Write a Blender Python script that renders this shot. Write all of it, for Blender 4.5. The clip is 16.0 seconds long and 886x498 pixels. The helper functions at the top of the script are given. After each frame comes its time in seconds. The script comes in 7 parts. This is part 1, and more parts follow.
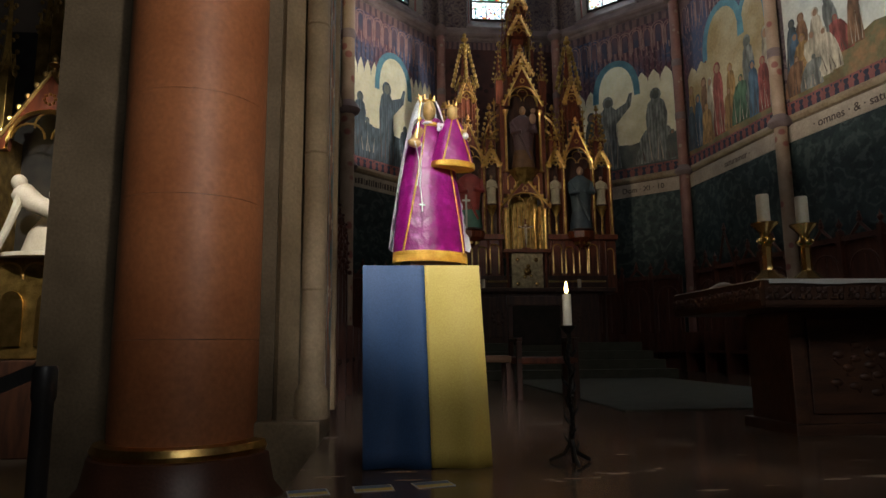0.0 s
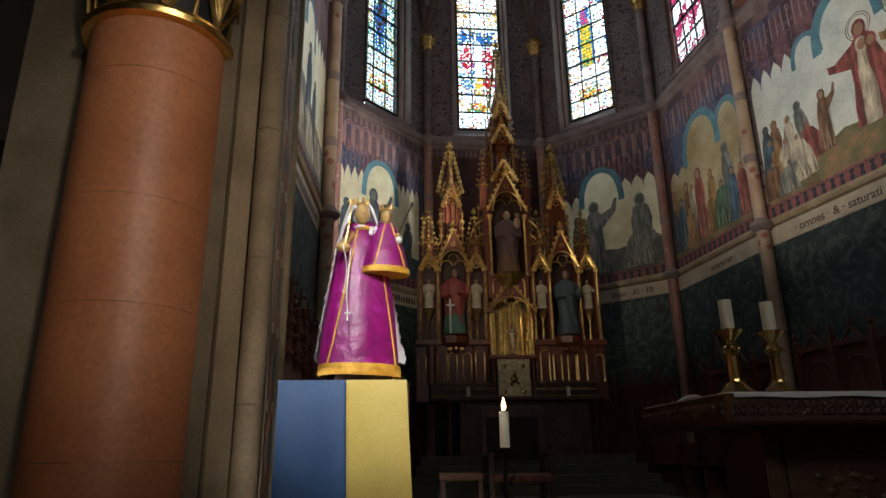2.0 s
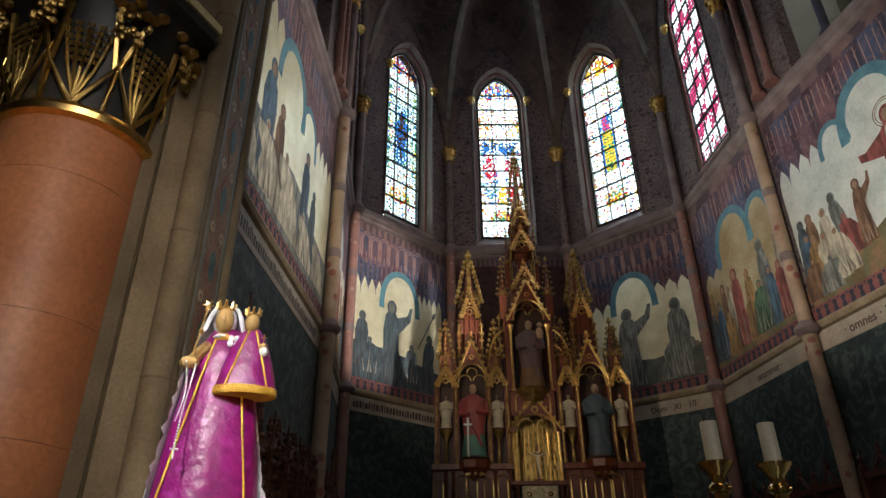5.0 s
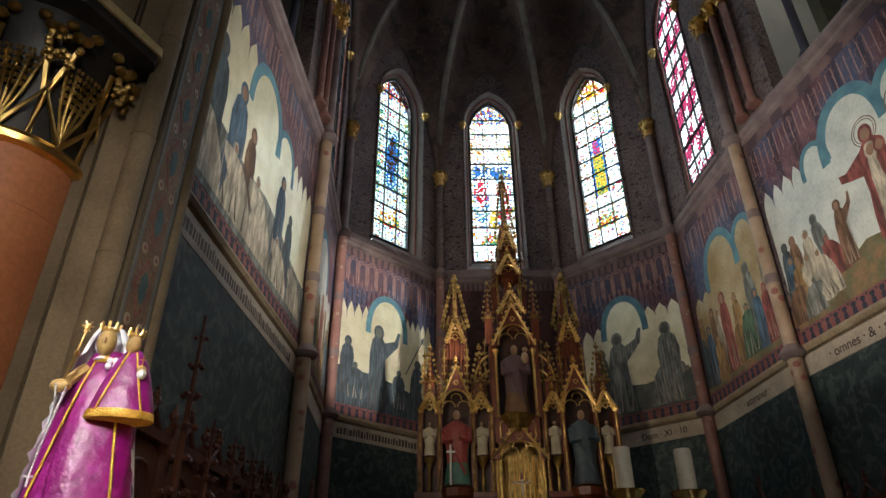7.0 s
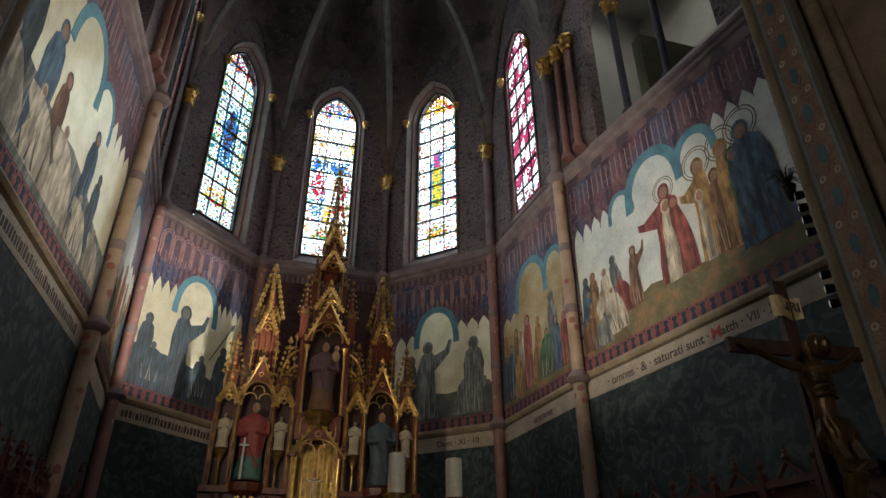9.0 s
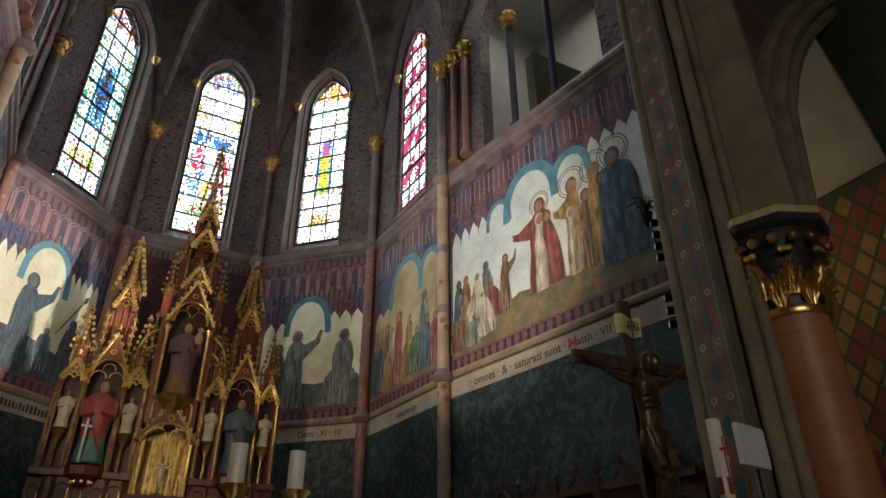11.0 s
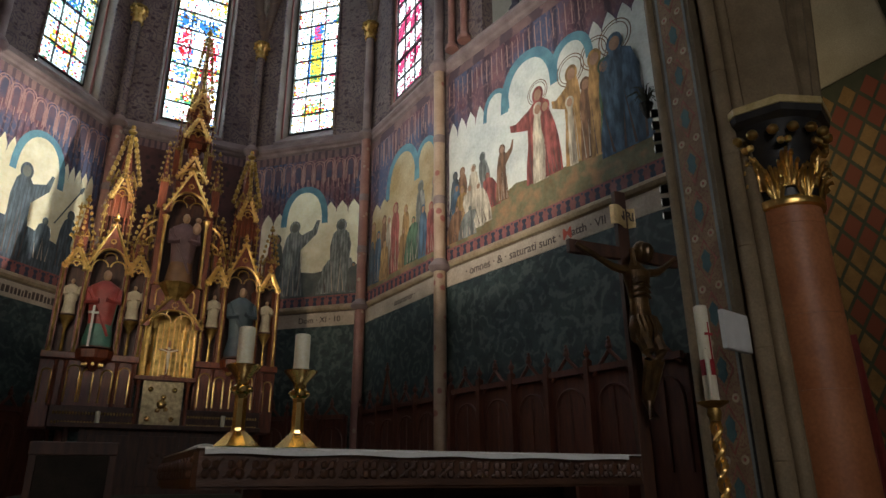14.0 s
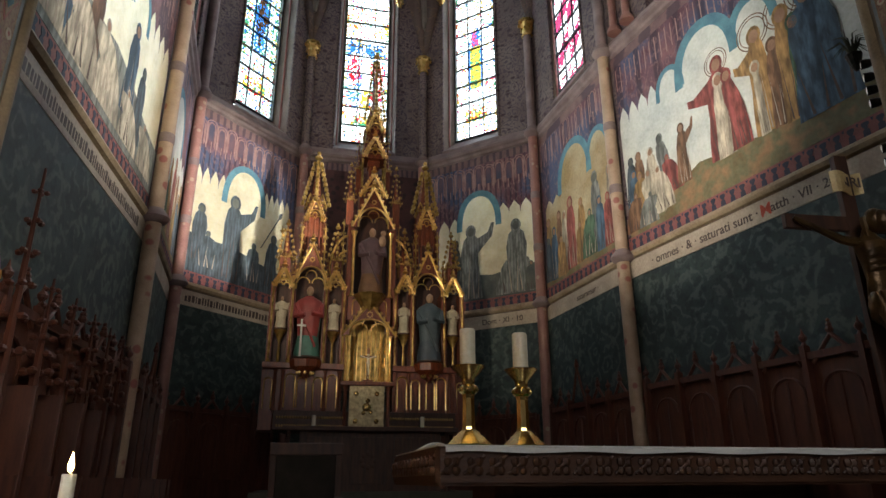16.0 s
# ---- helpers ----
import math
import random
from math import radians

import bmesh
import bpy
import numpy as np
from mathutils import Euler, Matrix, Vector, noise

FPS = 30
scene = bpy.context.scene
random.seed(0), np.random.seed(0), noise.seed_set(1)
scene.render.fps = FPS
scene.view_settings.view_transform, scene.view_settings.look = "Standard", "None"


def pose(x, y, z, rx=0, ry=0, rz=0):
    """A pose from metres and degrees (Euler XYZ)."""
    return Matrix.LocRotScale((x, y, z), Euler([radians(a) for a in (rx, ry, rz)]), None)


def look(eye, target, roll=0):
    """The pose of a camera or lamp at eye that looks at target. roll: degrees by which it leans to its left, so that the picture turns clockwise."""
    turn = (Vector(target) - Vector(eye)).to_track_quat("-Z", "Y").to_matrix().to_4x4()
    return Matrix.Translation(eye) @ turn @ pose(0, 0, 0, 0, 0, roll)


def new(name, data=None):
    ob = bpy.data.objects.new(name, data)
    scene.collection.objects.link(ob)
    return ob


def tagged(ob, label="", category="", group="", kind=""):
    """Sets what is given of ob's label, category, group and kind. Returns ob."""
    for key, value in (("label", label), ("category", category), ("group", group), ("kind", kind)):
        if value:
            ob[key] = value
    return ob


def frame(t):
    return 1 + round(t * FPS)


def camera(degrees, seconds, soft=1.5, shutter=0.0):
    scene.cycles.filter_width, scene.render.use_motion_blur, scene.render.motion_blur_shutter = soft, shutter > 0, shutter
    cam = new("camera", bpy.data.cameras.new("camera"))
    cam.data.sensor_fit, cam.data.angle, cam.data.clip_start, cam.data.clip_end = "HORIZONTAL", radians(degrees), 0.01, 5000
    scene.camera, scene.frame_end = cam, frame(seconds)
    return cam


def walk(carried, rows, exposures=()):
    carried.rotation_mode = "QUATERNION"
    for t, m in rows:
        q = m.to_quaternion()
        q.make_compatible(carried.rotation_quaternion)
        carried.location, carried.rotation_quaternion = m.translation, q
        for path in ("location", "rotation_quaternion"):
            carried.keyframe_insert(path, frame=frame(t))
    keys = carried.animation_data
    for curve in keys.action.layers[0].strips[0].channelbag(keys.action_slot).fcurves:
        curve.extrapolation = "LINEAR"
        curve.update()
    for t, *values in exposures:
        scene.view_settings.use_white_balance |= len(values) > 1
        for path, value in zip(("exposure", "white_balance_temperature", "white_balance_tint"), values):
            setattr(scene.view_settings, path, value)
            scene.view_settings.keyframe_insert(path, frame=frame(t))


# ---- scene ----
cam = camera(68.1, 16.0)
PATH = [
    (0, (0.137, -0.419, 0.592), (0.3, 1.552, 0.891), -0.6),
    (0.5, (0.114, -0.44, 0.575), (0.282, 1.508, 0.996), -0.3),
    (1, (0.176, -0.425, 0.58), (0.359, 1.503, 1.078), -0.5),
    (1.5, (0.335, -0.386, 0.601), (0.54, 1.526, 1.152), -0.7),
    (2, (0.522, -0.216, 0.662), (0.681, 1.683, 1.268), -0.8),
    (2.5, (0.548, 0.02, 0.778), (0.636, 1.906, 1.437), -0.5),
    (3, (0.567, 0.173, 0.846), (0.641, 2.039, 1.562), -0.3),
    (3.5, (0.719, 0.226, 0.858), (0.775, 2.069, 1.633), -0.5),
    (4, (1.037, 0.234, 0.863), (1.071, 2.053, 1.694), -0.8),
    (4.5, (1.203, 0.336, 0.857), (1.219, 2.13, 1.741), -0.7),
    (7, (1.859, 0.54, 0.871), (1.838, 2.275, 1.866), -0.4),
    (7.5, (1.89, 0.534, 0.871), (1.896, 2.269, 1.864), -0.4),
    (8, (1.911, 0.521, 0.867), (2.041, 2.253, 1.86), -0.3),
    (8.5, (1.95, 0.541, 0.874), (2.251, 2.25, 1.867), -0.2),
    (9, (1.966, 0.494, 0.873), (2.446, 2.164, 1.864), -0.2),
    (9.5, (1.978, 0.439, 0.872), (2.587, 2.068, 1.86), -0.0),
    (10, (1.997, 0.389, 0.869), (2.737, 1.964, 1.855), 0.0),
    (12.5, (2.042, 0.364, 0.848), (2.882, 1.919, 1.784), -0.3),
    (13, (2.036, 0.359, 0.841), (2.893, 1.95, 1.697), -0.3),
    (13.5, (2.021, 0.346, 0.842), (2.896, 1.977, 1.6), -0.3),
    (14, (1.996, 0.349, 0.843), (2.88, 2.013, 1.515), -0.3),
    (14.5, (1.961, 0.357, 0.843), (2.811, 2.04, 1.513), -0.3),
    (15, (1.913, 0.381, 0.841), (2.678, 2.103, 1.511), -0.2),
    (15.5, (1.848, 0.424, 0.842), (2.444, 2.212, 1.512), -0.2),
    (16, (1.794, 0.43, 0.837), (2.203, 2.27, 1.507), -0.2),
]
EXPOSURE = [(0.0, 0.25), (3.0, 0.26), (4.5, 0.45), (9.4, 0.5), (10.0, 0.9), (13.0, 1.0), (16.0, 1.26)]
walk(cam, [(t, look(eye, target, roll)) for t, eye, target, roll in PATH], EXPOSURE)

# ---- light ----
MID = 3.5          # midway between the chancel piers
world = bpy.data.worlds.new("sky")
scene.world = world
world.use_nodes = True
sky = world.node_tree.nodes.new("ShaderNodeTexSky")
sky.sky_type, sky.sun_disc = "NISHITA", False
sky.sun_elevation, sky.sun_rotation = radians(38), radians(-25)
world.node_tree.nodes["Background"].inputs[1].default_value = 0.13
world.node_tree.links.new(sky.outputs[0], world.node_tree.nodes["Background"].inputs[0])


def lamp(name, kind, m, power, colour, **kw):
    data = bpy.data.lights.new(name, kind)
    data.energy, data.color = power, colour
    if kind == "SPOT":
        data.spot_size, data.spot_blend, data.shadow_soft_size = radians(kw["cone"]), kw["blend"], kw["soft"]
    if kind == "AREA":
        data.shape, data.size, data.size_y = "RECTANGLE", kw["w"], kw["h"]
    if kind == "POINT":
        data.shadow_soft_size = kw["soft"]
    if kind == "SUN":
        data.angle = radians(kw["angle"])
    ob = new(name, data)
    ob.matrix_world = m
    return ob


lamp("sun", "SUN", look((0, 30, 24), (3.5, 8, 0)), 2.0, (1, 0.95, 0.88), angle=0.5)
# daylight standing just outside the glass of each window
for gx, gy, nx, ny, power in ((3.23, 17.95, 0, -1, 95), (0.0, 16.65, 1, -1, 105), (6.58, 16.7, -1, -1, 95), (8.0, 13.0, -1, -0.1, 75), (-1.25, 12.95, 1, 0, 60)):
    lamp("window_light", "AREA", look((gx, gy, 13.3), (gx + nx, gy + ny, 13.3)), power * 1.1, (0.76, 0.88, 1.0), w=1.3, h=6.0)
# daylight of the tribune over the long wall
lamp("tribune_light", "AREA", look((9.6, 8.6, 15.0), (10.0, 8.5, 10)), 80, (1, 0.96, 0.88), w=1.6, h=4)
# unseen spot added to brighten the west column, in place of nave daylight
lamp("nave_light", "SPOT", look((3.6, -4.0, 4.2), (-1.1, 4.0, 2.5)), 1050, (1, 0.9, 0.77), cone=27, blend=1.0, soft=0.4)
# daylight from the nave behind the camera
lamp("nave_light", "AREA", look((2.2, -4.8, 6.0), (5.2, 4.0, 1.6)), 85, (1, 0.97, 0.94), w=3.0, h=2.0)
# spotlight of the statue
lamp("statue_light", "SPOT", look((0.2, -1.9, 4.1), (0.42, 3.1, 1.4)), 1260, (1, 0.97, 0.93), cone=20, blend=1.0, soft=0.06)
# lamps on the chancel piers, turned to the altar and the murals
lamp("pier_light", "SPOT", look((-0.1, 5.35, 4.6), (8.1, 10.4, 7.3)), 1400, (1, 0.92, 0.79), cone=44, blend=0.8, soft=0.08)
lamp("pier_light", "SPOT", look((-0.1, 5.35, 3.9), (3.6, 14.0, 7.0)), 530, (1, 0.86, 0.66), cone=58, blend=0.5, soft=0.06)
lamp("pier_light", "SPOT", look((7.15, 5.4, 4.9), (-0.35, 15.4, 7.25)), 4600, (1, 0.96, 0.86), cone=22, blend=0.5, soft=0.08)
lamp("pier_light", "SPOT", look((7.15, 5.4, 4.7), (-0.9, 9.0, 7.4)), 1300, (1, 0.94, 0.82), cone=42, blend=0.8, soft=0.08)
# lamps without a fixture, added to brighten the aisle and the side altar
lamp("aisle_light", "POINT", pose(9.6, 5.6, 5.6), 12, (1, 0.86, 0.6), soft=0.2)
lamp("side_altar_light", "SPOT", look((-3.2, 4.4, 4.2), (-4.1, 7.3, 2.0)), 420, (1, 0.9, 0.72), cone=60, blend=0.8, soft=0.05)
lamp("candle_light", "POINT", pose(1.07, 2.98, 0.94), 4.0, (1, 0.6, 0.25), soft=0.02)


# ---- materials ----
def shade(name, a, b, scale=4.0, rough=0.6, metal=0.0, bump=0.15, fine=60.0, stretch=(1, 1, 1), c=None, spec=0.5):
    """A surface of two tones mixed by broad noise, with fine grain over it."""
    m = bpy.data.materials.new(name)
    m.use_nodes = True
    n, l = m.node_tree.nodes, m.node_tree.links
    p = n["Principled BSDF"]
    co, mp = n.new("ShaderNodeTexCoord"), n.new("ShaderNodeMapping")
    mp.inputs["Scale"].default_value = stretch
    l.new(co.outputs["Object"], mp.inputs[0])
    t1, t2 = n.new("ShaderNodeTexNoise"), n.new("ShaderNodeTexNoise")
    t1.inputs["Scale"].default_value, t1.inputs["Detail"].default_value = scale, 6
    t2.inputs["Scale"].default_value, t2.inputs["Detail"].default_value = fine, 3
    l.new(mp.outputs[0], t1.inputs[0]), l.new(mp.outputs[0], t2.inputs[0])
    r = n.new("ShaderNodeValToRGB")
    r.color_ramp.elements[0].position, r.color_ramp.elements[1].position = 0.34, 0.66
    r.color_ramp.elements[0].color, r.color_ramp.elements[1].color = (*a, 1), (*b, 1)
    if c:
        e = r.color_ramp.elements.new(0.5)
        e.color = (*c, 1)
    l.new(t1.outputs[0], r.inputs[0])
    mx = n.new("ShaderNodeMix")
    mx.data_type, mx.blend_type = "RGBA", "OVERLAY"
    mx.inputs[0].default_value = 0.35
    l.new(r.outputs[0], mx.inputs[6]), l.new(t2.outputs[0], mx.inputs[7])
    l.new(mx.outputs[2], p.inputs["Base Color"])
    p.inputs["Roughness"].default_value, p.inputs["Metallic"].default_value = rough, metal
    p.inputs["Specular IOR Level"].default_value = spec
    b1 = n.new("ShaderNodeBump")
    b1.inputs["Strength"].default_value, b1.inputs["Distance"].default_value = bump, 0.01
    l.new(t2.outputs[0], b1.inputs["Height"]), l.new(b1.outputs[0], p.inputs["Normal"])
    return m


def overlay(m, kind, colour, scale, lo, hi, stretch=(1, 1, 1), turn=(0, 0, 0), amount=1.0):
    """Paints a second colour over a shade() where a pattern texture lies between lo and hi."""
    n, l = m.node_tree.nodes, m.node_tree.links
    p = n["Principled BSDF"]
    old = p.inputs["Base Color"].links[0].from_socket
    co, mp = n.new("ShaderNodeTexCoord"), n.new("ShaderNodeMapping")
    mp.inputs["Scale"].default_value, mp.inputs["Rotation"].default_value = stretch, [radians(v) for v in turn]
    l.new(co.outputs["Object"], mp.inputs[0])
    if kind == "wave":
        t = n.new("ShaderNodeTexWave")
        t.inputs["Distortion"].default_value = 1.5
    elif kind == "rings":
        t = n.new("ShaderNodeTexVoronoi")
    elif kind == "edges":
        t = n.new("ShaderNodeTexVoronoi")
        t.feature = "DISTANCE_TO_EDGE"
    else:
        t = n.new("ShaderNodeTexVoronoi" if kind == "swirl" else "ShaderNodeTexNoise")
        if kind == "noise":
            t.inputs["Detail"].default_value = 5
    t.inputs["Scale"].default_value = scale
    l.new(mp.outputs[0], t.inputs[0])
    value = t.outputs[0]
    if kind == "swirl":
        # curling stems: rings round each cell, broken up by noise
        ns, ad, ml, sn = n.new("ShaderNodeTexNoise"), n.new("ShaderNodeMath"), n.new("ShaderNodeMath"), n.new("ShaderNodeMath")
        ns.inputs["Scale"].default_value, ns.inputs["Detail"].default_value = scale * 2.2, 3
        l.new(mp.outputs[0], ns.inputs[0])
        ad.operation, ml.operation, sn.operation = "ADD", "MULTIPLY", "SINE"
        ml.inputs[1].default_value = 19.0
        l.new(t.outputs[0], ad.inputs[0]), l.new(ns.outputs[0], ad.inputs[1]), l.new(ad.outputs[0], ml.inputs[0]), l.new(ml.outputs[0], sn.inputs[0])
        value = sn.outputs[0]
    r = n.new("ShaderNodeMapRange")
    r.inputs["From Min"].default_value, r.inputs["From Max"].default_value = lo, hi
    r.inputs["To Max"].default_value = amount
    l.new(value, r.inputs["Value"])
    mx = n.new("ShaderNodeMix")
    mx.data_type = "RGBA"
    mx.inputs[7].default_value = (*colour, 1)
    l.new(r.outputs[0], mx.inputs[0]), l.new(old, mx.inputs[6]), l.new(mx.outputs[2], p.inputs["Base Color"])
    return m


def glass(name, colour, clear=0.9):
    """A pane of coloured glass: it lets the sky through in its tint."""
    m = bpy.data.materials.new(name)
    m.use_nodes = True
    n, l = m.node_tree.nodes, m.node_tree.links
    n.remove(n["Principled BSDF"])
    t, g, mx = n.new("ShaderNodeBsdfTransparent"), n.new("ShaderNodeBsdfGlossy"), n.new("ShaderNodeMixShader")
    ns, ramp, co = n.new("ShaderNodeTexNoise"), n.new("ShaderNodeValToRGB"), n.new("ShaderNodeTexCoord")
    ns.inputs["Scale"].default_value, ns.inputs["Detail"].default_value = 9.0, 4
    l.new(co.outputs["Object"], ns.inputs[0]), l.new(ns.outputs[0], ramp.inputs[0])
    ramp.color_ramp.elements[0].position, ramp.color_ramp.elements[1].position = 0.35, 0.65
    ramp.color_ramp.elements[0].color = (*[v * 0.6 * clear for v in colour], 1)
    ramp.color_ramp.elements[1].color = (*[v * clear for v in colour], 1)
    l.new(ramp.outputs[0], t.inputs[0])
    g.inputs["Roughness"].default_value = 0.15
    mx.inputs[0].default_value = 0.04
    l.new(t.outputs[0], mx.inputs[1]), l.new(g.outputs[0], mx.inputs[2]), l.new(mx.outputs[0], n["Material Output"].inputs[0])
    return m


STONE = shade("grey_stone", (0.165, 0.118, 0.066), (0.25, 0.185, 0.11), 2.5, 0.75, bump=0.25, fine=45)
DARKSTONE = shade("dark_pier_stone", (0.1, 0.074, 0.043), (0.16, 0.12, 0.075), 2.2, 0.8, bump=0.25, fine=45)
TERRACOTTA = overlay(shade("red_column_paint", (0.34, 0.118, 0.046), (0.43, 0.165, 0.07), 1.6, 0.5, bump=0.12, fine=30), "noise", (0.22, 0.08, 0.045), 3.0, 0.58, 0.8, amount=0.6)
GOLD = shade("gilding", (0.70, 0.44, 0.13), (0.95, 0.66, 0.25), 9, 0.28, 1.0, bump=0.3, fine=50)
PALEGOLD = shade("pale_gold_paint", (0.5, 0.38, 0.16), (0.68, 0.55, 0.28), 8, 0.4, 0.25, bump=0.1)
BRASS = shade("brass", (0.62, 0.42, 0.15), (0.78, 0.56, 0.22), 6, 0.22, 1.0, bump=0.05)
DARKGOLD = shade("tarnished_gilding", (0.22, 0.14, 0.04), (0.6, 0.4, 0.13), 7, 0.38, 0.9, bump=0.4)
BLACK = shade("black_paint", (0.012, 0.012, 0.014), (0.03, 0.028, 0.026), 6, 0.45)
IRON = shade("wrought_iron", (0.012, 0.012, 0.012), (0.035, 0.032, 0.03), 20, 0.5, 0.7)
WOOD = shade("dark_oak", (0.034, 0.012, 0.007), (0.08, 0.03, 0.015), 3, 0.55, bump=0.25, fine=35, stretch=(6, 6, 0.8))
REDWOOD = shade("stained_altar_wood", (0.095, 0.02, 0.008), (0.2, 0.05, 0.018), 4, 0.4, bump=0.2, fine=40, stretch=(5, 5, 0.8))
MARBLE = overlay(shade("polished_brown_marble", (0.06, 0.038, 0.027), (0.15, 0.098, 0.068), 1.7, 0.16, bump=0.03, fine=25, c=(0.09, 0.058, 0.04)), "noise", (0.42, 0.33, 0.25), 3.4, 0.58, 0.70, stretch=(0.7, 2.2, 1), amount=0.8)
CARPET = shade("green_grey_carpet", (0.055, 0.056, 0.04), (0.08, 0.08, 0.058), 5, 0.95, bump=0.4, fine=200)
UPPER = overlay(shade("stencilled_upper_wall", (0.115, 0.082, 0.077), (0.185, 0.142, 0.13), 1.5, 0.8, fine=40), "swirl", (0.045, 0.028, 0.05), 3.3, 0.3, 0.9, amount=0.75)
UPPER = overlay(UPPER, "rings", (0.04, 0.018, 0.028), 3.4, 0.26, 0.19, stretch=(1, 1, 1.6), amount=0.9)
VAULT = overlay(shade("painted_vault", (0.075, 0.048, 0.042), (0.135, 0.092, 0.075), 0.9, 0.85, fine=30), "rings", (0.2, 0.15, 0.07), 1.6, 0.1, 0.06, amount=0.7)
VAULT = overlay(VAULT, "noise", (0.035, 0.024, 0.026), 1.3, 0.52, 0.64, amount=0.8)
VAULT = overlay(VAULT, "swirl", (0.19, 0.12, 0.075), 1.1, 0.86, 0.99, amount=0.6)
RIB = shade("vault_rib_stone", (0.13, 0.11, 0.095), (0.2, 0.17, 0.14), 3, 0.75)
TRIM = shade("violet_trim", (0.16, 0.11, 0.11), (0.25, 0.19, 0.18), 3, 0.65)
COLUMN = overlay(shade("painted_shaft", (0.30, 0.20, 0.13), (0.42, 0.30, 0.21), 3, 0.5), "rings", (0.24, 0.06, 0.05), 3.6, 0.28, 0.2, amount=0.85)
COLUMN2 = overlay(shade("red_painted_shaft", (0.22, 0.10, 0.085), (0.30, 0.15, 0.12), 3, 0.5), "rings", (0.36, 0.27, 0.2), 4.5, 0.25, 0.18, amount=0.8)
MURAL = shade("mural_architecture", (0.10, 0.035, 0.05), (0.22, 0.095, 0.095), 1.6, 0.7, fine=30, c=(0.13, 0.06, 0.075))
MURAL = overlay(MURAL, "noise", (0.04, 0.075, 0.15), 0.8, 0.48, 0.58, amount=0.85)
MURAL = overlay(MURAL, "wave", (0.03, 0.014, 0.03), 3.0, 0.62, 0.9, stretch=(1, 1, 0.12), amount=0.75)
MURAL = overlay(MURAL, "swirl", (0.26, 0.15, 0.14), 3.4, 0.72, 0.98, stretch=(1, 1, 0.5), amount=0.5)
FIELD = shade("mural_ground", (0.15, 0.10, 0.04), (0.28, 0.16, 0.075), 3.0, 0.75, fine=16, c=(0.15, 0.14, 0.07))
DUSK = shade("mural_dark_ground", (0.055, 0.065, 0.06), (0.12, 0.125, 0.10), 1.8, 0.7, fine=20)
LEAF = shade("pale_gold_leaf", (0.70, 0.64, 0.42), (0.88, 0.82, 0.6), 2.2, 0.34, 0.5, bump=0.12, fine=14)
SILVER = shade("pale_painted_sky", (0.52, 0.54, 0.5), (0.7, 0.71, 0.64), 1.8, 0.5, 0.25, bump=0.06, fine=18)
TEAL = shade("blue_painted_arch", (0.06, 0.16, 0.22), (0.11, 0.27, 0.33), 3, 0.7)
LEDGE = shade("ochre_ledge_paint", (0.25, 0.18, 0.105), (0.36, 0.28, 0.18), 2.5, 0.65, fine=20)
FRIEZE = shade("red_frieze", (0.17, 0.055, 0.05), (0.25, 0.09, 0.08), 3, 0.7)
NAVY = shade("dark_blue_paint", (0.02, 0.022, 0.045), (0.035, 0.035, 0.06), 4, 0.7)
BAND = shade("inscription_plaster", (0.36, 0.29, 0.22), (0.47, 0.39, 0.30), 2.2, 0.7, fine=25)
INK = shade("letter_paint", (0.05, 0.035, 0.03), (0.09, 0.06, 0.05), 5, 0.7)
REDINK = shade("red_letter_paint", (0.42, 0.06, 0.03), (0.5, 0.09, 0.05), 5, 0.7)
DAMASK = overlay(shade("green_painted_damask", (0.017, 0.031, 0.032), (0.036, 0.058, 0.054), 1.4, 0.7, fine=25), "swirl", (0.08, 0.105, 0.09), 1.5, 0.0, 0.9, amount=0.8)
DAMASK = overlay(DAMASK, "noise", (0.013, 0.024, 0.027), 6.5, 0.5, 0.6, amount=0.85)
WAX = shade("ivory_wax", (0.72, 0.66, 0.50), (0.80, 0.74, 0.58), 3, 0.45, bump=0.02)
LINEN = shade("white_linen", (0.62, 0.62, 0.60), (0.74, 0.74, 0.72), 5, 0.9, fine=120)
PLASTER = shade("cream_plaster", (0.36, 0.30, 0.19), (0.45, 0.38, 0.25), 1.5, 0.85)
PALE = shade("tribune_plaster", (0.44, 0.45, 0.42), (0.54, 0.54, 0.50), 1.2, 0.85)
NAVE = shade("nave_plaster", (0.16, 0.13, 0.10), (0.22, 0.18, 0.14), 1.2, 0.85)

# ---- building blocks ----
def part(name, bm, material, parent=None, label="", smooth=False):
    """Links a bmesh as one mesh object under a thing or a part."""
    bmesh.ops.recalc_face_normals(bm, faces=bm.faces)
    me = bpy.data.meshes.new(name)
    bm.to_mesh(me)
    bm.free()
    for mat in material if isinstance(material, (list, tuple)) else [material]:
        me.materials.append(mat)
    if smooth:
        me.polygons.foreach_set("use_smooth", [True] * len(me.polygons))
        me.set_sharp_from_angle(angle=radians(40))
    ob = new(name, me)
    ob.parent = parent
    if label:
        ob["label"] = label
    return ob


def thing(name, m, label, category, group="", kind=""):
    ob = new(name)
    ob.matrix_world = m if isinstance(m, Matrix) else Matrix.Translation(m)
    return tagged(ob, label, category, group, kind)


def structure(ob, label, category):
    return tagged(ob, label, category, kind="structure")


def B():
    return bmesh.new()


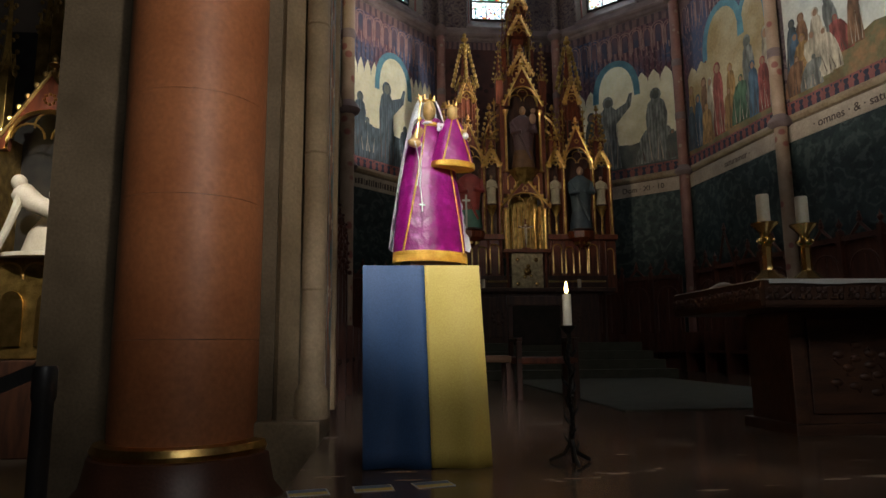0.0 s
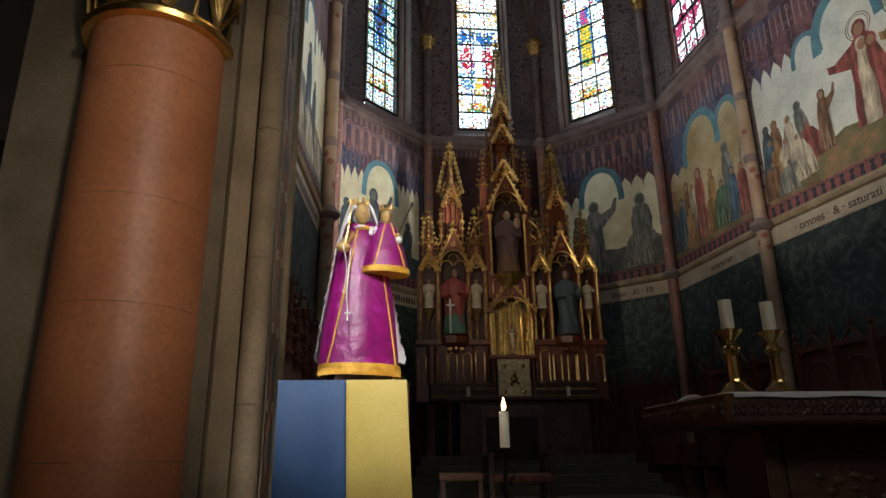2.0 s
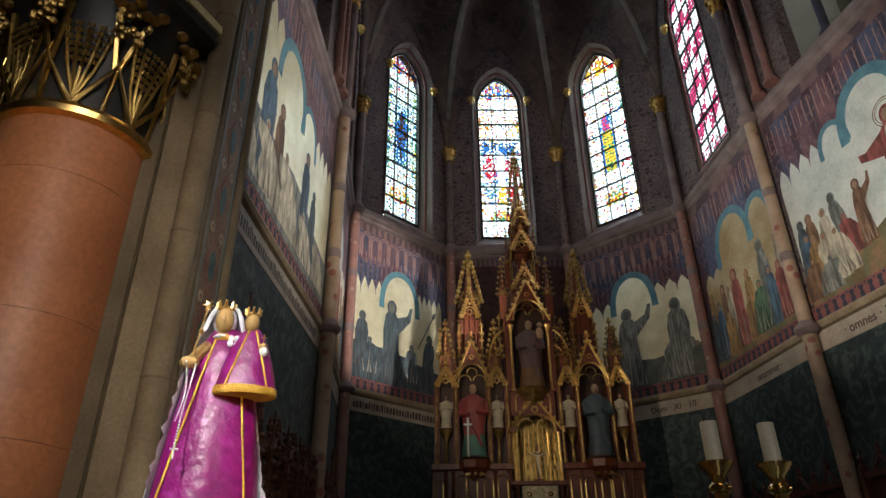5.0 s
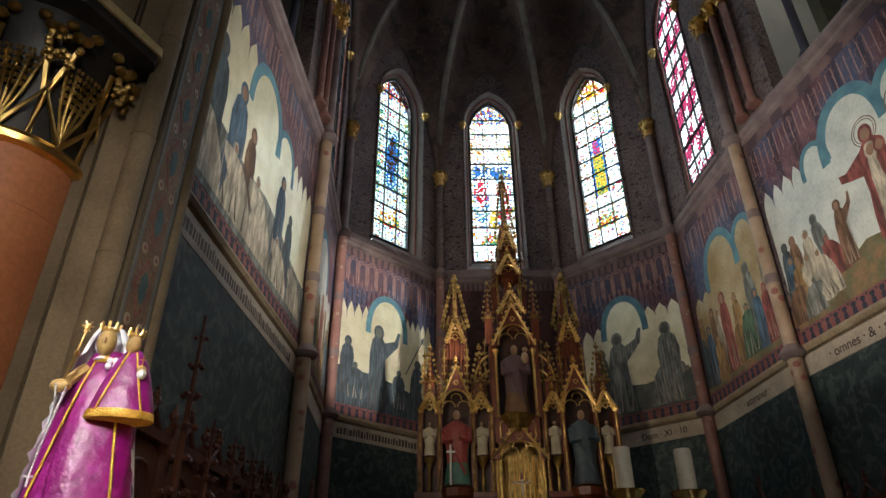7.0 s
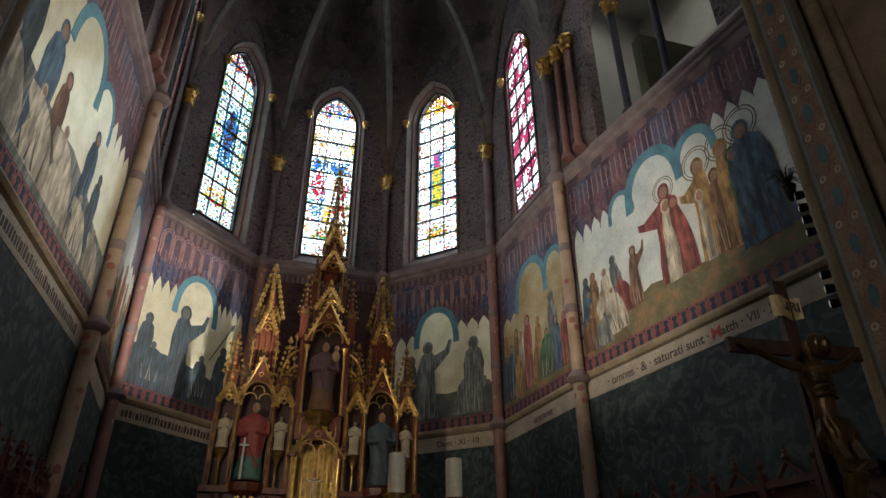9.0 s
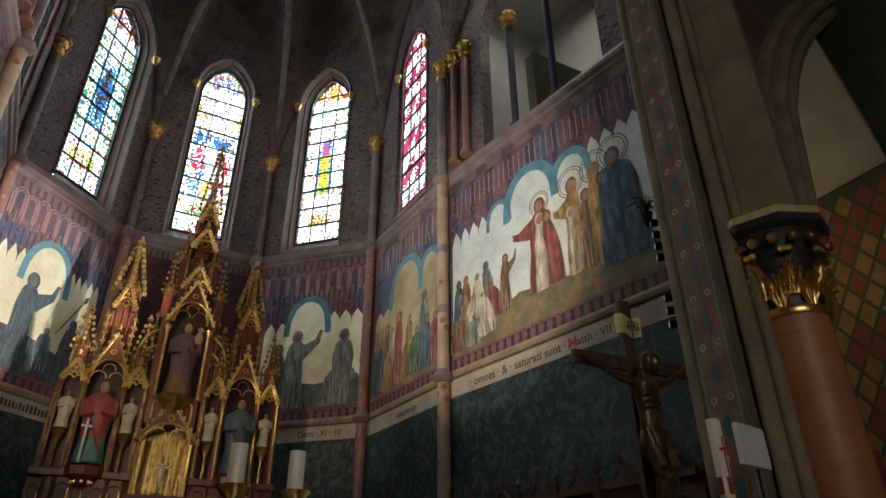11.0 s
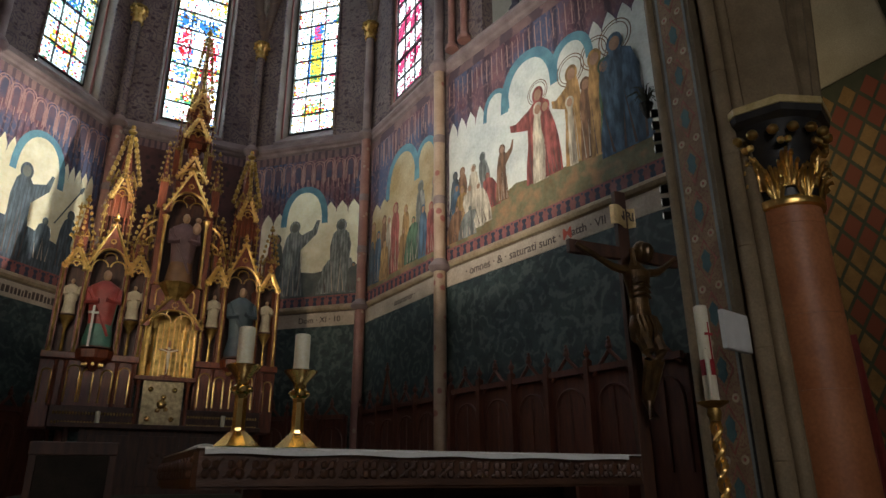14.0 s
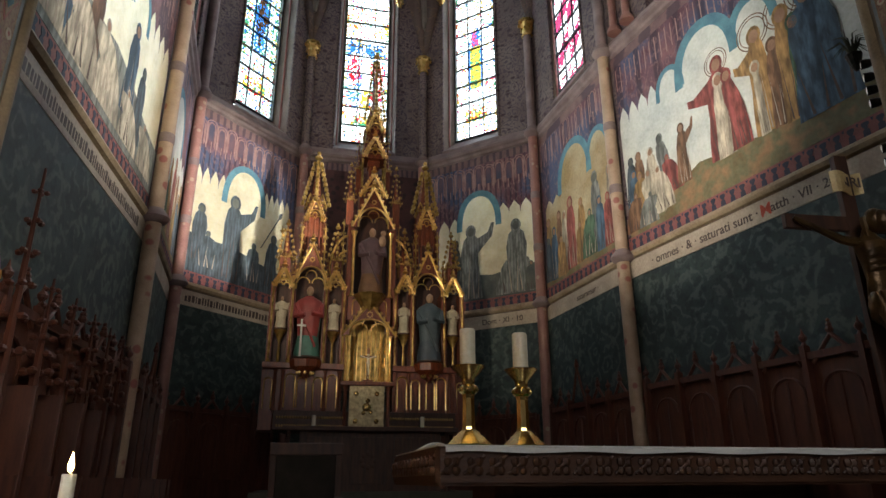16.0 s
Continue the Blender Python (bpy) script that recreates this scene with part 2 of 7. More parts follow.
def box(bm, x0, x1, y0, y1, z0, z1, bevel=0.0):
    v = [bm.verts.new(p) for p in ((x0, y0, z0), (x1, y0, z0), (x1, y1, z0), (x0, y1, z0), (x0, y0, z1), (x1, y0, z1), (x1, y1, z1), (x0, y1, z1))]
    f = [bm.faces.new([v[i] for i in q]) for q in ((3, 2, 1, 0), (4, 5, 6, 7), (0, 1, 5, 4), (1, 2, 6, 5), (2, 3, 7, 6), (3, 0, 4, 7))]
    if bevel:
        edges = {e for q in f for e in q.edges}
        bmesh.ops.bevel(bm, geom=list(edges), offset=bevel, segments=2, affect="EDGES", profile=0.6)
    return bm


def lathe(bm, profile, at=(0, 0, 0), n=16, squash=1.0, twist=0.0):
    """Turns a profile of (radius, height) round the z axis at a point."""
    rings = []
    for r, z in profile:
        rings.append([bm.verts.new((at[0] + r * math.cos(twist * z + 2 * math.pi * i / n), at[1] + squash * r * math.sin(twist * z + 2 * math.pi * i / n), at[2] + z)) for i in range(n)])
    for a, b in zip(rings, rings[1:]):
        for i in range(n):
            bm.faces.new((a[i], a[(i + 1) % n], b[(i + 1) % n], b[i]))
    bm.faces.new(rings[0][::-1]), bm.faces.new(rings[-1])
    return bm


def tube(bm, pts, r, n=8, r2=None):
    """A round bar along points, tapering to r2."""
    pts = [Vector(p) for p in pts]
    rings = []
    for i, p in enumerate(pts):
        d = (pts[min(i + 1, len(pts) - 1)] - pts[max(i - 1, 0)]).normalized()
        a = d.orthogonal().normalized() if abs(d.z) > 0.99 else d.cross(Vector((0, 0, 1))).normalized()
        b = d.cross(a)
        k = r + ((r2 if r2 is not None else r) - r) * i / max(1, len(pts) - 1)
        rings.append([bm.verts.new(p + k * (math.cos(2 * math.pi * j / n) * a + math.sin(2 * math.pi * j / n) * b)) for j in range(n)])
    for a, b in zip(rings, rings[1:]):
        for j in range(n):
            bm.faces.new((a[j], a[(j + 1) % n], b[(j + 1) % n], b[j]))
    bm.faces.new(rings[0][::-1]), bm.faces.new(rings[-1])
    return bm


def ball(bm, p, r, sx=1, sy=1, sz=1, seg=8):
    m = Matrix.Translation(p) @ Matrix.Diagonal((r * sx, r * sy, r * sz, 1))
    bmesh.ops.create_uvsphere(bm, u_segments=seg, v_segments=max(4, seg - 2), radius=1, matrix=m)
    return bm


class Wall:
    """A plane with an origin, a direction u along it and n into the room; shapes are drawn in (u, z)."""

    def __init__(self, x, y, ux, uy, nx, ny):
        self.o, self.u, self.n = Vector((x, y, 0)), Vector((ux, uy, 0)).normalized(), Vector((nx, ny, 0)).normalized()

    def at(self, u, z, d=0.0):
        return self.o + self.u * u + self.n * d + Vector((0, 0, z))

    def slab(self, bm, poly, d0, d1):
        a = [bm.verts.new(self.at(u, z, d0)) for u, z in poly]
        b = [bm.verts.new(self.at(u, z, d1)) for u, z in poly]
        bm.faces.new(a), bm.faces.new(b)
        for i in range(len(poly)):
            j = (i + 1) % len(poly)
            bm.faces.new((a[i], a[j], b[j], b[i]))
        return bm

    def bar(self, bm, u0, u1, z0, z1, d0, d1):
        return self.slab(bm, [(u0, z0), (u1, z0), (u1, z1), (u0, z1)], d0, d1)


def arc(u0, u1, z, rise, n=8):
    """A pointed arch from (u0, z) to (u1, z)."""
    mid, half = (u0 + u1) / 2, (u1 - u0) / 2
    left = [(u0 + half * (1 - math.cos(math.pi / 2 * i / n)) ** 1.15, z + rise * math.sin(math.pi / 2 * i / n) ** 0.92) for i in range(n + 1)]
    return left + [(2 * mid - u, h) for u, h in left[-2::-1]]


def pointed(u0, u1, z, rise, n=8):
    """A two-centred gothic arch from (u0, z) to (u1, z)."""
    half = (u1 - u0) / 2
    r = (half * half + rise * rise) / (2 * half)
    end = math.asin(min(1.0, rise / r))
    left = [(u0 + r - r * math.cos(end * i / n), z + r * math.sin(end * i / n)) for i in range(n + 1)]
    return left + [(u0 + u1 - u, h) for u, h in left[-2::-1]]


def ring(outer, inner):
    return outer + inner[::-1]


# ---- large structure ----
SKYGLOW = bpy.data.materials.new("bright_sky")
SKYGLOW.use_nodes = True
SKYGLOW.node_tree.nodes["Principled BSDF"].inputs["Base Color"].default_value = (0, 0, 0, 1)
SKYGLOW.node_tree.nodes["Principled BSDF"].inputs["Emission Color"].default_value = (0.93, 0.97, 1.0, 1)
SKYGLOW.node_tree.nodes["Principled BSDF"].inputs["Emission Strength"].default_value = 3.2
bm = B()
rows = [[bm.verts.new((3.5 + 34 * math.cos(math.pi * (-0.05 + 1.1 * i / 40)), 8 + 34 * math.sin(math.pi * (-0.05 + 1.1 * i / 40)), z)) for i in range(41)] for z in (-5, 60)]
for i in range(40):
    bm.faces.new((rows[0][i], rows[0][i + 1], rows[1][i + 1], rows[1][i]))
structure(part("backdrop", bm, SKYGLOW), "bright hazy sky outside the windows", "sky")
FLOOR = -0.54                      # the nave's floor; the sanctuary's lies at 0
# corners of the chancel's plan, from the west pier round the apse to the east pier
PLAN_POINTS = [(-1.03, 5.4), (-0.76, 11.0), (-0.99, 14.77), (1.5, 17.25), (5.0, 17.32), (7.57, 14.87), (7.89, 11.2), (8.92, 5.4)]
CENTRE = Vector((3.4, 11.0))


def wall_between(a, b):
    """The wall from corner a to corner b of the plan, facing the chancel's middle, and its length."""
    (xa, ya), (xb, yb) = PLAN_POINTS[a], PLAN_POINTS[b]
    d = Vector((xb - xa, yb - ya))
    n = Vector((-d.y, d.x)).normalized()
    if n.dot(CENTRE - Vector((xa, ya))) < 0:
        n = -n
    return Wall(xa, ya, d.x, d.y, n.x, n.y), d.length


WALL_L2, LONG_W = wall_between(1, 0)      # long walls beside the stalls
WALL_L, BAY_W = wall_between(2, 1)        # bays next to the apse
WALL_L1, FACET_W = wall_between(2, 3)
WALL_MID, FACET_M = wall_between(3, 4)
WALL_R1, FACET_E = wall_between(4, 5)
WALL_R, BAY_E = wall_between(5, 6)
WALL_R2, LONG_E = wall_between(6, 7)
SILL, SPRING, TOP = 10.2, 15.2, 16.42


def pierced(name, wall, length, holes, z0, z1, z2, material, label, thick=0.75):
    """A wall from z0 up to z2 with pointed openings (u0, u1, sill, spring, rise) through it."""
    bm = B()
    wall.bar(bm, 0, length, z0, z1, -thick, 0)
    u = 0
    for u0, u1, sill, spring, rise in holes:
        if u0 > u:
            wall.bar(bm, u, u0, z1, z2, -thick, 0)
        wall.bar(bm, u0, u1, z1, sill, -thick, 0)
        a, mid = pointed(u0, u1, spring, rise), (u0 + u1) / 2
        k = len(a) // 2
        wall.slab(bm, a[:k + 1] + [(mid, z2), (u0, z2)], -thick, 0)
        wall.slab(bm, a[k:] + [(u1, z2), (mid, z2)], -thick, 0)
        u = u1
    wall.bar(bm, u, length, z1, z2, -thick, 0)
    return structure(part(name, bm, material), label, "wall")


# each window's glass; the opening in the wall splays out round it
WIN_W = (1.27, 2.7, SILL, SPRING, TOP - SPRING)
WMID = (1.04, 2.44, SILL, SPRING, TOP - SPRING)
WIN_E = (0.84, 2.25, SILL, SPRING, TOP - SPRING)
WSIDE = (1.1, 2.58, 10.0, 14.8, 1.2)
SPLAY = 0.2


def splayed(w):
    u0, u1, sill, spring, rise = w
    e = SPLAY if sill > 10.1 else 0.05                # the bays' windows stand almost flush
    return (u0 - e, u1 + e, sill - (0.42 if e > 0.1 else 0.12), spring, rise + e)


pierced("wall_apse_west", WALL_L1, FACET_W, [splayed(WIN_W)], 0, 9.5, 19.4, UPPER, "painted apse wall with a tall pointed window")
pierced("wall_apse_middle", WALL_MID, FACET_M, [splayed(WMID)], 0, 9.5, 19.4, UPPER, "painted apse wall behind the high altar")
pierced("wall_apse_east", WALL_R1, FACET_E, [splayed(WIN_E)], 0, 9.5, 19.4, UPPER, "painted apse wall with a tall pointed window")
pierced("wall_bay_east", WALL_R, BAY_E, [splayed(WSIDE)], 0, 9.5, 19.4, UPPER, "painted bay wall with a tall pointed window", 0.16)
pierced("wall_bay_west", WALL_L, BAY_W, [splayed(WSIDE)], 0, 9.5, 19.4, UPPER, "painted bay wall with a tall pointed window", 0.16)
TRIBUNE = [(1.2, 4.5, 9.75, 12.9, 1.8)]
pierced("wall_east", WALL_R2, LONG_E, TRIBUNE, 0, 9.5, 19.4, UPPER, "long painted chancel wall with a tribune above", 0.3)
pierced("wall_west", WALL_L2, LONG_W, TRIBUNE, 0, 9.5, 19.4, UPPER, "long painted chancel wall with a tribune above", 0.3)

# the tribunes behind the upper openings
for name, wall, length in (("tribune_east", WALL_R2, LONG_E), ("tribune_west", WALL_L2, LONG_W)):
    bm = B()
    wall.bar(bm, 0.3, length, 9.0, 9.4, -3.0, -0.31)
    wall.bar(bm, 0.3, length, 9.4, 15.6, -3.3, -3.0)
    wall.bar(bm, 0.0, 0.3, 9.0, 15.6, -3.3, -0.31), wall.bar(bm, length, length + 0.3, 9.0, 15.6, -3.3, -0.31)
    wall.bar(bm, 0.3, length, 15.6, 15.8, -3.3, -0.31)
    structure(part(name, bm, PALE), "pale plastered tribune room behind the openings", "wall")

# floors
bm = B()
box(bm, -0.3, 8.95, 1.3, 17.4, -0.6, 0)
structure(part("floor", bm, MARBLE), "dark polished brown marble sanctuary floor", "floor")
bm = B()
box(bm, -1.1, -0.3, 4.95, 17.4, -0.6, -0.003)
structure(part("floor_edge", bm, MARBLE), "dark polished marble floor beneath the stalls", "floor")
bm = B()
box(bm, -9, 16, -14, 20, FLOOR - 0.2, FLOOR)
structure(part("nave_floor", bm, shade("worn_nave_tiles", (0.05, 0.04, 0.032), (0.09, 0.07, 0.055), 2, 0.45)), "dark worn tiled nave floor", "floor")
for k in (1, 2):
    bm = B()
    box(bm, -0.3 - 0.3 * k, 8.1, 1.3 - 0.3 * k, 1.3 - 0.3 * (k - 1), FLOOR, -0.18 * k)
    box(bm, -0.3 - 0.3 * k, -0.3 - 0.3 * (k - 1), 1.3 - 0.3 * k, 3.3, FLOOR, -0.18 * k - 0.002)
    structure(part("step", bm, MARBLE), "dark marble step up to the sanctuary", "step")
bm = B()
box(bm, 2.3, 5.2, 5.6, 12.1, 0.0, 0.012)
tagged(part("carpet", bm, CARPET), "grey-green carpet runner on the marble floor", "carpet")

# vault: webs and ribs rising from the shafts to the boss
BOSS = (3.42, 12.6, 19.6)
FEET = PLAN_POINTS[1:7]


def rib_point(foot, s, base=12.95, crown=None):
    """A point on the rib that springs from foot and rises to the boss, or straight across to its own crown."""
    cx, cy = crown or BOSS[:2]
    return Vector((foot[0] + (cx - foot[0]) * s, foot[1] + (cy - foot[1]) * s, base + (BOSS[2] - base) * math.sqrt(max(0, 1 - (1 - s) ** 2.1))))


bm = B()
NS, NV = 14, 10


def web(a, b, lift_by, crown_a=None, crown_b=None):
    grid = []
    for i in range(NS + 1):
        s = (i / NS) ** 1.6
        pa, pb = rib_point(a, s, crown=crown_a), rib_point(b, s, crown=crown_b)
        row = []
        for j in range(NV + 1):
            v = j / NV
            p = pa.lerp(pb, v)
            row.append(bm.verts.new((p.x, p.y, min(p.z + lift_by * (1 - abs(2 * v - 1) ** 1.7) * (1 - s) ** 2.2, 19.6))))
        grid.append(row)
    for i in range(NS):
        for j in range(NV):
            bm.faces.new((grid[i][j], grid[i][j + 1], grid[i + 1][j + 1], grid[i + 1][j]))


for a, b in zip(FEET, FEET[1:]):
    web(a, b, 4.6)
CROSSWISE = (3.42, 11.1)
web(FEET[0], FEET[0], 0.0, None, CROSSWISE), web(FEET[-1], FEET[-1], 0.0, None, CROSSWISE)
for side, (x0, y0), (x1, y1) in ((0, PLAN_POINTS[1], PLAN_POINTS[0]), (1, PLAN_POINTS[6], PLAN_POINTS[7])):
    web((x0, y0), (x1, 4.0), 4.6, CROSSWISE, (3.42, 4.0))
vault = structure(part("ceiling", bm, VAULT, smooth=True), "dark painted ribbed vault over the chancel", "vault")
mod = vault.modifiers.new("thickness", "SOLIDIFY")
mod.thickness, mod.offset = 0.2, 0
for f, crown in [(f, None) for f in FEET] + [(FEET[0], CROSSWISE), (FEET[-1], CROSSWISE)]:
    bm = B()
    tube(bm, [rib_point(f, (i / 18) ** 1.8, crown=crown) - Vector((0, 0, 0.06)) for i in range(19)], 0.11, 8)
    structure(part("vault_rib", bm, RIB, smooth=True), "slender stone vault rib", "rib")
bm = B()
lathe(bm, [(0.05, -0.35), (0.28, -0.3), (0.34, -0.15), (0.22, 0.0)], BOSS, 16)
structure(part("vault_boss", bm, GOLD, smooth=True), "gilded boss where the vault ribs meet", "boss")

# painted medallions on the webs: a dark winged patch under a gilt ring
PATCH = shade("dark_red_vault_paint", (0.022, 0.012, 0.012), (0.055, 0.026, 0.022), 4, 0.85)
RINGPAINT = shade("gilt_ring_paint", (0.5, 0.36, 0.14), (0.66, 0.5, 0.22), 6, 0.5, 0.2)


def web_point(a, b, s, v):
    p = rib_point(a, s).lerp(rib_point(b, s), v)
    return Vector((p.x, p.y, min(p.z + 4.6 * (1 - abs(2 * v - 1) ** 1.7) * (1 - s) ** 2.2, 19.6)))


for a, b in zip(FEET, FEET[1:]):
    for v in (0.3, 0.7):
        o = web_point(a, b, 0.34, v)
        up = (web_point(a, b, 0.36, v) - o).normalized()
        side = (web_point(a, b, 0.34, v + 0.02) - o).normalized()
        n = side.cross(up).normalized()
        if n.dot(Vector((3.4, 11.5, 12.0)) - o) < 0:
            n = -n
        med = thing("painted_medallion", (0, 0, 0), "dark winged patch with a gilt ring painted on the vault", "painting", "vault medallions", "structure")
        bm = B()
        for cx, cz, rx, rz in ((0, -0.25, 0.17, 0.36), (-0.24, -0.12, 0.2, 0.28), (0.24, -0.12, 0.2, 0.28)):
            bm.faces.new([bm.verts.new(o + n * 0.125 + side * (cx + rx * math.cos(k * math.pi / 8)) + up * (cz + rz * math.sin(k * math.pi / 8))) for k in range(16)])
        part("winged_patch", bm, PATCH, med)
        bm = B()
        c, d = [[bm.verts.new(o + n * 0.13 + side * (r * math.cos(k * math.pi / 9)) + up * (0.2 + r * math.sin(k * math.pi / 9))) for k in range(18)] for r in (0.14, 0.09)]
        for k in range(18):
            bm.faces.new((c[k], c[(k + 1) % 18], d[(k + 1) % 18], d[k]))
        part("gilt_ring", bm, RINGPAINT, med)

# nave behind and beside the camera
bm = B()
box(bm, -9, 16, -14.3, -14, FLOOR, 15)
box(bm, -9.3, -9, -14, 9.3, FLOOR, 15)
box(bm, 16, 16.3, -14, 9.3, FLOOR, 15)
box(bm, -9, -1.85, 9, 9.3, FLOOR, 15)
structure(part("nave_wall", bm, NAVE), "dim plastered nave wall", "wall")
bm = B()
box(bm, -9, 16, -14, 4.3, 15, 15.3)
box(bm, -9, -1.85, 4.3, 9.3, 15, 15.3), box(bm, 8.85, 16, 4.3, 9.3, 15, 15.3)
structure(part("nave_ceiling", bm, NAVE), "dim plastered nave ceiling", "ceiling")
bm = B()
box(bm, -1.5, 9.2, 3.75, 3.98, 12.6, 20.2)
structure(part("arch_wall", bm, NAVE), "plastered wall over the chancel arch", "wall")

# the chancel piers: stepped stone with a round shaft and a painted strip
SPOT_PATTERN = overlay(shade("painted_strip", (0.15, 0.085, 0.04), (0.24, 0.15, 0.075), 3, 0.7), "swirl", (0.13, 0.04, 0.03), 9.0, 0.5, 0.95, amount=0.7)
STRIPRED, STRIPGREY, STRIPPALE = shade("strip_red", (0.2, 0.05, 0.035), (0.28, 0.09, 0.06), 6, 0.7), shade("strip_grey_blue", (0.12, 0.13, 0.12), (0.19, 0.2, 0.18), 3, 0.7), shade("strip_pale", (0.3, 0.22, 0.13), (0.42, 0.33, 0.22), 8, 0.7)
STRIPBLUE = shade("strip_lozenge", (0.03, 0.075, 0.08), (0.06, 0.12, 0.12), 5, 0.7)
for s in (1, -1):
    def X(d):
        return MID + s * d
    pier = thing("pier", (0, 0, 0), "stepped grey stone chancel pier with a painted strip", "pier", "chancel piers", "structure")
    bm = B()
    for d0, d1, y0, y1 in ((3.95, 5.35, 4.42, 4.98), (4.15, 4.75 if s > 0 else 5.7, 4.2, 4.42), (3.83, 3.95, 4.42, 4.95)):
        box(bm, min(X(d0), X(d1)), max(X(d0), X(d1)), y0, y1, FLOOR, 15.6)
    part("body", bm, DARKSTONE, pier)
    bm = B()
    box(bm, min(X(3.82), X(5.0)), max(X(3.82), X(5.0)), 4.1, 4.9, FLOOR, 0.12, 0.02)
    part("plinth", bm, STONE, pier)
    stout = 3.9 if s < 0 else 3.98
    bm = B()
    lathe(bm, [(0.12, 0.12), (0.12, 0.3), (0.085, 0.36), (0.082, 15.5)], (X(stout), 4.31, 0), 18)
    part("shaft", bm, STONE, pier, "round stone shaft", smooth=True)
    for k in range(9):
        bm = B()
        lathe(bm, [(0.083, 1.0 + 1.0 * k), (0.09, 1.01 + 1.0 * k), (0.09, 1.02 + 1.0 * k), (0.083, 1.03 + 1.0 * k)], (X(stout), 4.31, 0), 18)
        part("shaft_ring", bm, STONE, pier, smooth=True)
    bm = B()
    lathe(bm, [(0.07, 0.12), (0.07, 15.5)], (X(3.86), 4.98, 0), 10)
    part("shaft", bm, STONE, pier, "round stone shaft", smooth=True)
    if s > 0:
        for d, y, r in ((4.1, 4.22, 0.065), (4.2, 4.19, 0.045)):
            bm = B()
            lathe(bm, [(r * 1.5, 0.12), (r * 1.5, 0.26), (r, 0.3), (r, 15.5)], (X(d), y, 0), 14)
            part("shaft", bm, STONE, pier, "slender stone shaft", smooth=True)
    else:
        bm = B()
        lo, hi = [[bm.verts.new((x, y, z)) for x, y in ((-0.56, 4.42), (-0.5, 4.33), (-0.62, 4.2), (-0.7, 4.3))] for z in (FLOOR, 15.6)]
        bm.faces.new(lo), bm.faces.new(hi)
        for k in range(4):
            bm.faces.new((lo[k], lo[(k + 1) % 4], hi[(k + 1) % 4], hi[k]))
        part("chamfer", bm, STONE, pier, "chamfered stone edge")
    w = Wall(X(3.83), 4.9, 0, -1, -s, 0)
    bm = B()
    w.bar(bm, 0.03, 0.43, 0.3, 15, 0.0, 0.006)
    part("painted_strip", bm, SPOT_PATTERN, pier, "painted strip of lozenges and scrolls")
    for u in (0.045, 0.415):
        bm = B()
        w.bar(bm, u - 0.018, u + 0.018, 0.3, 15, 0.006, 0.009)
        part("painted_border", bm, STRIPGREY, pier)
    for k in range(26):
        z = 0.75 + 0.55 * k
        for r, d, mat, name in ((1.0, 0.009, STRIPRED, "lozenge"), (0.84, 0.012, SPOT_PATTERN, "lozenge_field"), (0.6, 0.015, STRIPBLUE, "lozenge_centre")):
            bm = B()
            w.slab(bm, [(0.23, z - 0.24 * r), (0.295, z - 0.1 * r), (0.23 + 0.13 * r, z), (0.295, z + 0.1 * r), (0.23, z + 0.24 * r), (0.165, z + 0.1 * r), (0.23 - 0.13 * r, z), (0.165, z - 0.1 * r)] if r > 0.7 else
                   [(0.23 + 0.08 * (1 if q % 2 else 0.55) * math.cos(q * math.pi / 4), z + 0.13 * (1 if q % 2 == 0 else 0.6) * math.sin(q * math.pi / 4)) for q in range(8)], 0.006, d)
            part(name, bm, mat, pier)
        for du in (-0.1, 0.1):
            bm = B()
            w.slab(bm, [(0.23 + du + 0.042 * math.cos(q * math.pi / 6), z + 0.275 + 0.042 * math.sin(q * math.pi / 6)) for q in range(12)], 0.006, 0.011)
            rd = part("roundel", bm, STRIPPALE, pier)
            bm = B()
            w.slab(bm, [(0.23 + du + 0.018 * math.cos(q * math.pi / 3), z + 0.275 + 0.018 * math.sin(q * math.pi / 3)) for q in range(6)], 0.011, 0.0125)
            part("roundel_eye", bm, STRIPRED, rd)

# string courses, friezes, inscriptions and damask on each wall of the chancel


def letters(name, text, wall, u, z, size, material, d=0.008, parent=None):
    cu = bpy.data.curves.new(name, "FONT")
    cu.body, cu.size, cu.extrude, cu.align_x, cu.align_y = text, size, 0.002, "CENTER", "CENTER"
    cu.offset = 0.012 * size                                              # heavy brush strokes
    tmp = new(name + "_tmp", cu)
    me = bpy.data.meshes.new_from_object(tmp.evaluated_get(bpy.context.evaluated_depsgraph_get()))
    bpy.data.objects.remove(tmp)
    me.materials.clear()
    me.materials.append(material)
    ob = new(name, me)
    m = Matrix((wall.u.to_4d(), Vector((0, 0, 1, 0)), wall.n.to_4d(), Vector((0, 0, 0, 1)))).transposed()
    m[3][3] = 1
    p = wall.at(u, z, d)
    for i in range(3):
        m[i][3] = p[i]
        m[3][i] = 0
    ob.parent = parent
    ob.matrix_world = m
    return ob


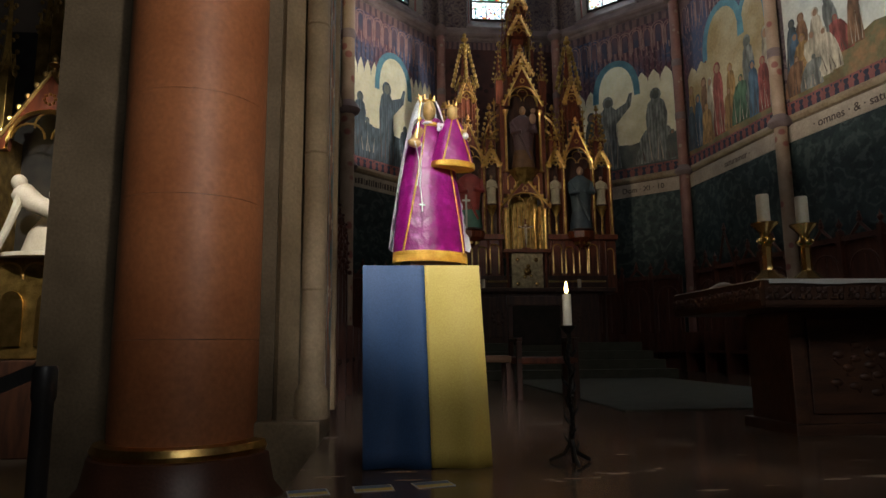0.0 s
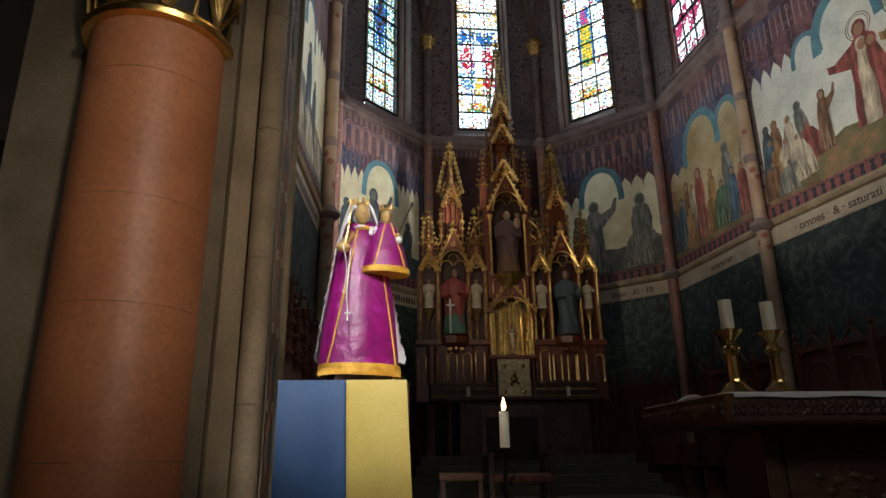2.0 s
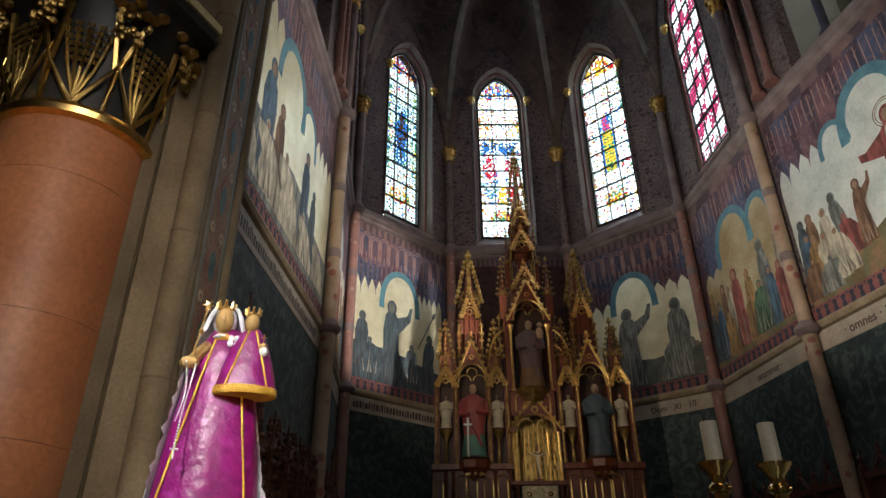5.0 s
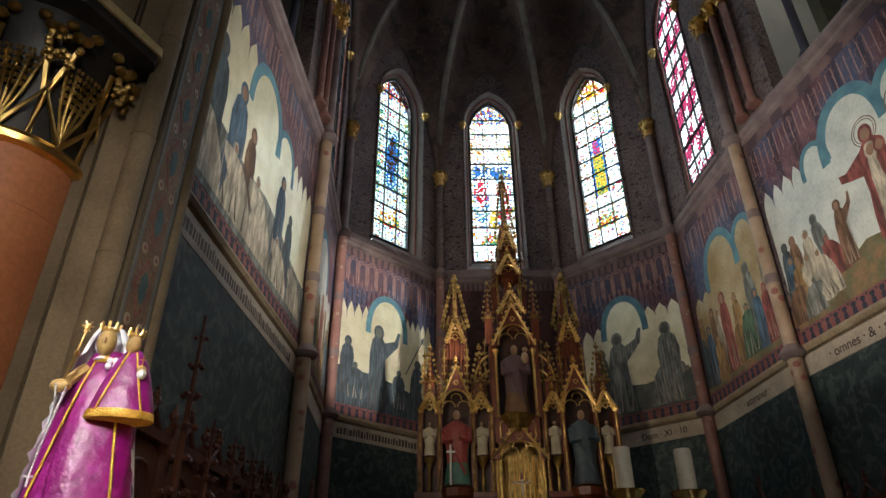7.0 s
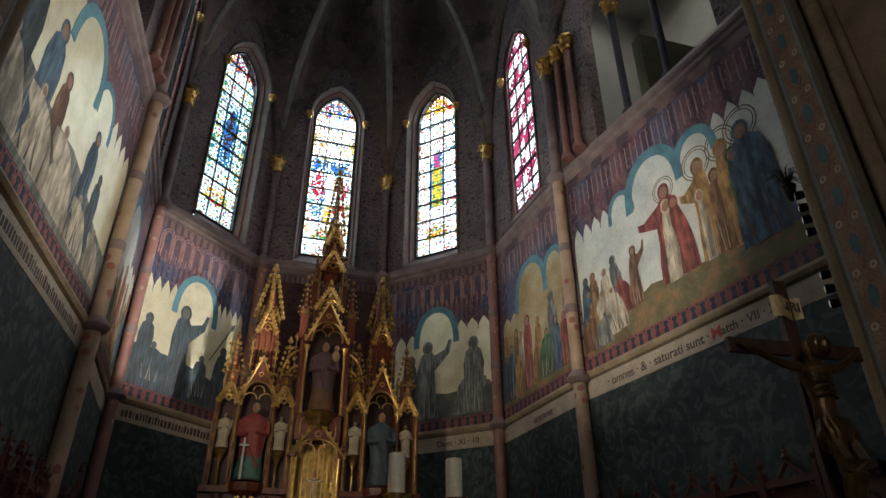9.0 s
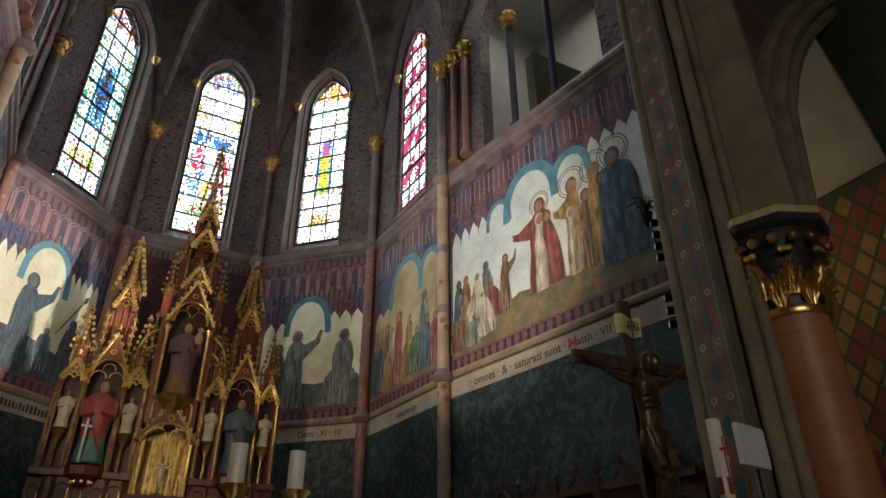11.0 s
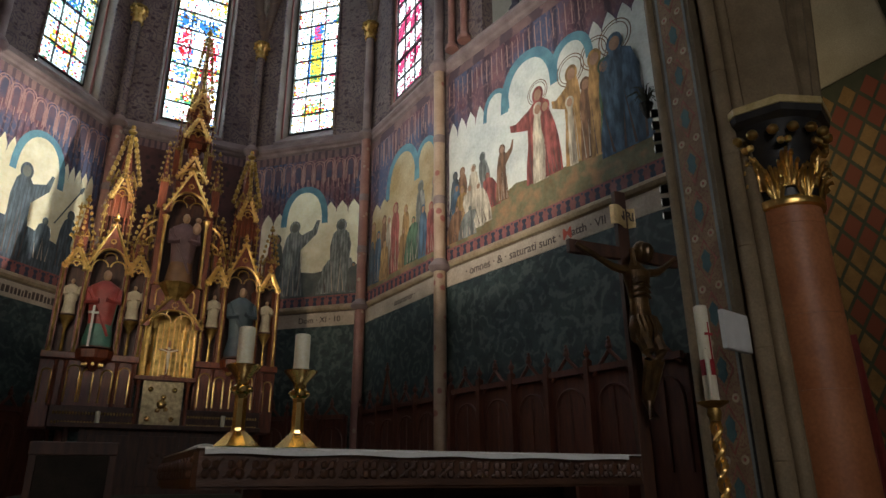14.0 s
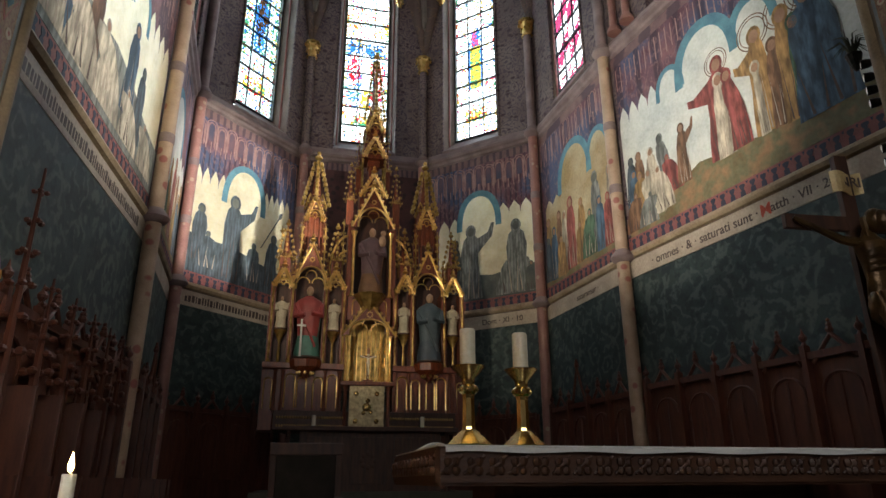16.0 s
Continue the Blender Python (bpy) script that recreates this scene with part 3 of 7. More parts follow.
def dress(tag, wall, length, lower):
    """Mouldings and painted bands along one wall."""
    trim = thing("trim_" + tag, (0, 0, 0), "moulded string course along the painted wall", "moulding", "", "structure")
    bm = B()
    prof = [(0.0, 9.32), (0.05, 9.36), (0.07, 9.42), (0.12, 9.46), (0.14, 9.52), (0.1, 9.58), (0.02, 9.72), (0.0, 9.75)]
    for (d0, z0), (d1, z1) in zip(prof, prof[1:]):
        v = [bm.verts.new(wall.at(u, z, d)) for u, z, d in ((0, z0, d0), (length, z0, d0), (length, z1, d1), (0, z1, d1))]
        bm.faces.new(v)
    part("string_course", bm, TRIM, trim)
    bm = B()
    prof = [(0.0, 4.82), (0.06, 4.84), (0.09, 4.9), (0.06, 4.96), (0.0, 5.0)]
    for (d0, z0), (d1, z1) in zip(prof, prof[1:]):
        bm.faces.new([bm.verts.new(wall.at(u, z, d)) for u, z, d in ((0, z0, d0), (length, z0, d0), (length, z1, d1), (0, z1, d1))])
    part("ledge", bm, LEDGE, trim, "ochre painted ledge")
    bm = B()
    wall.bar(bm, 0, length, 4.98, 5.24, 0, 0.006)
    part("frieze", bm, FRIEZE, trim, "red painted frieze with dark blossoms")
    bm = B()
    n = int(length / 0.2)
    for i in range(n):
        u = (i + 0.5) * length / n
        # a small arched niche with a lobed head, and a drop between two niches
        head = [(u + 0.05 * math.cos(a) * (1 + 0.22 * math.cos(3 * a - math.pi / 2)), 5.15 + 0.055 * math.sin(a) * (1 + 0.2 * math.cos(3 * a - math.pi / 2))) for a in [k * math.pi / 6 for k in range(12)]]
        wall.slab(bm, head, 0.006, 0.01)
        wall.slab(bm, [(u - 0.05, 4.99), (u + 0.05, 4.99), (u + 0.042, 5.085), (u, 5.1), (u - 0.042, 5.085)], 0.006, 0.01)
        v = u + 0.5 * length / n
        wall.slab(bm, [(v - 0.022, 5.215), (v, 5.165), (v + 0.022, 5.215)], 0.006, 0.01)
    tagged(part("frieze_pattern", bm, NAVY, trim), kind="stuff")
    bm = B()
    wall.bar(bm, 0, length, 4.46, 4.8, 0, 0.02)
    band = part("inscription_band", bm, BAND, trim, "cream band with a painted gothic inscription")
    bm = B()
    wall.bar(bm, 0, length, lower, 4.455, 0, 0.012)
    part("damask", bm, DAMASK, trim, "dark green painted damask")
    bm = B()
    wall.bar(bm, 0, length, 9.08, 9.3, 0.0, 0.01)
    part("scroll_border", bm, FRIEZE2, trim, "dark red border with scrolls")
    return trim, band


FRIEZE2 = overlay(shade("scroll_border_paint", (0.13, 0.075, 0.075), (0.2, 0.12, 0.11), 3, 0.7), "wave", (0.05, 0.03, 0.045), 2.2, 0.55, 0.75, stretch=(1, 1, 2), amount=0.8)


# ---- murals: flat painted shapes laid on the plaster ----
def fringe(u0, u1, z, amp, n):
    """A skyline of hanging gothic points from u0 to u1."""
    out, w = [], (u1 - u0) / n
    for i in range(n):
        a = u0 + i * w
        h = amp * (0.55 + 0.45 * random.random())
        out += [(a, z - h), (a + 0.06 * w, z - h * 0.5), (a + 0.25 * w, z - 0.12 * amp), (a + 0.5 * w, z + 0.15 * amp), (a + 0.75 * w, z - 0.12 * amp), (a + 0.94 * w, z - h * 0.45)]
    return out + [(u1, z - amp)]


def robed(u, z, h, w, lean=0.0, arm=0):
    """The outline of a robed shape: a round top on a falling cloak."""
    r = h * 0.075
    head = [(u + lean + r * math.cos(a), z + h - r * 1.2 + 1.25 * r * math.sin(a)) for a in [math.radians(-40 + 26 * i) for i in range(11)]]
    left = [(u + lean - 0.30 * w, z + h * 0.80), (u + lean * 0.6 - 0.40 * w, z + h * 0.62), (u - 0.38 * w, z + h * 0.42), (u - 0.47 * w, z + h * 0.2), (u - 0.5 * w, z)]
    right = [(u + 0.5 * w, z), (u + 0.46 * w, z + h * 0.22), (u + 0.36 * w, z + h * 0.45), (u + lean * 0.6 + 0.4 * w, z + h * 0.63), (u + lean + 0.30 * w, z + h * 0.80)]
    if arm > 0:
        right[3:4] = [(u + 0.36 * w, z + h * 0.6), (u + 0.95 * w, z + h * 0.80), (u + 1.05 * w, z + h * 0.98), (u + 0.93 * w, z + h * 0.98), (u + 0.78 * w, z + h * 0.86)]
    if arm < 0:
        left[1:2] = [(u - 0.78 * w, z + h * 0.72), (u - 1.0 * w, z + h * 0.74), (u - 0.98 * w, z + h * 0.66), (u - 0.7 * w, z + h * 0.62), (u - 0.38 * w, z + h * 0.58)]
    return right + head + left


def cloth(name, c):
    m = overlay(shade(name, tuple(v * 0.5 for v in c), tuple(min(1, v * 1.55) for v in c), 4.2, 0.75, fine=14, stretch=(2.5, 2.5, 0.8)), "wave", tuple(v * 0.28 for v in c), 3.4, 0.7, 1.0, stretch=(1.6, 1.6, 0.35), amount=0.6)
    return m


PAINTS = [cloth("painted_" + n, c) for n, c in (("crimson", (0.23, 0.06, 0.05)), ("ochre", (0.31, 0.18, 0.065)), ("blue", (0.055, 0.10, 0.15)), ("green", (0.06, 0.11, 0.065)),
                                              ("cream", (0.42, 0.37, 0.28)), ("brown", (0.16, 0.085, 0.045)), ("grey", (0.17, 0.18, 0.165)), ("slate", (0.055, 0.075, 0.09)))]
CRIMSON, OCHRE, BLUE, GREEN, CREAM, BROWN, GREY, SLATE = PAINTS
LANCET = shade("dull_blue_lancet_paint", (0.05, 0.05, 0.09), (0.13, 0.075, 0.09), 2.2, 0.7)
TRACERY = shade("tracery_paint", (0.26, 0.14, 0.13), (0.36, 0.22, 0.19), 4, 0.7)
FLESH = shade("painted_flesh_tone", (0.24, 0.13, 0.08), (0.32, 0.19, 0.12), 6, 0.75)
FOLD = [shade("painted_fold_dark", (0.06, 0.04, 0.035), (0.1, 0.07, 0.06), 6, 0.75), shade("painted_fold_light", (0.32, 0.26, 0.2), (0.42, 0.35, 0.28), 6, 0.75)]


def mural(tag, wall, u0, u1, sky_material, ground, sky_poly, arches, shapes, label):
    """One painted field: architecture, sky, blue arches, ground and plain robed shapes, each a flat coat over the last."""
    m = thing("mural_" + tag, (0, 0, 0), label, "mural", "chancel murals")
    rnd = random.Random(tag)
    bm = B()
    wall.bar(bm, u0, u1, 5.24, 9.08, 0, 0.004)
    part("architecture", bm, MURAL, m, "painted gothic architecture in dull red")
    bm = B()
    wall.slab(bm, sky_poly, 0.004, 0.008)
    part("sky", bm, sky_material, m, "pale gilded sky")
    for i, (a0, a1, z, rise, w) in enumerate(arches):
        bm = B()
        wall.slab(bm, ring(arc(a0 - w, a1 + w, z, rise + w), arc(a0, a1, z, rise)), 0.008, 0.0105 + 0.0006 * i)
        part("blue_arch", bm, TEAL, m)
    # painted lancets of the architecture
    n = max(3, int((u1 - u0) / 0.3))
    top = max(z for u, z in sky_poly)
    trac = B()
    # painted pinnacles hanging over the skyline
    for i in range(n * 2 + 1):
        u = u0 + 0.04 + i * (u1 - u0 - 0.08) / (n * 2)
        zz = top + 0.05 + 0.12 * rnd.random()
        wall.slab(trac, [(u - 0.012, zz), (u + 0.012, zz), (u + 0.012, 8.98), (u - 0.012, 8.98)], 0.004, 0.006)
    for i in range(n):
        u = u0 + (i + 0.5) * (u1 - u0) / n
        zz = top + 0.32 + (0.05 if i % 2 else 0)
        if zz + 0.45 < 9.08:
            bm = B()
            wall.slab(bm, [(u - 0.07, zz), (u + 0.07, zz)] + arc(u - 0.07, u + 0.07, zz + 0.32, 0.14, 4)[::-1], 0.004, 0.007)
            part("painted_lancet", bm, LANCET, m)
            for e in (0.045, 0.11):
                wall.slab(trac, ring([(u - 0.07 - e, zz - 0.1)] + arc(u - 0.07 - e, u + 0.07 + e, zz + 0.32, 0.14 + e, 4) + [(u + 0.07 + e, zz - 0.1)], [(u - 0.05 - e, zz - 0.1)] + arc(u - 0.05 - e, u + 0.05 + e, zz + 0.32, 0.12 + e, 4) + [(u + 0.05 + e, zz - 0.1)]), 0.004, 0.0065)
    tagged(part("painted_tracery", trac, TRACERY, m, "thin painted gothic tracery"), kind="stuff")
    gp, gm = ground
    bm = B()
    wall.slab(bm, gp, 0.008, 0.012)
    part("ground", bm, gm, m)
    for k, (u, z, h, w, lean, arm, mat) in enumerate(shapes):
        bm = B()
        wall.slab(bm, robed(u, z, h, w, lean, arm), 0.012 + 0.0006 * k, 0.0135 + 0.0006 * k)
        shape = part("painted_shape", bm, mat, m)
        d = 0.0135 + 0.0006 * k
        r = h * 0.062
        bm = B()
        wall.slab(bm, [(u + lean + r * 0.8 * math.cos(a), z + h - r * 1.5 + r * math.sin(a)) for a in [math.radians(30 * i) for i in range(12)]], d, d + 0.0006)
        part("painted_oval", bm, FLESH if mat is not SLATE and mat is not GREY else DUSK, shape)
        bm = B()
        for q in range(4):
            x = u + w * (-0.3 + 0.2 * q + 0.05 * rnd.random())
            top = z + h * (0.35 + 0.3 * rnd.random())
            wall.slab(bm, [(x, z + 0.03), (x + 0.05 * w, z + 0.03), (x + 0.09 * w * (1 if q % 2 else -1) + lean * 0.4, top)], d, d + 0.0005)
        tagged(part("painted_folds", bm, FOLD[k % 2], shape), kind="stuff")
    return m


def hill(u0, u1, heights):
    n = len(heights)
    return [(u0, 5.24), (u1, 5.24)] + [(u1 - (u1 - u0) * i / (n - 1), h) for i, h in enumerate(heights[::-1])]


# apse, east side: u runs from the middle shaft to the corner shaft
sky = [(0.5, 5.7), (0.5, 7.3)] + fringe(0.5, 1.18, 7.55, 0.4, 2)[:-1] + arc(1.24, 2.25, 7.2, 0.93) + fringe(2.32, 3.3, 7.72, 0.4, 3) + [(3.3, 5.7)]
mural("apse_east", WALL_R1, 0.1, FACET_E - 0.1, LEAF, (hill(0.1, FACET_E - 0.1, [5.8, 5.85, 5.95, 5.85, 5.95, 6.0]), DUSK), sky, [(1.24, 2.25, 7.2, 0.93, 0.17)],
      [(1.0, 5.3, 1.7, 0.5, 0, 0, DUSK), (1.45, 5.28, 2.05, 0.72, 0.05, 1, GREY), (2.72, 5.28, 1.1, 1.05, 0.1, 0, GREY), (2.82, 5.3, 1.95, 0.72, 0, 0, GREY), (3.2, 5.3, 0.75, 0.4, 0, 0, DUSK)],
      "mural of two grey robed shapes before a gilded sky")
# apse, west side
sky = [(0.22, 5.7), (0.22, 7.45)] + fringe(0.22, 1.15, 7.75, 0.5, 4) + arc(1.21, 2.26, 7.15, 0.99) + fringe(2.32, 3.22, 7.8, 0.42, 5) + [(3.22, 5.6)]
mural("apse_west", WALL_L1, 0.1, FACET_W - 0.1, LEAF, (hill(0.1, FACET_W - 0.1, [6.15, 6.1, 6.1, 6.0, 5.85, 5.8]), SLATE), sky, [(1.21, 2.26, 7.15, 0.99, 0.16)],
      [(0.55, 5.5, 1.4, 0.5, 0, 0, SLATE), (0.8, 5.4, 0.9, 0.6, 0, 0, SLATE), (1.47, 5.3, 2.12, 0.66, 0, 1, SLATE), (2.15, 5.4, 1.0, 0.5, 0, 0, SLATE), (2.72, 5.4, 1.4, 0.5, 0.05, 0, SLATE)],
      "mural of dark robed shapes before a bright gilded sky")
bm = B()
WALL_L1.slab(bm, [(2.35, 6.35), (2.38, 6.35), (2.93, 7.35), (2.9, 7.37)], 0.018, 0.02), WALL_L1.slab(bm, [(2.86, 7.28), (2.95, 7.3), (3.0, 7.5), (2.88, 7.42)], 0.018, 0.02)
part("painted_staff", bm, SLATE, bpy.data.objects["mural_apse_west"])

# side bays next to the apse
HAZE = shade("painted_golden_haze", (0.27, 0.19, 0.075), (0.45, 0.38, 0.24), 1.1, 0.6, fine=18)
for tag, w, length in (("bay_east", WALL_R, BAY_E), ("bay_west", WALL_L, BAY_W)):
    sky = [(0.25, 5.7), (0.25, 7.2)] + fringe(0.25, 1.05, 7.35, 0.3, 2)[:-1] + arc(1.12, 2.35, 7.3, 0.97) + arc(2.45, 3.2, 7.3, 0.75) + [(3.35, 7.0), (3.35, 5.7)]
    mural(tag, w, 0.1, length - 0.1, SILVER if tag == "bay_west" else HAZE, (hill(0.1, length - 0.1, [5.75, 5.8, 5.7, 5.75, 5.8, 5.85]), FIELD), sky, [(1.12, 2.35, 7.3, 0.97, 0.18), (2.45, 3.2, 7.3, 0.75, 0.14)],
          [(0.35, 5.5, 1.45, 0.35, 0, 0, OCHRE), (0.9, 5.55, 1.4, 0.35, 0, 0, BROWN), (1.15, 5.5, 1.35, 0.36, 0, 0, CREAM), (1.95, 5.6, 1.25, 0.4, 0, 0, OCHRE), (2.6, 5.55, 1.65, 0.5, 0, 0, GREY), (3.2, 5.45, 1.65, 0.4, 0, 0, CREAM),
           (0.3, 5.35, 1.1, 0.4, 0, 0, SLATE), (0.62, 5.33, 1.3, 0.4, 0, 0, BLUE), (0.95, 5.32, 0.95, 0.5, 0, 0, OCHRE), (1.45, 5.36, 1.72, 0.5, 0.02, 0, CRIMSON), (1.85, 5.36, 0.95, 0.45, 0, 0, OCHRE), (2.2, 5.38, 1.05, 0.62, 0.1, 0, GREEN),
           (2.72, 5.36, 1.2, 0.42, 0, 0, BLUE), (3.05, 5.36, 1.15, 0.45, 0, 0, CRIMSON), (3.38, 5.36, 1.0, 0.35, 0, 0, GREY)],
          "mural of a crowd of robed shapes under blue arches")
# the long walls: u runs from the side shaft to the pier
for tag, w, length in (("long_east", WALL_R2, LONG_E), ("long_west", WALL_L2, LONG_W)):
    if tag == "long_east":
        sky = [(0.05, 5.5), (0.05, 7.6)] + fringe(0.05, 1.2, 7.95, 0.42, 4) + arc(1.25, 1.8, 7.55, 0.5) + arc(1.86, 2.95, 7.5, 0.84) + arc(3.12, 3.78, 7.6, 0.52) + fringe(3.85, 5.05, 8.15, 0.4, 4) + [(5.05, 5.5)]
        shapes = [(0.22, 5.75, 1.1, 0.34, 0.03, 0, SLATE), (0.48, 5.75, 1.12, 0.36, 0, 0, BROWN), (0.82, 5.7, 1.1, 0.36, 0, 0, CREAM), (1.18, 5.75, 1.2, 0.38, -0.08, 0, GREY), (1.35, 5.7, 0.75, 0.45, -0.12, 0, CRIMSON),
                  (0.25, 5.5, 1.05, 0.4, 0.05, 0, BLUE), (0.42, 5.4, 1.05, 0.5, 0.05, 0, OCHRE), (0.78, 5.42, 0.98, 0.62, -0.08, 0, CREAM), (0.2, 5.32, 0.75, 0.5, 0.1, 0, BROWN), (0.6, 5.32, 0.62, 0.55, 0.1, 0, GREY), (1.08, 5.45, 0.9, 0.5, -0.12, 0, CREAM),
                  (1.62, 5.72, 1.15, 0.34, 0.04, 1, BROWN), (2.62, 5.78, 1.85, 0.72, 0.02, -1, CRIMSON), (2.6, 5.76, 1.55, 0.36, 0.02, 0, CREAM), (2.92, 5.78, 1.5, 0.4, -0.12, 0, CRIMSON),
                  (3.42, 5.78, 1.86, 0.46, 0.02, -1, OCHRE), (3.36, 5.76, 1.3, 0.18, 0, 0, CREAM), (3.72, 5.75, 1.5, 0.4, 0, 0, BROWN), (3.95, 5.72, 1.95, 0.44, 0, 0, OCHRE), (4.12, 5.7, 1.7, 0.36, 0, 0, GREEN), (4.42, 5.62, 2.12, 0.98, -0.05, 0, BLUE)]
        hollows = [(1.86, 2.95, 7.5, 0.84, 0.2), (1.25, 1.8, 7.55, 0.5, 0.1), (3.12, 3.78, 7.6, 0.52, 0.16)]
        heights = [5.62, 5.65, 5.72, 5.95, 5.85, 5.8, 5.82, 5.75, 5.66, 5.6]
    else:
        sky = [(0.1, 6.0), (0.1, 7.5)] + fringe(0.1, 1.35, 7.85, 0.45, 4) + arc(1.42, 2.2, 7.3, 0.65) + arc(2.28, 3.45, 7.35, 0.88) + fringe(3.5, 4.9, 8.2, 0.45, 4) + [(4.9, 6.0)]
        shapes = [(4.55, 5.5, 2.0, 0.8, 0, 0, SLATE), (3.75, 5.5, 1.9, 0.7, 0, 0, BLUE), (3.2, 5.5, 1.55, 0.5, 0, 0, BROWN), (1.75, 5.7, 1.55, 0.55, 0, 0, BLUE), (1.2, 5.6, 1.25, 0.45, 0, 0, SLATE),
                  (4.4, 5.35, 1.1, 0.9, 0.3, 0, CREAM), (3.4, 5.35, 1.05, 1.1, 0.3, 0, CREAM), (2.5, 5.35, 1.15, 1.1, 0.3, 0, CREAM), (1.5, 5.35, 0.8, 0.9, 0.2, 0, CREAM), (0.6, 5.35, 0.75, 0.8, 0.2, 0, CREAM)]
        hollows = [(1.42, 2.2, 7.3, 0.65, 0.12), (2.28, 3.45, 7.35, 0.88, 0.18)]
        heights = [6.0, 6.1, 6.3, 6.4, 6.3, 6.3, 6.35, 6.3]
    mural(tag, w, 0.04, length - 0.02, SILVER if tag == "long_east" else LEAF, (hill(0.04, length - 0.02, heights), FIELD if tag == "long_east" else GREY), sky, hollows, shapes, "large mural of robed shapes under painted gothic arches")
# thin painted rings over the tops of four shapes
for u, z, r in ((2.63, 7.52, 0.25), (3.42, 7.56, 0.31), (3.96, 7.6, 0.31), (4.38, 7.66, 0.33)):
    for e, f in ((1.0, 0.94), (0.82, 0.77)):
        bm = B()
        c = [(u + e * r * math.cos(k * math.pi / 12), z + e * r * math.sin(k * math.pi / 12)) for k in range(25)]
        d = [(u + f * r * math.cos(k * math.pi / 12), z + f * r * math.sin(k * math.pi / 12)) for k in range(25)]
        WALL_R2.slab(bm, ring(c, d), 0.008, 0.0115)
        part("painted_ring", bm, BROWN, bpy.data.objects["mural_long_east"])

for tag, w, length in (("apse_west", WALL_L1, FACET_W), ("apse_middle", WALL_MID, FACET_M), ("apse_east", WALL_R1, FACET_E), ("bay_east", WALL_R, BAY_E), ("bay_west", WALL_L, BAY_W), ("long_east", WALL_R2, LONG_E), ("long_west", WALL_L2, LONG_W)):
    t, band = dress(tag, w, length, 0)
    if tag == "long_east":
        letters("lettering", "· omnes · & · saturati sunt ·", w, 1.75, 4.62, 0.22, INK, 0.021, band)
        letters("lettering", "M", w, 3.1, 4.62, 0.27, REDINK, 0.021, band)
        letters("lettering", "atth · VII · 20", w, 3.72, 4.62, 0.2, INK, 0.021, band)
    if tag == "bay_east":
        letters("lettering", "· saturamur ·", w, 1.9, 4.62, 0.2, INK, 0.021, band)
    if tag == "apse_east":
        letters("lettering", "Dom · XI · 10", w, 2.35, 4.62, 0.2, INK, 0.021, band)
    if tag in ("long_west", "apse_west"):
        bm = B()
        u = 0.4
        while u < length - 0.5:
            k = 0.03 + 0.05 * random.random()
            w.bar(bm, u, u + k, 4.55, 4.55 + 0.12 + 0.05 * random.random(), 0.02, 0.022)
            u += k + 0.03
        part("lettering", bm, INK, band)
    if tag == "apse_middle":
        bm = B()
        w.bar(bm, 0, length, 5.24, 9.08, 0, 0.008)
        part("red_hanging", bm, overlay(shade("dark_red_wall_paint", (0.05, 0.018, 0.016), (0.085, 0.03, 0.025), 2, 0.75), "rings", (0.03, 0.012, 0.012), 4, 0.3, 0.2), t, "dark red painted wall")

# wall shafts with rings and gilded capitals
def wall_shaft(x, y, top, mat_low, mat_high, label):
    s = thing("wall_shaft", (x, y, 0), label, "column", "wall shafts", "structure")
    bm = B()
    lathe(bm, [(0.2, 0), (0.2, 0.3), (0.14, 0.4), (0.125, 0.5), (0.125, 4.78)], n=16)
    part("lower_shaft", bm, mat_low, s, smooth=True)
    bm = B()
    lathe(bm, [(0.12, 4.76), (0.2, 4.8), (0.235, 4.86), (0.2, 4.93), (0.15, 4.98), (0.12, 5.02)], n=18)
    part("ring", bm, TRIM, s, smooth=True)
    bm = B()
    lathe(bm, [(0.12, 5.0), (0.12, 9.4)], n=16)
    part("middle_shaft", bm, mat_low, s, smooth=True)
    for z in (6.2, 7.6):
        bm = B()
        lathe(bm, [(0.12, z), (0.13, z + 0.02), (0.13, z + 0.16), (0.12, z + 0.18)], n=16)
        part("painted_collar", bm, TRIM, s, smooth=True)
    bm = B()
    lathe(bm, [(0.12, 9.36), (0.19, 9.42), (0.23, 9.5), (0.19, 9.58), (0.12, 9.68)], n=18)
    part("ring", bm, TRIM, s, smooth=True)
    bm = B()
    lathe(bm, [(0.115, 9.6), (0.115, top - 0.42)], n=16)
    part("upper_shaft", bm, mat_high, s, smooth=True)
    gilded_capital(s, 0, 0, top - 0.45, 0.13, 0.5)
    return s


def gilded_capital(parent, x, y, z, r, h, n=8):
    """A small bell capital with curling leaves and an abacus."""
    bm = B()
    lathe(bm, [(r * 1.15, z), (r * 1.25, z + 0.05 * h), (r * 0.95, z + 0.12 * h), (r * 1.05, z + 0.5 * h), (r * 1.5, z + 0.82 * h)], (x, y, 0), 14)
    for k in range(n):
        a = 2 * math.pi * k / n
        for rr, zz, q in ((1.25, 0.45, 0.28), (1.65, 0.76, 0.3)):
            a2 = a + (0 if rr < 1.5 else math.pi / n)
            ball(bm, (x + rr * r * math.cos(a2), y + rr * r * math.sin(a2), z + zz * h), r * q, 1, 1, 1.3, 6)
    cap = part("capital", bm, GOLD, parent, "gilded leaf capital", smooth=True)
    bm = B()
    lathe(bm, [(r * 1.6, z + 0.82 * h), (r * 1.85, z + 0.88 * h), (r * 1.85, z + h), (r * 1.4, z + h * 1.02)], (x, y, 0), 8)
    part("abacus", bm, DARKGOLD, cap)


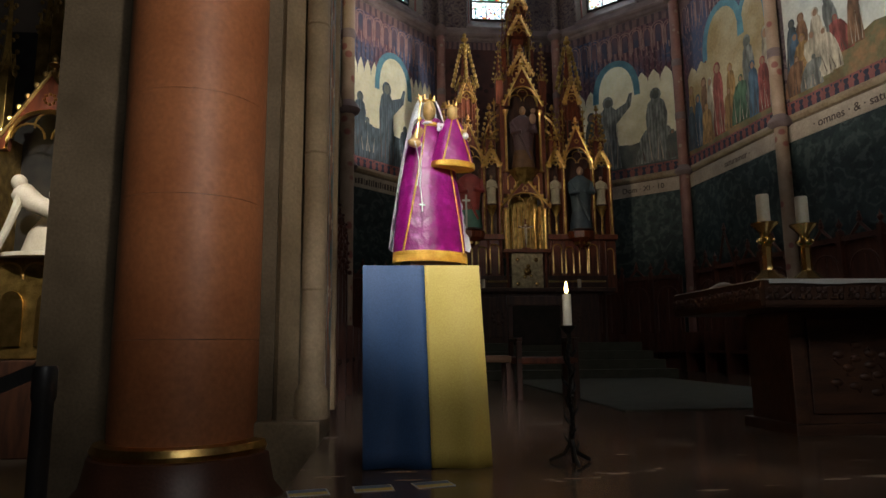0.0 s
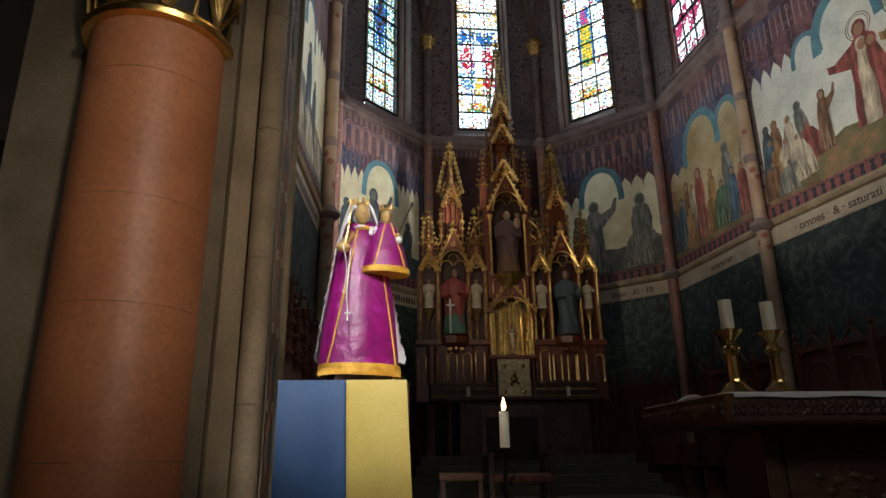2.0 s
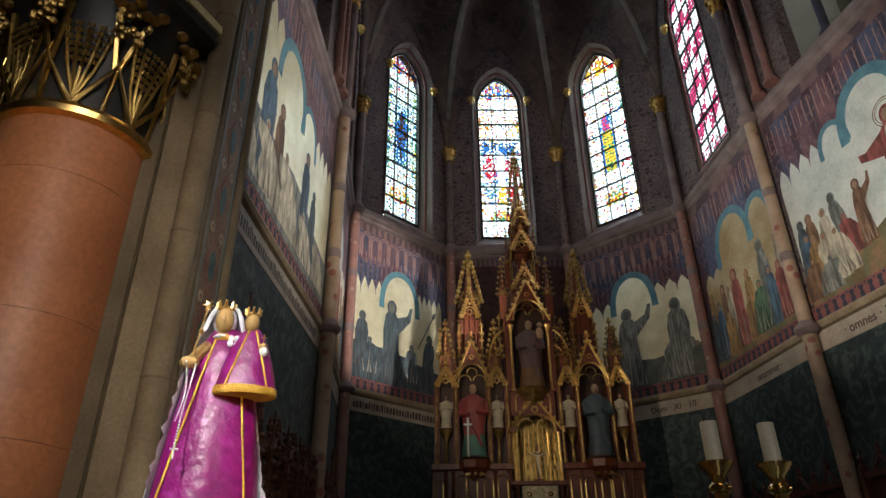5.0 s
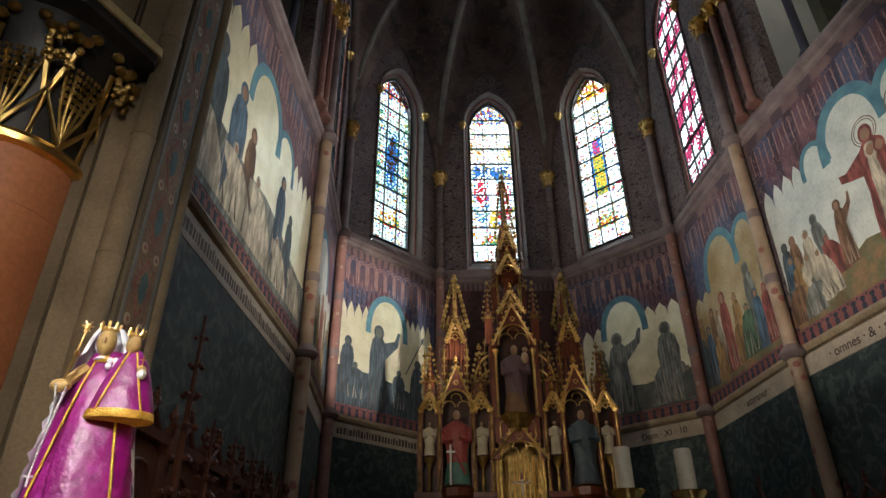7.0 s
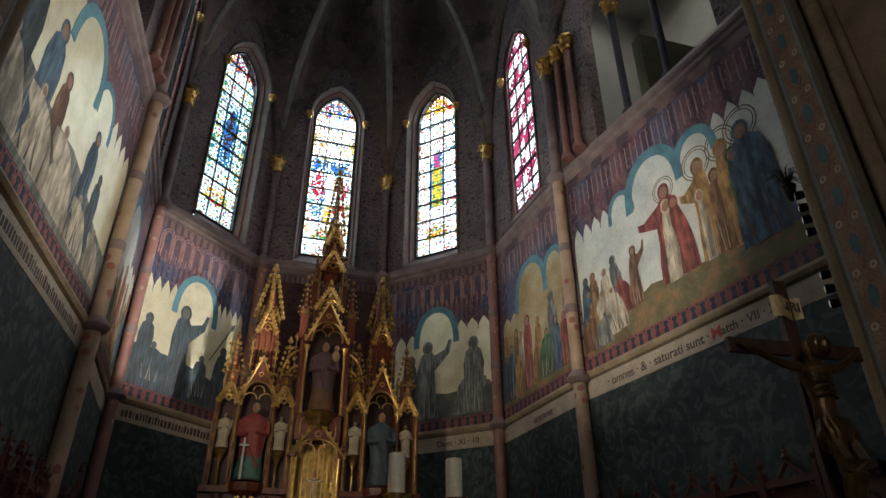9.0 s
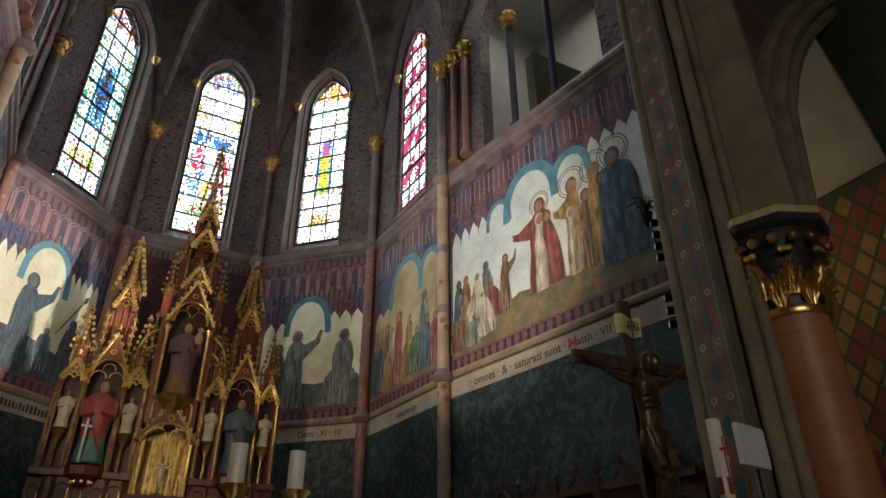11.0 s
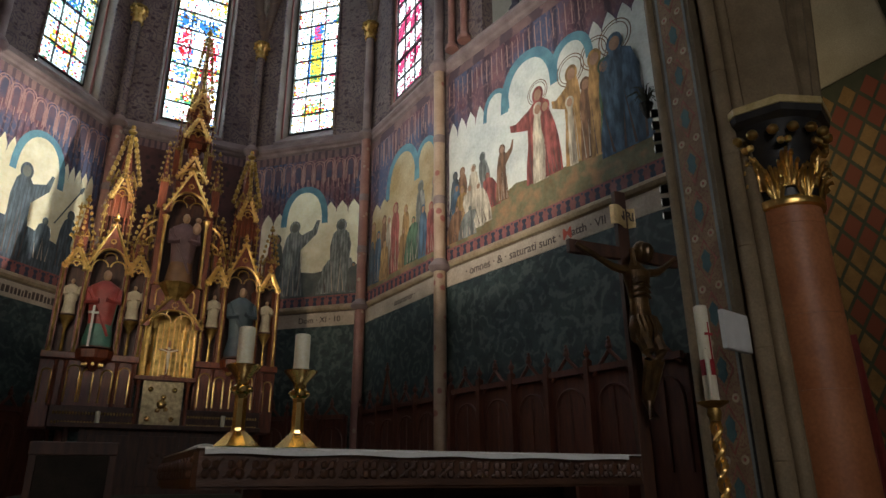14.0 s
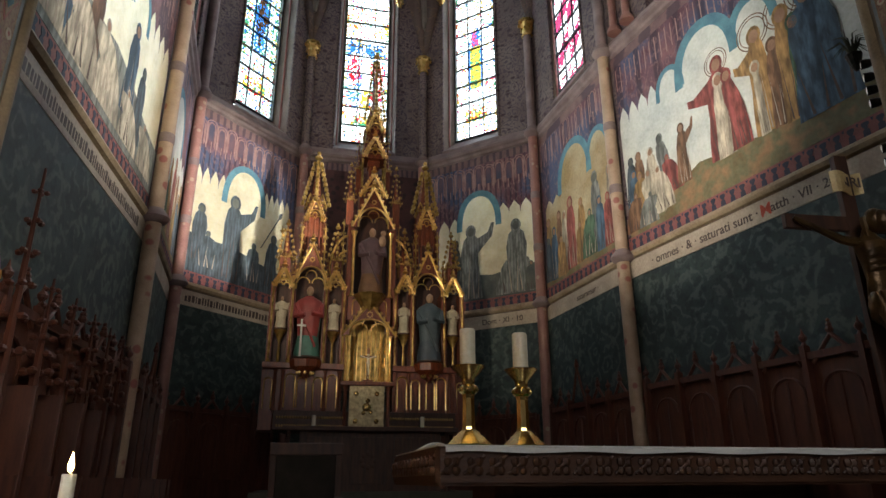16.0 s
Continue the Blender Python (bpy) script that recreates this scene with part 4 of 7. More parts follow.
for x, y, a, b in ((1.58, 17.09, COLUMN2, UPPER), (4.92, 17.16, COLUMN2, UPPER), (-0.84, 14.72, COLUMN2, TRIM), (7.42, 14.83, COLUMN2, TRIM), (-0.62, 10.99, COLUMN, TRIM), (7.73, 11.28, COLUMN, TRIM)):
    wall_shaft(x, y, 13.0, a, b, "slim painted wall shaft with gilded capital")

# ---- stained glass windows ----
CLEAR, RED, SKYBLUE, YELLOW, LIME, PINK, ROSE, AQUA = [glass(n, c, k) for n, c, k in (
    ("clear_glass", (0.92, 1.0, 1.0), 0.92), ("red_glass", (0.85, 0.03, 0.04), 0.32), ("blue_glass", (0.05, 0.3, 0.9), 0.36), ("yellow_glass", (1.0, 0.7, 0.08), 0.45),
    ("green_glass", (0.14, 0.6, 0.3), 0.3), ("pink_glass", (0.9, 0.1, 0.28), 0.4), ("brown_glass", (0.4, 0.2, 0.1), 0.08), ("aqua_glass", (0.72, 0.96, 0.95), 0.6))]
REVEAL = shade("grey_reveal_plaster", (0.15, 0.125, 0.11), (0.23, 0.195, 0.17), 1.8, 0.8, fine=40)
REDROLL = shade("red_roll_paint", (0.16, 0.05, 0.045), (0.22, 0.075, 0.06), 4, 0.6)
LEADMAT = shade("lead", (0.01, 0.01, 0.011), (0.02, 0.02, 0.02), 8, 0.6, 0.3)


def window(name, wall, u0, u1, sill, spring, rise, scheme, label, depth=-0.4):
    w = thing(name, (0, 0, 0), label, "window", "stained glass windows", "structure")
    rnd = random.Random(name)
    outer = [(u0, sill), (u1, sill)] + pointed(u0, u1, spring, rise)[::-1]
    f = 0.045
    inner = [(u0 + f, sill + f), (u1 - f, sill + f)] + pointed(u0 + f, u1 - f, spring, rise - f)[::-1]
    bm = B()
    for a, b in zip(range(len(outer)), list(range(1, len(outer))) + [0]):
        wall.slab(bm, [outer[a], outer[b], inner[b], inner[a]], depth - 0.05, depth + 0.05)
    part("window_frame", bm, LEADMAT, w, "dark frame of the glass")
    # splayed reveal and sloping sill from the wall's face back to the glass
    s0, s1, low, sp, ri = splayed((u0, u1, sill, spring, rise))
    face = [(s0, low), (s1, low)] + pointed(s0, s1, sp, ri)[::-1]
    bm = B()
    near, far = [bm.verts.new(wall.at(u, z, 0.0)) for u, z in face], [bm.verts.new(wall.at(u, z, depth)) for u, z in outer]
    for k in range(1, len(face)):
        q = (k + 1) % len(face)
        bm.faces.new((near[k], near[q], far[q], far[k]))
    part("reveal", bm, REVEAL, w, "grey plastered splay of the window")
    bm = B()
    wall.slab(bm, [(s0, low - 0.08), (s1, low - 0.08), (s1, low), (s0, low)], depth, 0.04)
    bm.faces.new([bm.verts.new(wall.at(u, z, d)) for u, z, d in ((s0, low, 0.04), (s1, low, 0.04), (u1, sill, depth), (u0, sill, depth))])
    part("window_sill", bm, TRIM, w, "sloping stone sill")
    # roll mouldings: one on the wall's edge, one thin and red within the splay
    for name, e, d, r, mat in (("roll_moulding", 0.0, 0.015, 0.035, UPPER), ("red_moulding", -0.1, 0.5 * depth, 0.03, REDROLL)):
        bm = B()
        line = [(s0 - e, low + 0.05)] + pointed(s0 - e, s1 + e, sp, ri + e) + [(s1 + e, low + 0.05)]
        tube(bm, [wall.at(u, z, d) for u, z in line], r, 8)
        part(name, bm, mat, w, smooth=True)
    for e2 in (s0 - 0.02, s1 + 0.02):
        bm = B()
        p = wall.at(e2, spring - 0.25, 0.05)
        lathe(bm, [(0.055, 0), (0.07, 0.05), (0.1, 0.22), (0.12, 0.25)], p, 10)
        for k in range(6):
            ball(bm, (p.x + 0.1 * math.cos(k), p.y + 0.1 * math.sin(k), p.z + 0.16), 0.035, seg=6)
        part("capital", bm, GOLD, w, "small gilded capital", smooth=True)
    # glass: cells of a fine grid inside the outline, tinted by the design
    nx, mid, half = 24, (u0 + u1) / 2, (u1 - u0) / 2
    cell = (u1 - u0) / nx
    rows = int((spring + rise - sill) / cell)
    a = pointed(u0 + f, u1 - f, spring, rise - f, 24)

    def roof(u):
        for p, q in zip(a, a[1:]):
            if min(p[0], q[0]) - 1e-6 <= u <= max(p[0], q[0]) + 1e-6:
                k = 0 if abs(q[0] - p[0]) < 1e-9 else (u - p[0]) / (q[0] - p[0])
                return p[1] + (q[1] - p[1]) * k
        return spring
    cells = {}
    for j in range(rows + 1):
        for i in range(nx):
            a0, a1 = max(u0 + f, u0 + i * cell), min(u1 - f, u0 + (i + 1) * cell)
            z0 = max(sill + f, sill + j * cell)
            t0, t1 = min(roof(a0), sill + (j + 1) * cell), min(roof(a1), sill + (j + 1) * cell)
            if z0 > max(t0, t1) - 0.01:
                continue
            x, zz = (i + 0.5 - nx / 2) / (nx / 2), (j + 0.5) / rows
            mat = scheme(x, zz, rnd)
            poly = [(a0, min(z0, t0)), (a1, min(z0, t1)), (a1, t1), (a0, t0)]
            cells.setdefault(mat, []).append(poly)
    for mat, polys in cells.items():
        bm = B()
        for q in polys:
            vs = [bm.verts.new(wall.at(u, z, depth)) for u, z in q]
            if len({tuple(round(c, 4) for c in v.co) for v in vs}) == 4:
                bm.faces.new(vs)
        pane = part("pane", bm, mat, w, mat.name.replace("_", " ") + " of the leaded window")
        pane.visible_shadow = False
    # iron bars and leading
    bm = B()
    for k in range(1, 10):
        z = sill + k * (spring - sill) / 8.2
        if z < spring + rise * 0.5:
            t = half if z < spring else half * 0.8
            wall.bar(bm, mid - t, mid + t, z - 0.018, z + 0.018, depth - 0.02, depth + 0.03)
    for u in (mid - half / 3, mid + half / 3):
        wall.bar(bm, u - 0.014, u + 0.014, sill, roof(u), depth - 0.02, depth + 0.025)
    part("saddle_bar_grid", bm, LEADMAT, w, "dark iron saddle bars")
    bm = B()
    for i in range(2, nx, 2):
        u = u0 + i * cell
        wall.bar(bm, u - 0.0028, u + 0.0028, sill, roof(u), depth - 0.006, depth + 0.008)
    for j in range(2, rows, 2):
        z = sill + j * cell
        if z < spring:
            wall.bar(bm, u0, u1, z - 0.0028, z + 0.0028, depth - 0.006, depth + 0.008)
    part("leading", bm, LEADMAT, w, "thin lead cames")
    return w


def edge_scheme(top, figure, base=CLEAR):
    """Clear grisaille with a coloured border, a dark figure field in the middle and a coloured head."""
    def tint(x, z, rnd):
        r = rnd.random()
        if z > 0.86:
            return rnd.choice(top + [base])
        if abs(x) > 0.8 and int(z * 60) % 3 == 0 and r < 0.7:
            return rnd.choice([YELLOW, LIME, AQUA, RED])
        f = figure(x, z, r)
        if f is not None:
            return f
        if abs(x) < 0.5 and abs(z - 0.12) < 0.03:
            return rnd.choice([RED, YELLOW, LIME, AQUA])
        if r < 0.2:
            return rnd.choice([YELLOW, AQUA, LIME, RED, SKYBLUE, PINK, YELLOW])
        return AQUA if r < 0.42 else base
    return tint


def fig_dark(x, z, r):
    if abs(x) < 0.45 and 0.3 < z < 0.66:
        d = abs(x) / 0.45 + abs(z - 0.48) / 0.2
        return (ROSE if r < 0.55 else SKYBLUE) if d < 0.8 else (SKYBLUE if r < 0.4 else LIME if r < 0.6 else None)
    if abs(x) > 0.6 and 0.25 < z < 0.75:
        return LIME if r < 0.3 else YELLOW if r < 0.45 else SKYBLUE if r < 0.55 else None
    return None


def fig_cross(x, z, r):
    k = (r * 37) % 1
    if 0.5 < z < 0.575 and abs(x) < 0.85:
        return SKYBLUE if k < 0.55 else ROSE if k < 0.7 else None
    if 0.2 < z < 0.5:
        if k < 0.36 or abs(x) > 0.85:
            return CLEAR if r < 0.55 else AQUA
        if abs(x) < 0.13:
            return CLEAR if z > 0.3 else YELLOW
        d = abs(abs(x) - 0.5) / 0.34 + abs(z - 0.41) / 0.1
        if d < 1.0:
            return RED if r < 0.75 else PINK
        d = abs(abs(x) - 0.45) / 0.34 + abs(z - 0.28) / 0.09
        if d < 1.0:
            return (SKYBLUE if x < 0 else RED) if r < 0.7 else LIME
        return SKYBLUE if r < 0.3 else YELLOW if r < 0.42 else RED if r < 0.55 else AQUA
    if 0.6 < z < 0.75 and abs(x) > 0.4 and k < 0.25:
        return YELLOW
    return None


def fig_gold(x, z, r):
    if abs(x) < 0.36 and 0.27 < z < 0.6:
        if z > 0.5:
            return SKYBLUE if r < 0.5 else PINK if abs(x) < 0.15 else AQUA
        return (YELLOW if r < 0.75 else LIME) if abs(x) < 0.24 else SKYBLUE
    return None


def diaper(x, z, rnd):
    s = (z * 5.6 - x * 0.55 + (0.5 if x > 0 else 0)) % 1.0 < 0.5 and rnd.random() < 0.88
    if z < 0.06 or z > 0.94:
        return rnd.choice([CLEAR, PINK, AQUA])
    if abs(x) > 0.8:
        return rnd.choice([CLEAR, CLEAR, AQUA, PINK])
    return PINK if s else CLEAR


window("window_1", WALL_L1, *WIN_W, edge_scheme([RED, RED, SKYBLUE, YELLOW], fig_dark, AQUA), "tall stained glass window with a dark central panel")
window("window_2", WALL_MID, *WMID, edge_scheme([SKYBLUE, SKYBLUE, AQUA, YELLOW, RED], fig_cross), "tall stained glass window in red and blue")
window("window_3", WALL_R1, *WIN_E, edge_scheme([RED, YELLOW, YELLOW], fig_gold), "tall pale stained glass window with a golden panel")
window("window_4", WALL_R, *WSIDE, diaper, "tall window with pink checked glass", -0.1)
window("window_5", WALL_L, *WSIDE, edge_scheme([SKYBLUE, AQUA], fig_cross, AQUA), "tall stained glass window in blue", -0.1)

# tribune colonettes
for wall in (WALL_R2, WALL_L2):
    for u, d, mat in ((0.3, 0.1, COLUMN2), (0.72, 0.1, COLUMN2), (2.05, -0.15, NAVY), (3.2, -0.15, NAVY)):
        c = thing("colonette", tuple(wall.at(u, 9.75, d)), "painted colonette with gilded capital", "column", "tribune colonettes", "structure")
        bm = B()
        lathe(bm, [(0.15, 0), (0.15, 0.08), (0.085, 0.18), (0.08, 0.2), (0.08, 3.0)], n=12)
        part("shaft", bm, mat, c, smooth=True)
        gilded_capital(c, 0, 0, 2.95, 0.11, 0.42)

# ---- nave columns with gilded capitals ----
def big_column(x, y, r, base, neck, top, label, scrolls=False):
    c = thing("column", (x, y, 0), label, "column", "nave columns", "structure")
    bm = B()
    lathe(bm, [(r * 1.45, FLOOR), (r * 1.45, base - 0.28), (r * 1.3, base - 0.2), (r * 1.22, base - 0.02), (r * 1.1, base)], n=40)
    part("base", bm, shade("red_stone_base", (0.10, 0.04, 0.025), (0.16, 0.065, 0.04), 3, 0.4), c, smooth=True)
    bm = B()
    lathe(bm, [(r * 1.02, base - 0.03), (r * 1.16, base - 0.02), (r * 1.2, base + 0.02), (r * 1.16, base + 0.06), (r * 1.02, base + 0.07)], n=40)
    part("base_ring", bm, GOLD, c, "gilded ring round the foot", smooth=True)
    joints = [base + 0.06, base + 0.7, base + 1.61, base + 2.3, base + 3.2, neck]
    for z0, z1 in zip(joints, joints[1:]):
        bm = B()
        lathe(bm, [(r, z0 + 0.0015), (r, z1 - 0.0015)], n=64)
        part("drum", bm, TERRACOTTA, c, smooth=True)
    bm = B()
    h = top - neck
    lathe(bm, [(r, neck - 0.03), (r * 1.12, neck - 0.02), (r * 1.15, neck + 0.02), (r * 1.1, neck + 0.06), (r, neck + 0.07)], n=40)
    part("neck_ring", bm, GOLD, c, "gilded neck ring", smooth=True)
    bm = B()
    lathe(bm, [(r * 1.0, neck + 0.05), (r * 1.02, neck + 0.45 * h), (r * 1.2, neck + 0.75 * h), (r * 1.5, neck + h)], n=32)
    bell = part("bell", bm, BLACK, c, "dark bell of the capital", smooth=True)
    rnd = random.Random(5)
    for k in range(8):
        a = 2 * math.pi * (k + 0.5) / 8
        ca, sa = math.cos(a), math.sin(a)

        def P(rr, t, z):
            return Vector((rr * r * math.cos(a + t), rr * r * math.sin(a + t), neck + z * h))
        if scrolls:
            bm = B()
            for t0, z0, hh in ((0, 0.06, 0.36), (0.39, 0.2, 0.42)):
                for q in range(-2, 3):
                    t, up = t0 + 0.1 * q, hh * (1 - 0.09 * q * q)
                    tube(bm, [P(1.06, t0 + 0.04 * q, z0), P(1.14, t, z0 + 0.5 * up), P(1.28, t * 1.0, z0 + 0.9 * up), P(1.42, t, z0 + up), P(1.44, t, z0 + 0.86 * up)], 0.075 * r, 6, 0.045 * r)
                for q in range(5):
                    ball(bm, P(1.2 + 0.03 * (q % 2), t0 + 0.2 + 0.04 * (q - 2), z0 + 0.12 + 0.03 * (q % 3)), 0.045 * r, seg=6)
            part("scroll_leaf", bm, GOLD, bell, "gilded scrolled leaf", smooth=True)
            bm = B()
            for t in (-0.2, 0.2):
                ball(bm, P(1.55, t, 0.86), 0.19 * r, 1, 1, 0.9, 8)
                ball(bm, P(1.45, t * 1.6, 0.72), 0.13 * r, seg=6)
            part("corner_volute", bm, GOLD, bell, "gilded corner volute", smooth=True)
            continue
        # wheat ears fanning out
        bm = B()
        for t in (-0.26, -0.13, 0, 0.13, 0.26):
            tube(bm, [P(1.06, 0, 0.1), P(1.1, t * 0.6, 0.35), P(1.2, t, 0.66)], 0.012 * r / 0.46, 5)
            for q in range(6):
                f = 0.42 + 0.05 * q
                for sgn in (-1, 1):
                    ball(bm, P(1.1 + 0.03 * q, t * (0.6 + 0.07 * q) + sgn * 0.025, f), 0.03 * r, 1, 1, 1.5, 5)
        part("wheat_sheaf", bm, DARKGOLD, bell, "gilded wheat ears", smooth=True)
        # long leaves
        bm = B()
        for t in (-0.34, 0.34):
            pts = [P(1.05, 0.0, 0.06), P(1.1, t * 0.5, 0.2), P(1.18, t, 0.36), P(1.2, t * 1.25, 0.5)]
            tube(bm, pts, 0.05 * r, 5, 0.012 * r)
        for t in (-0.39, 0.39):
            tube(bm, [P(1.03, t, 0.02), P(1.1, t * 0.98, 0.4), P(1.32, t * 0.6, 0.82)], 0.045 * r, 5)
        part("leaf_spray", bm, GOLD, bell, "gilded curling leaves", smooth=True)
        # grapes under the corner with leaves about them
        bm = B()
        for q in range(26):
            t, z = rnd.uniform(-0.16, 0.16), rnd.uniform(-0.16, 0.1)
            if abs(t) < 0.17 * (1.1 + z * 3.5):
                ball(bm, P(1.42 + rnd.uniform(-0.06, 0.08), math.pi / 8 + t, 0.74 + z), 0.06 * r, seg=6)
        part("grape_cluster", bm, DARKGOLD, bell, "tarnished gilded grapes", smooth=True)
        bm = B()
        for q in range(7):
            t = math.pi / 8 + (q - 3) * 0.085
            ball(bm, P(1.46, t, 0.88 + 0.05 * math.cos(q * 2.1)), 0.11 * r, 0.9, 0.9, 0.7, 7)
        part("vine_leaf", bm, GOLD, bell, "gilded vine leaf", smooth=True)
    bm = B()
    lathe(bm, [(r * 1.55, top), (r * 1.78, top + 0.05), (r * 1.82, top + 0.12)], n=8, twist=0.0)
    ab = part("abacus", bm, BLACK, c, "black octagonal abacus")
    bm = B()
    lathe(bm, [(r * 1.82, top + 0.12), (r * 1.86, top + 0.125), (r * 1.86, top + 0.2), (r * 1.7, top + 0.21)], n=8)
    part("abacus_edge", bm, PALEGOLD, ab, "gilded edge of the abacus")
    bm = B()
    lathe(bm, [(r * 1.3, top + 0.205), (r * 1.2, top + 0.3), (r * 1.15, 12)], n=8)
    part("impost", bm, STONE, c, "stone impost above the capital")
    return c


big_column(-1.208, 4.15, 0.462, -0.04, 3.58, 4.56, "round red painted column with gilded wheat capital")
big_column(7.97, 4.14, 0.31, 0.0, 3.4, 4.25, "round red painted column with gilded capital", True)

# aisle beyond the east column: arch, cream vault and a wall of painted lozenges
AISLE = Wall(8.3, 4.25, 1, 0, 0, -1)
def aisle_arch(e):
    half = [(0.62 - e + (4.4 + e) * t, 4.7 + (6.4 + e) * t ** 0.45) for t in [i / 14 for i in range(15)]]
    return half + [(10.04 - u, z) for u, z in half[-2::-1]]


a_in = aisle_arch(0)
k = len(a_in) // 2
bm = B()
AISLE.slab(bm, a_in[:k + 1] + [(5.02, 15), (0, 15), (0, 4.7)], -0.9, 0)
AISLE.bar(bm, 5.02, 8.0, 11.1, 15, -0.9, 0)
structure(part("wall_aisle_arch", bm, overlay(shade("painted_spandrel", (0.10, 0.07, 0.05), (0.16, 0.115, 0.085), 1.4, 0.75), "noise", (0.10, 0.04, 0.03), 1.1, 0.5, 0.6, amount=0.8)), "painted spandrel wall over the aisle arch", "wall")
for e, d in ((0.0, 0.02), (0.26, 0.08), (0.5, 0.02)):
    bm = B()
    tube(bm, [AISLE.at(u, z, d) for u, z in aisle_arch(e)[:17]], 0.12, 8)
    structure(part("arch_moulding", bm, STONE, smooth=True), "round stone moulding of the aisle arch", "moulding")
bm = B()
rows = []
for y in (4.27, 6.2, 7.6, 9.0):
    rows.append([bm.verts.new((8.85 + 2.7 * i / 14, y, 6.7 + 3.3 * math.sin(math.pi * (0.15 + 0.85 * i / 14)))) for i in range(15)])
for a, b in zip(rows, rows[1:]):
    for i in range(14):
        bm.faces.new((a[i], a[i + 1], b[i + 1], b[i]))
v = structure(part("aisle_vault", bm, PLASTER, smooth=True), "cream plastered aisle vault", "vault")
mod = v.modifiers.new("thickness", "SOLIDIFY")
mod.thickness = 0.15
bm = B()
box(bm, 11.5, 11.8, -2, 9, FLOOR, 12), box(bm, 8.85, 11.5, 9, 9.3, FLOOR, 12)
lat = structure(part("wall_aisle", bm, shade("lattice_ground", (0.045, 0.05, 0.025), (0.07, 0.07, 0.035), 3, 0.8)), "aisle wall painted with a lattice of orange lozenges", "wall")
LOZ = shade("lozenge_paint", (0.20, 0.11, 0.03), (0.28, 0.16, 0.05), 4, 0.8)
n_, l_ = LOZ.node_tree.nodes, LOZ.node_tree.links
geo, mixr = n_.new("ShaderNodeNewGeometry"), n_.new("ShaderNodeMix")
mixr.data_type = "RGBA"
mixr.inputs[7].default_value = (0.19, 0.05, 0.022, 1)
old = n_["Principled BSDF"].inputs["Base Color"].links[0].from_socket
stepn = n_.new("ShaderNodeMath")
stepn.operation, stepn.inputs[1].default_value = "GREATER_THAN", 0.6
l_.new(geo.outputs["Random Per Island"], stepn.inputs[0]), l_.new(stepn.outputs[0], mixr.inputs[0])
l_.new(old, mixr.inputs[6]), l_.new(mixr.outputs[2], n_["Principled BSDF"].inputs["Base Color"])
bm = B()
wl = Wall(11.5, 9.0, 0, -1, -1, 0)
for i in range(26):
    for j in range(26):
        u, z = 0.34 * i + (0.17 if j % 2 else 0), 0.1 + 0.25 * j
        wl.slab(bm, [(u, z - 0.2), (u + 0.14, z), (u, z + 0.2), (u - 0.14, z)], 0, 0.006)
tagged(part("painted_lozenges", bm, LOZ, lat), kind="stuff")

# ---- statue on its draped pedestal ----
def drape(x0, x1, front, mat, name, parent, phase, n=16):
    """A cloth hanging down the front and sides of the block, with soft folds."""
    bm = B()
    rows = []
    for j in range(13):
        z = 1.02 * (1 - j / 12)
        row = []
        for i in range(n + 1):
            t = i / n
            flare = 1 + 0.075 * (j / 12)
            x = x0 + (x1 - x0) * t
            x = 0.31 + (x - 0.31) * flare + 0.03 * (j / 12)
            y = front - 0.012 * math.sin(t * 9 + phase) * (j / 12) - 0.01 * math.sin(t * 4 + phase * 2 + j * 0.2) * (j / 12) - 0.015 * (j / 12)
            row.append(bm.verts.new((x, y, z + 0.004 * math.sin(5 * t + phase) * (j == 12))))
        rows.append(row)
    back = [bm.verts.new((v.co.x, 3.46, 1.021)) for v in rows[0]]
    for a, b in zip([back] + rows, rows):
        for i in range(n):
            bm.faces.new((a[i], a[i + 1], b[i + 1], b[i]))
    k = 0 if phase < 1 else n
    edge = [r[k] for r in rows]
    sideb = [bm.verts.new((v.co.x, 3.46, v.co.z)) for v in edge]
    for i in range(12):
        bm.faces.new((edge[i], edge[i + 1], sideb[i + 1], sideb[i]))
    ob = part(name, bm, mat, parent, smooth=True)
    mod = ob.modifiers.new("thickness", "SOLIDIFY")
    mod.thickness = 0.004
    return ob


BLUECLOTH = shade("blue_satin", (0.035, 0.085, 0.20), (0.05, 0.115, 0.26), 2.5, 0.38, bump=0.06, fine=140, spec=0.6)
YELLOWCLOTH = shade("yellow_satin", (0.62, 0.47, 0.10), (0.72, 0.56, 0.15), 2.5, 0.45, bump=0.06, fine=140)
ped = thing("pedestal", (0, 0, 0), "pedestal draped in blue and yellow cloth", "pedestal")
bm = B()
box(bm, 0.03, 0.62, 3.0, 3.44, 0, 1.012, 0.01)
part("block", bm, WOOD, ped)
drape(0.0, 0.318, 2.975, BLUECLOTH, "blue_cloth", ped, 0.4)
drape(0.318, 0.605, 2.972, YELLOWCLOTH, "yellow_cloth", ped, 1.7)

ROBE = overlay(shade("magenta_silk", (0.17, 0.002, 0.10), (0.25, 0.006, 0.155), 9, 0.38, bump=1.0, fine=17, spec=0.45), "noise", (0.36, 0.03, 0.26), 15, 0.55, 0.64, amount=0.6)
TRIMGOLD = shade("gold_braid", (0.55, 0.30, 0.03), (0.75, 0.46, 0.08), 18, 0.5, 0.35, bump=0.5, fine=120)
SKIN = shade("old_carved_wood", (0.36, 0.22, 0.07), (0.46, 0.30, 0.11), 6, 0.5)
LACE = shade("white_lace", (0.62, 0.62, 0.64), (0.78, 0.78, 0.8), 14, 0.85)


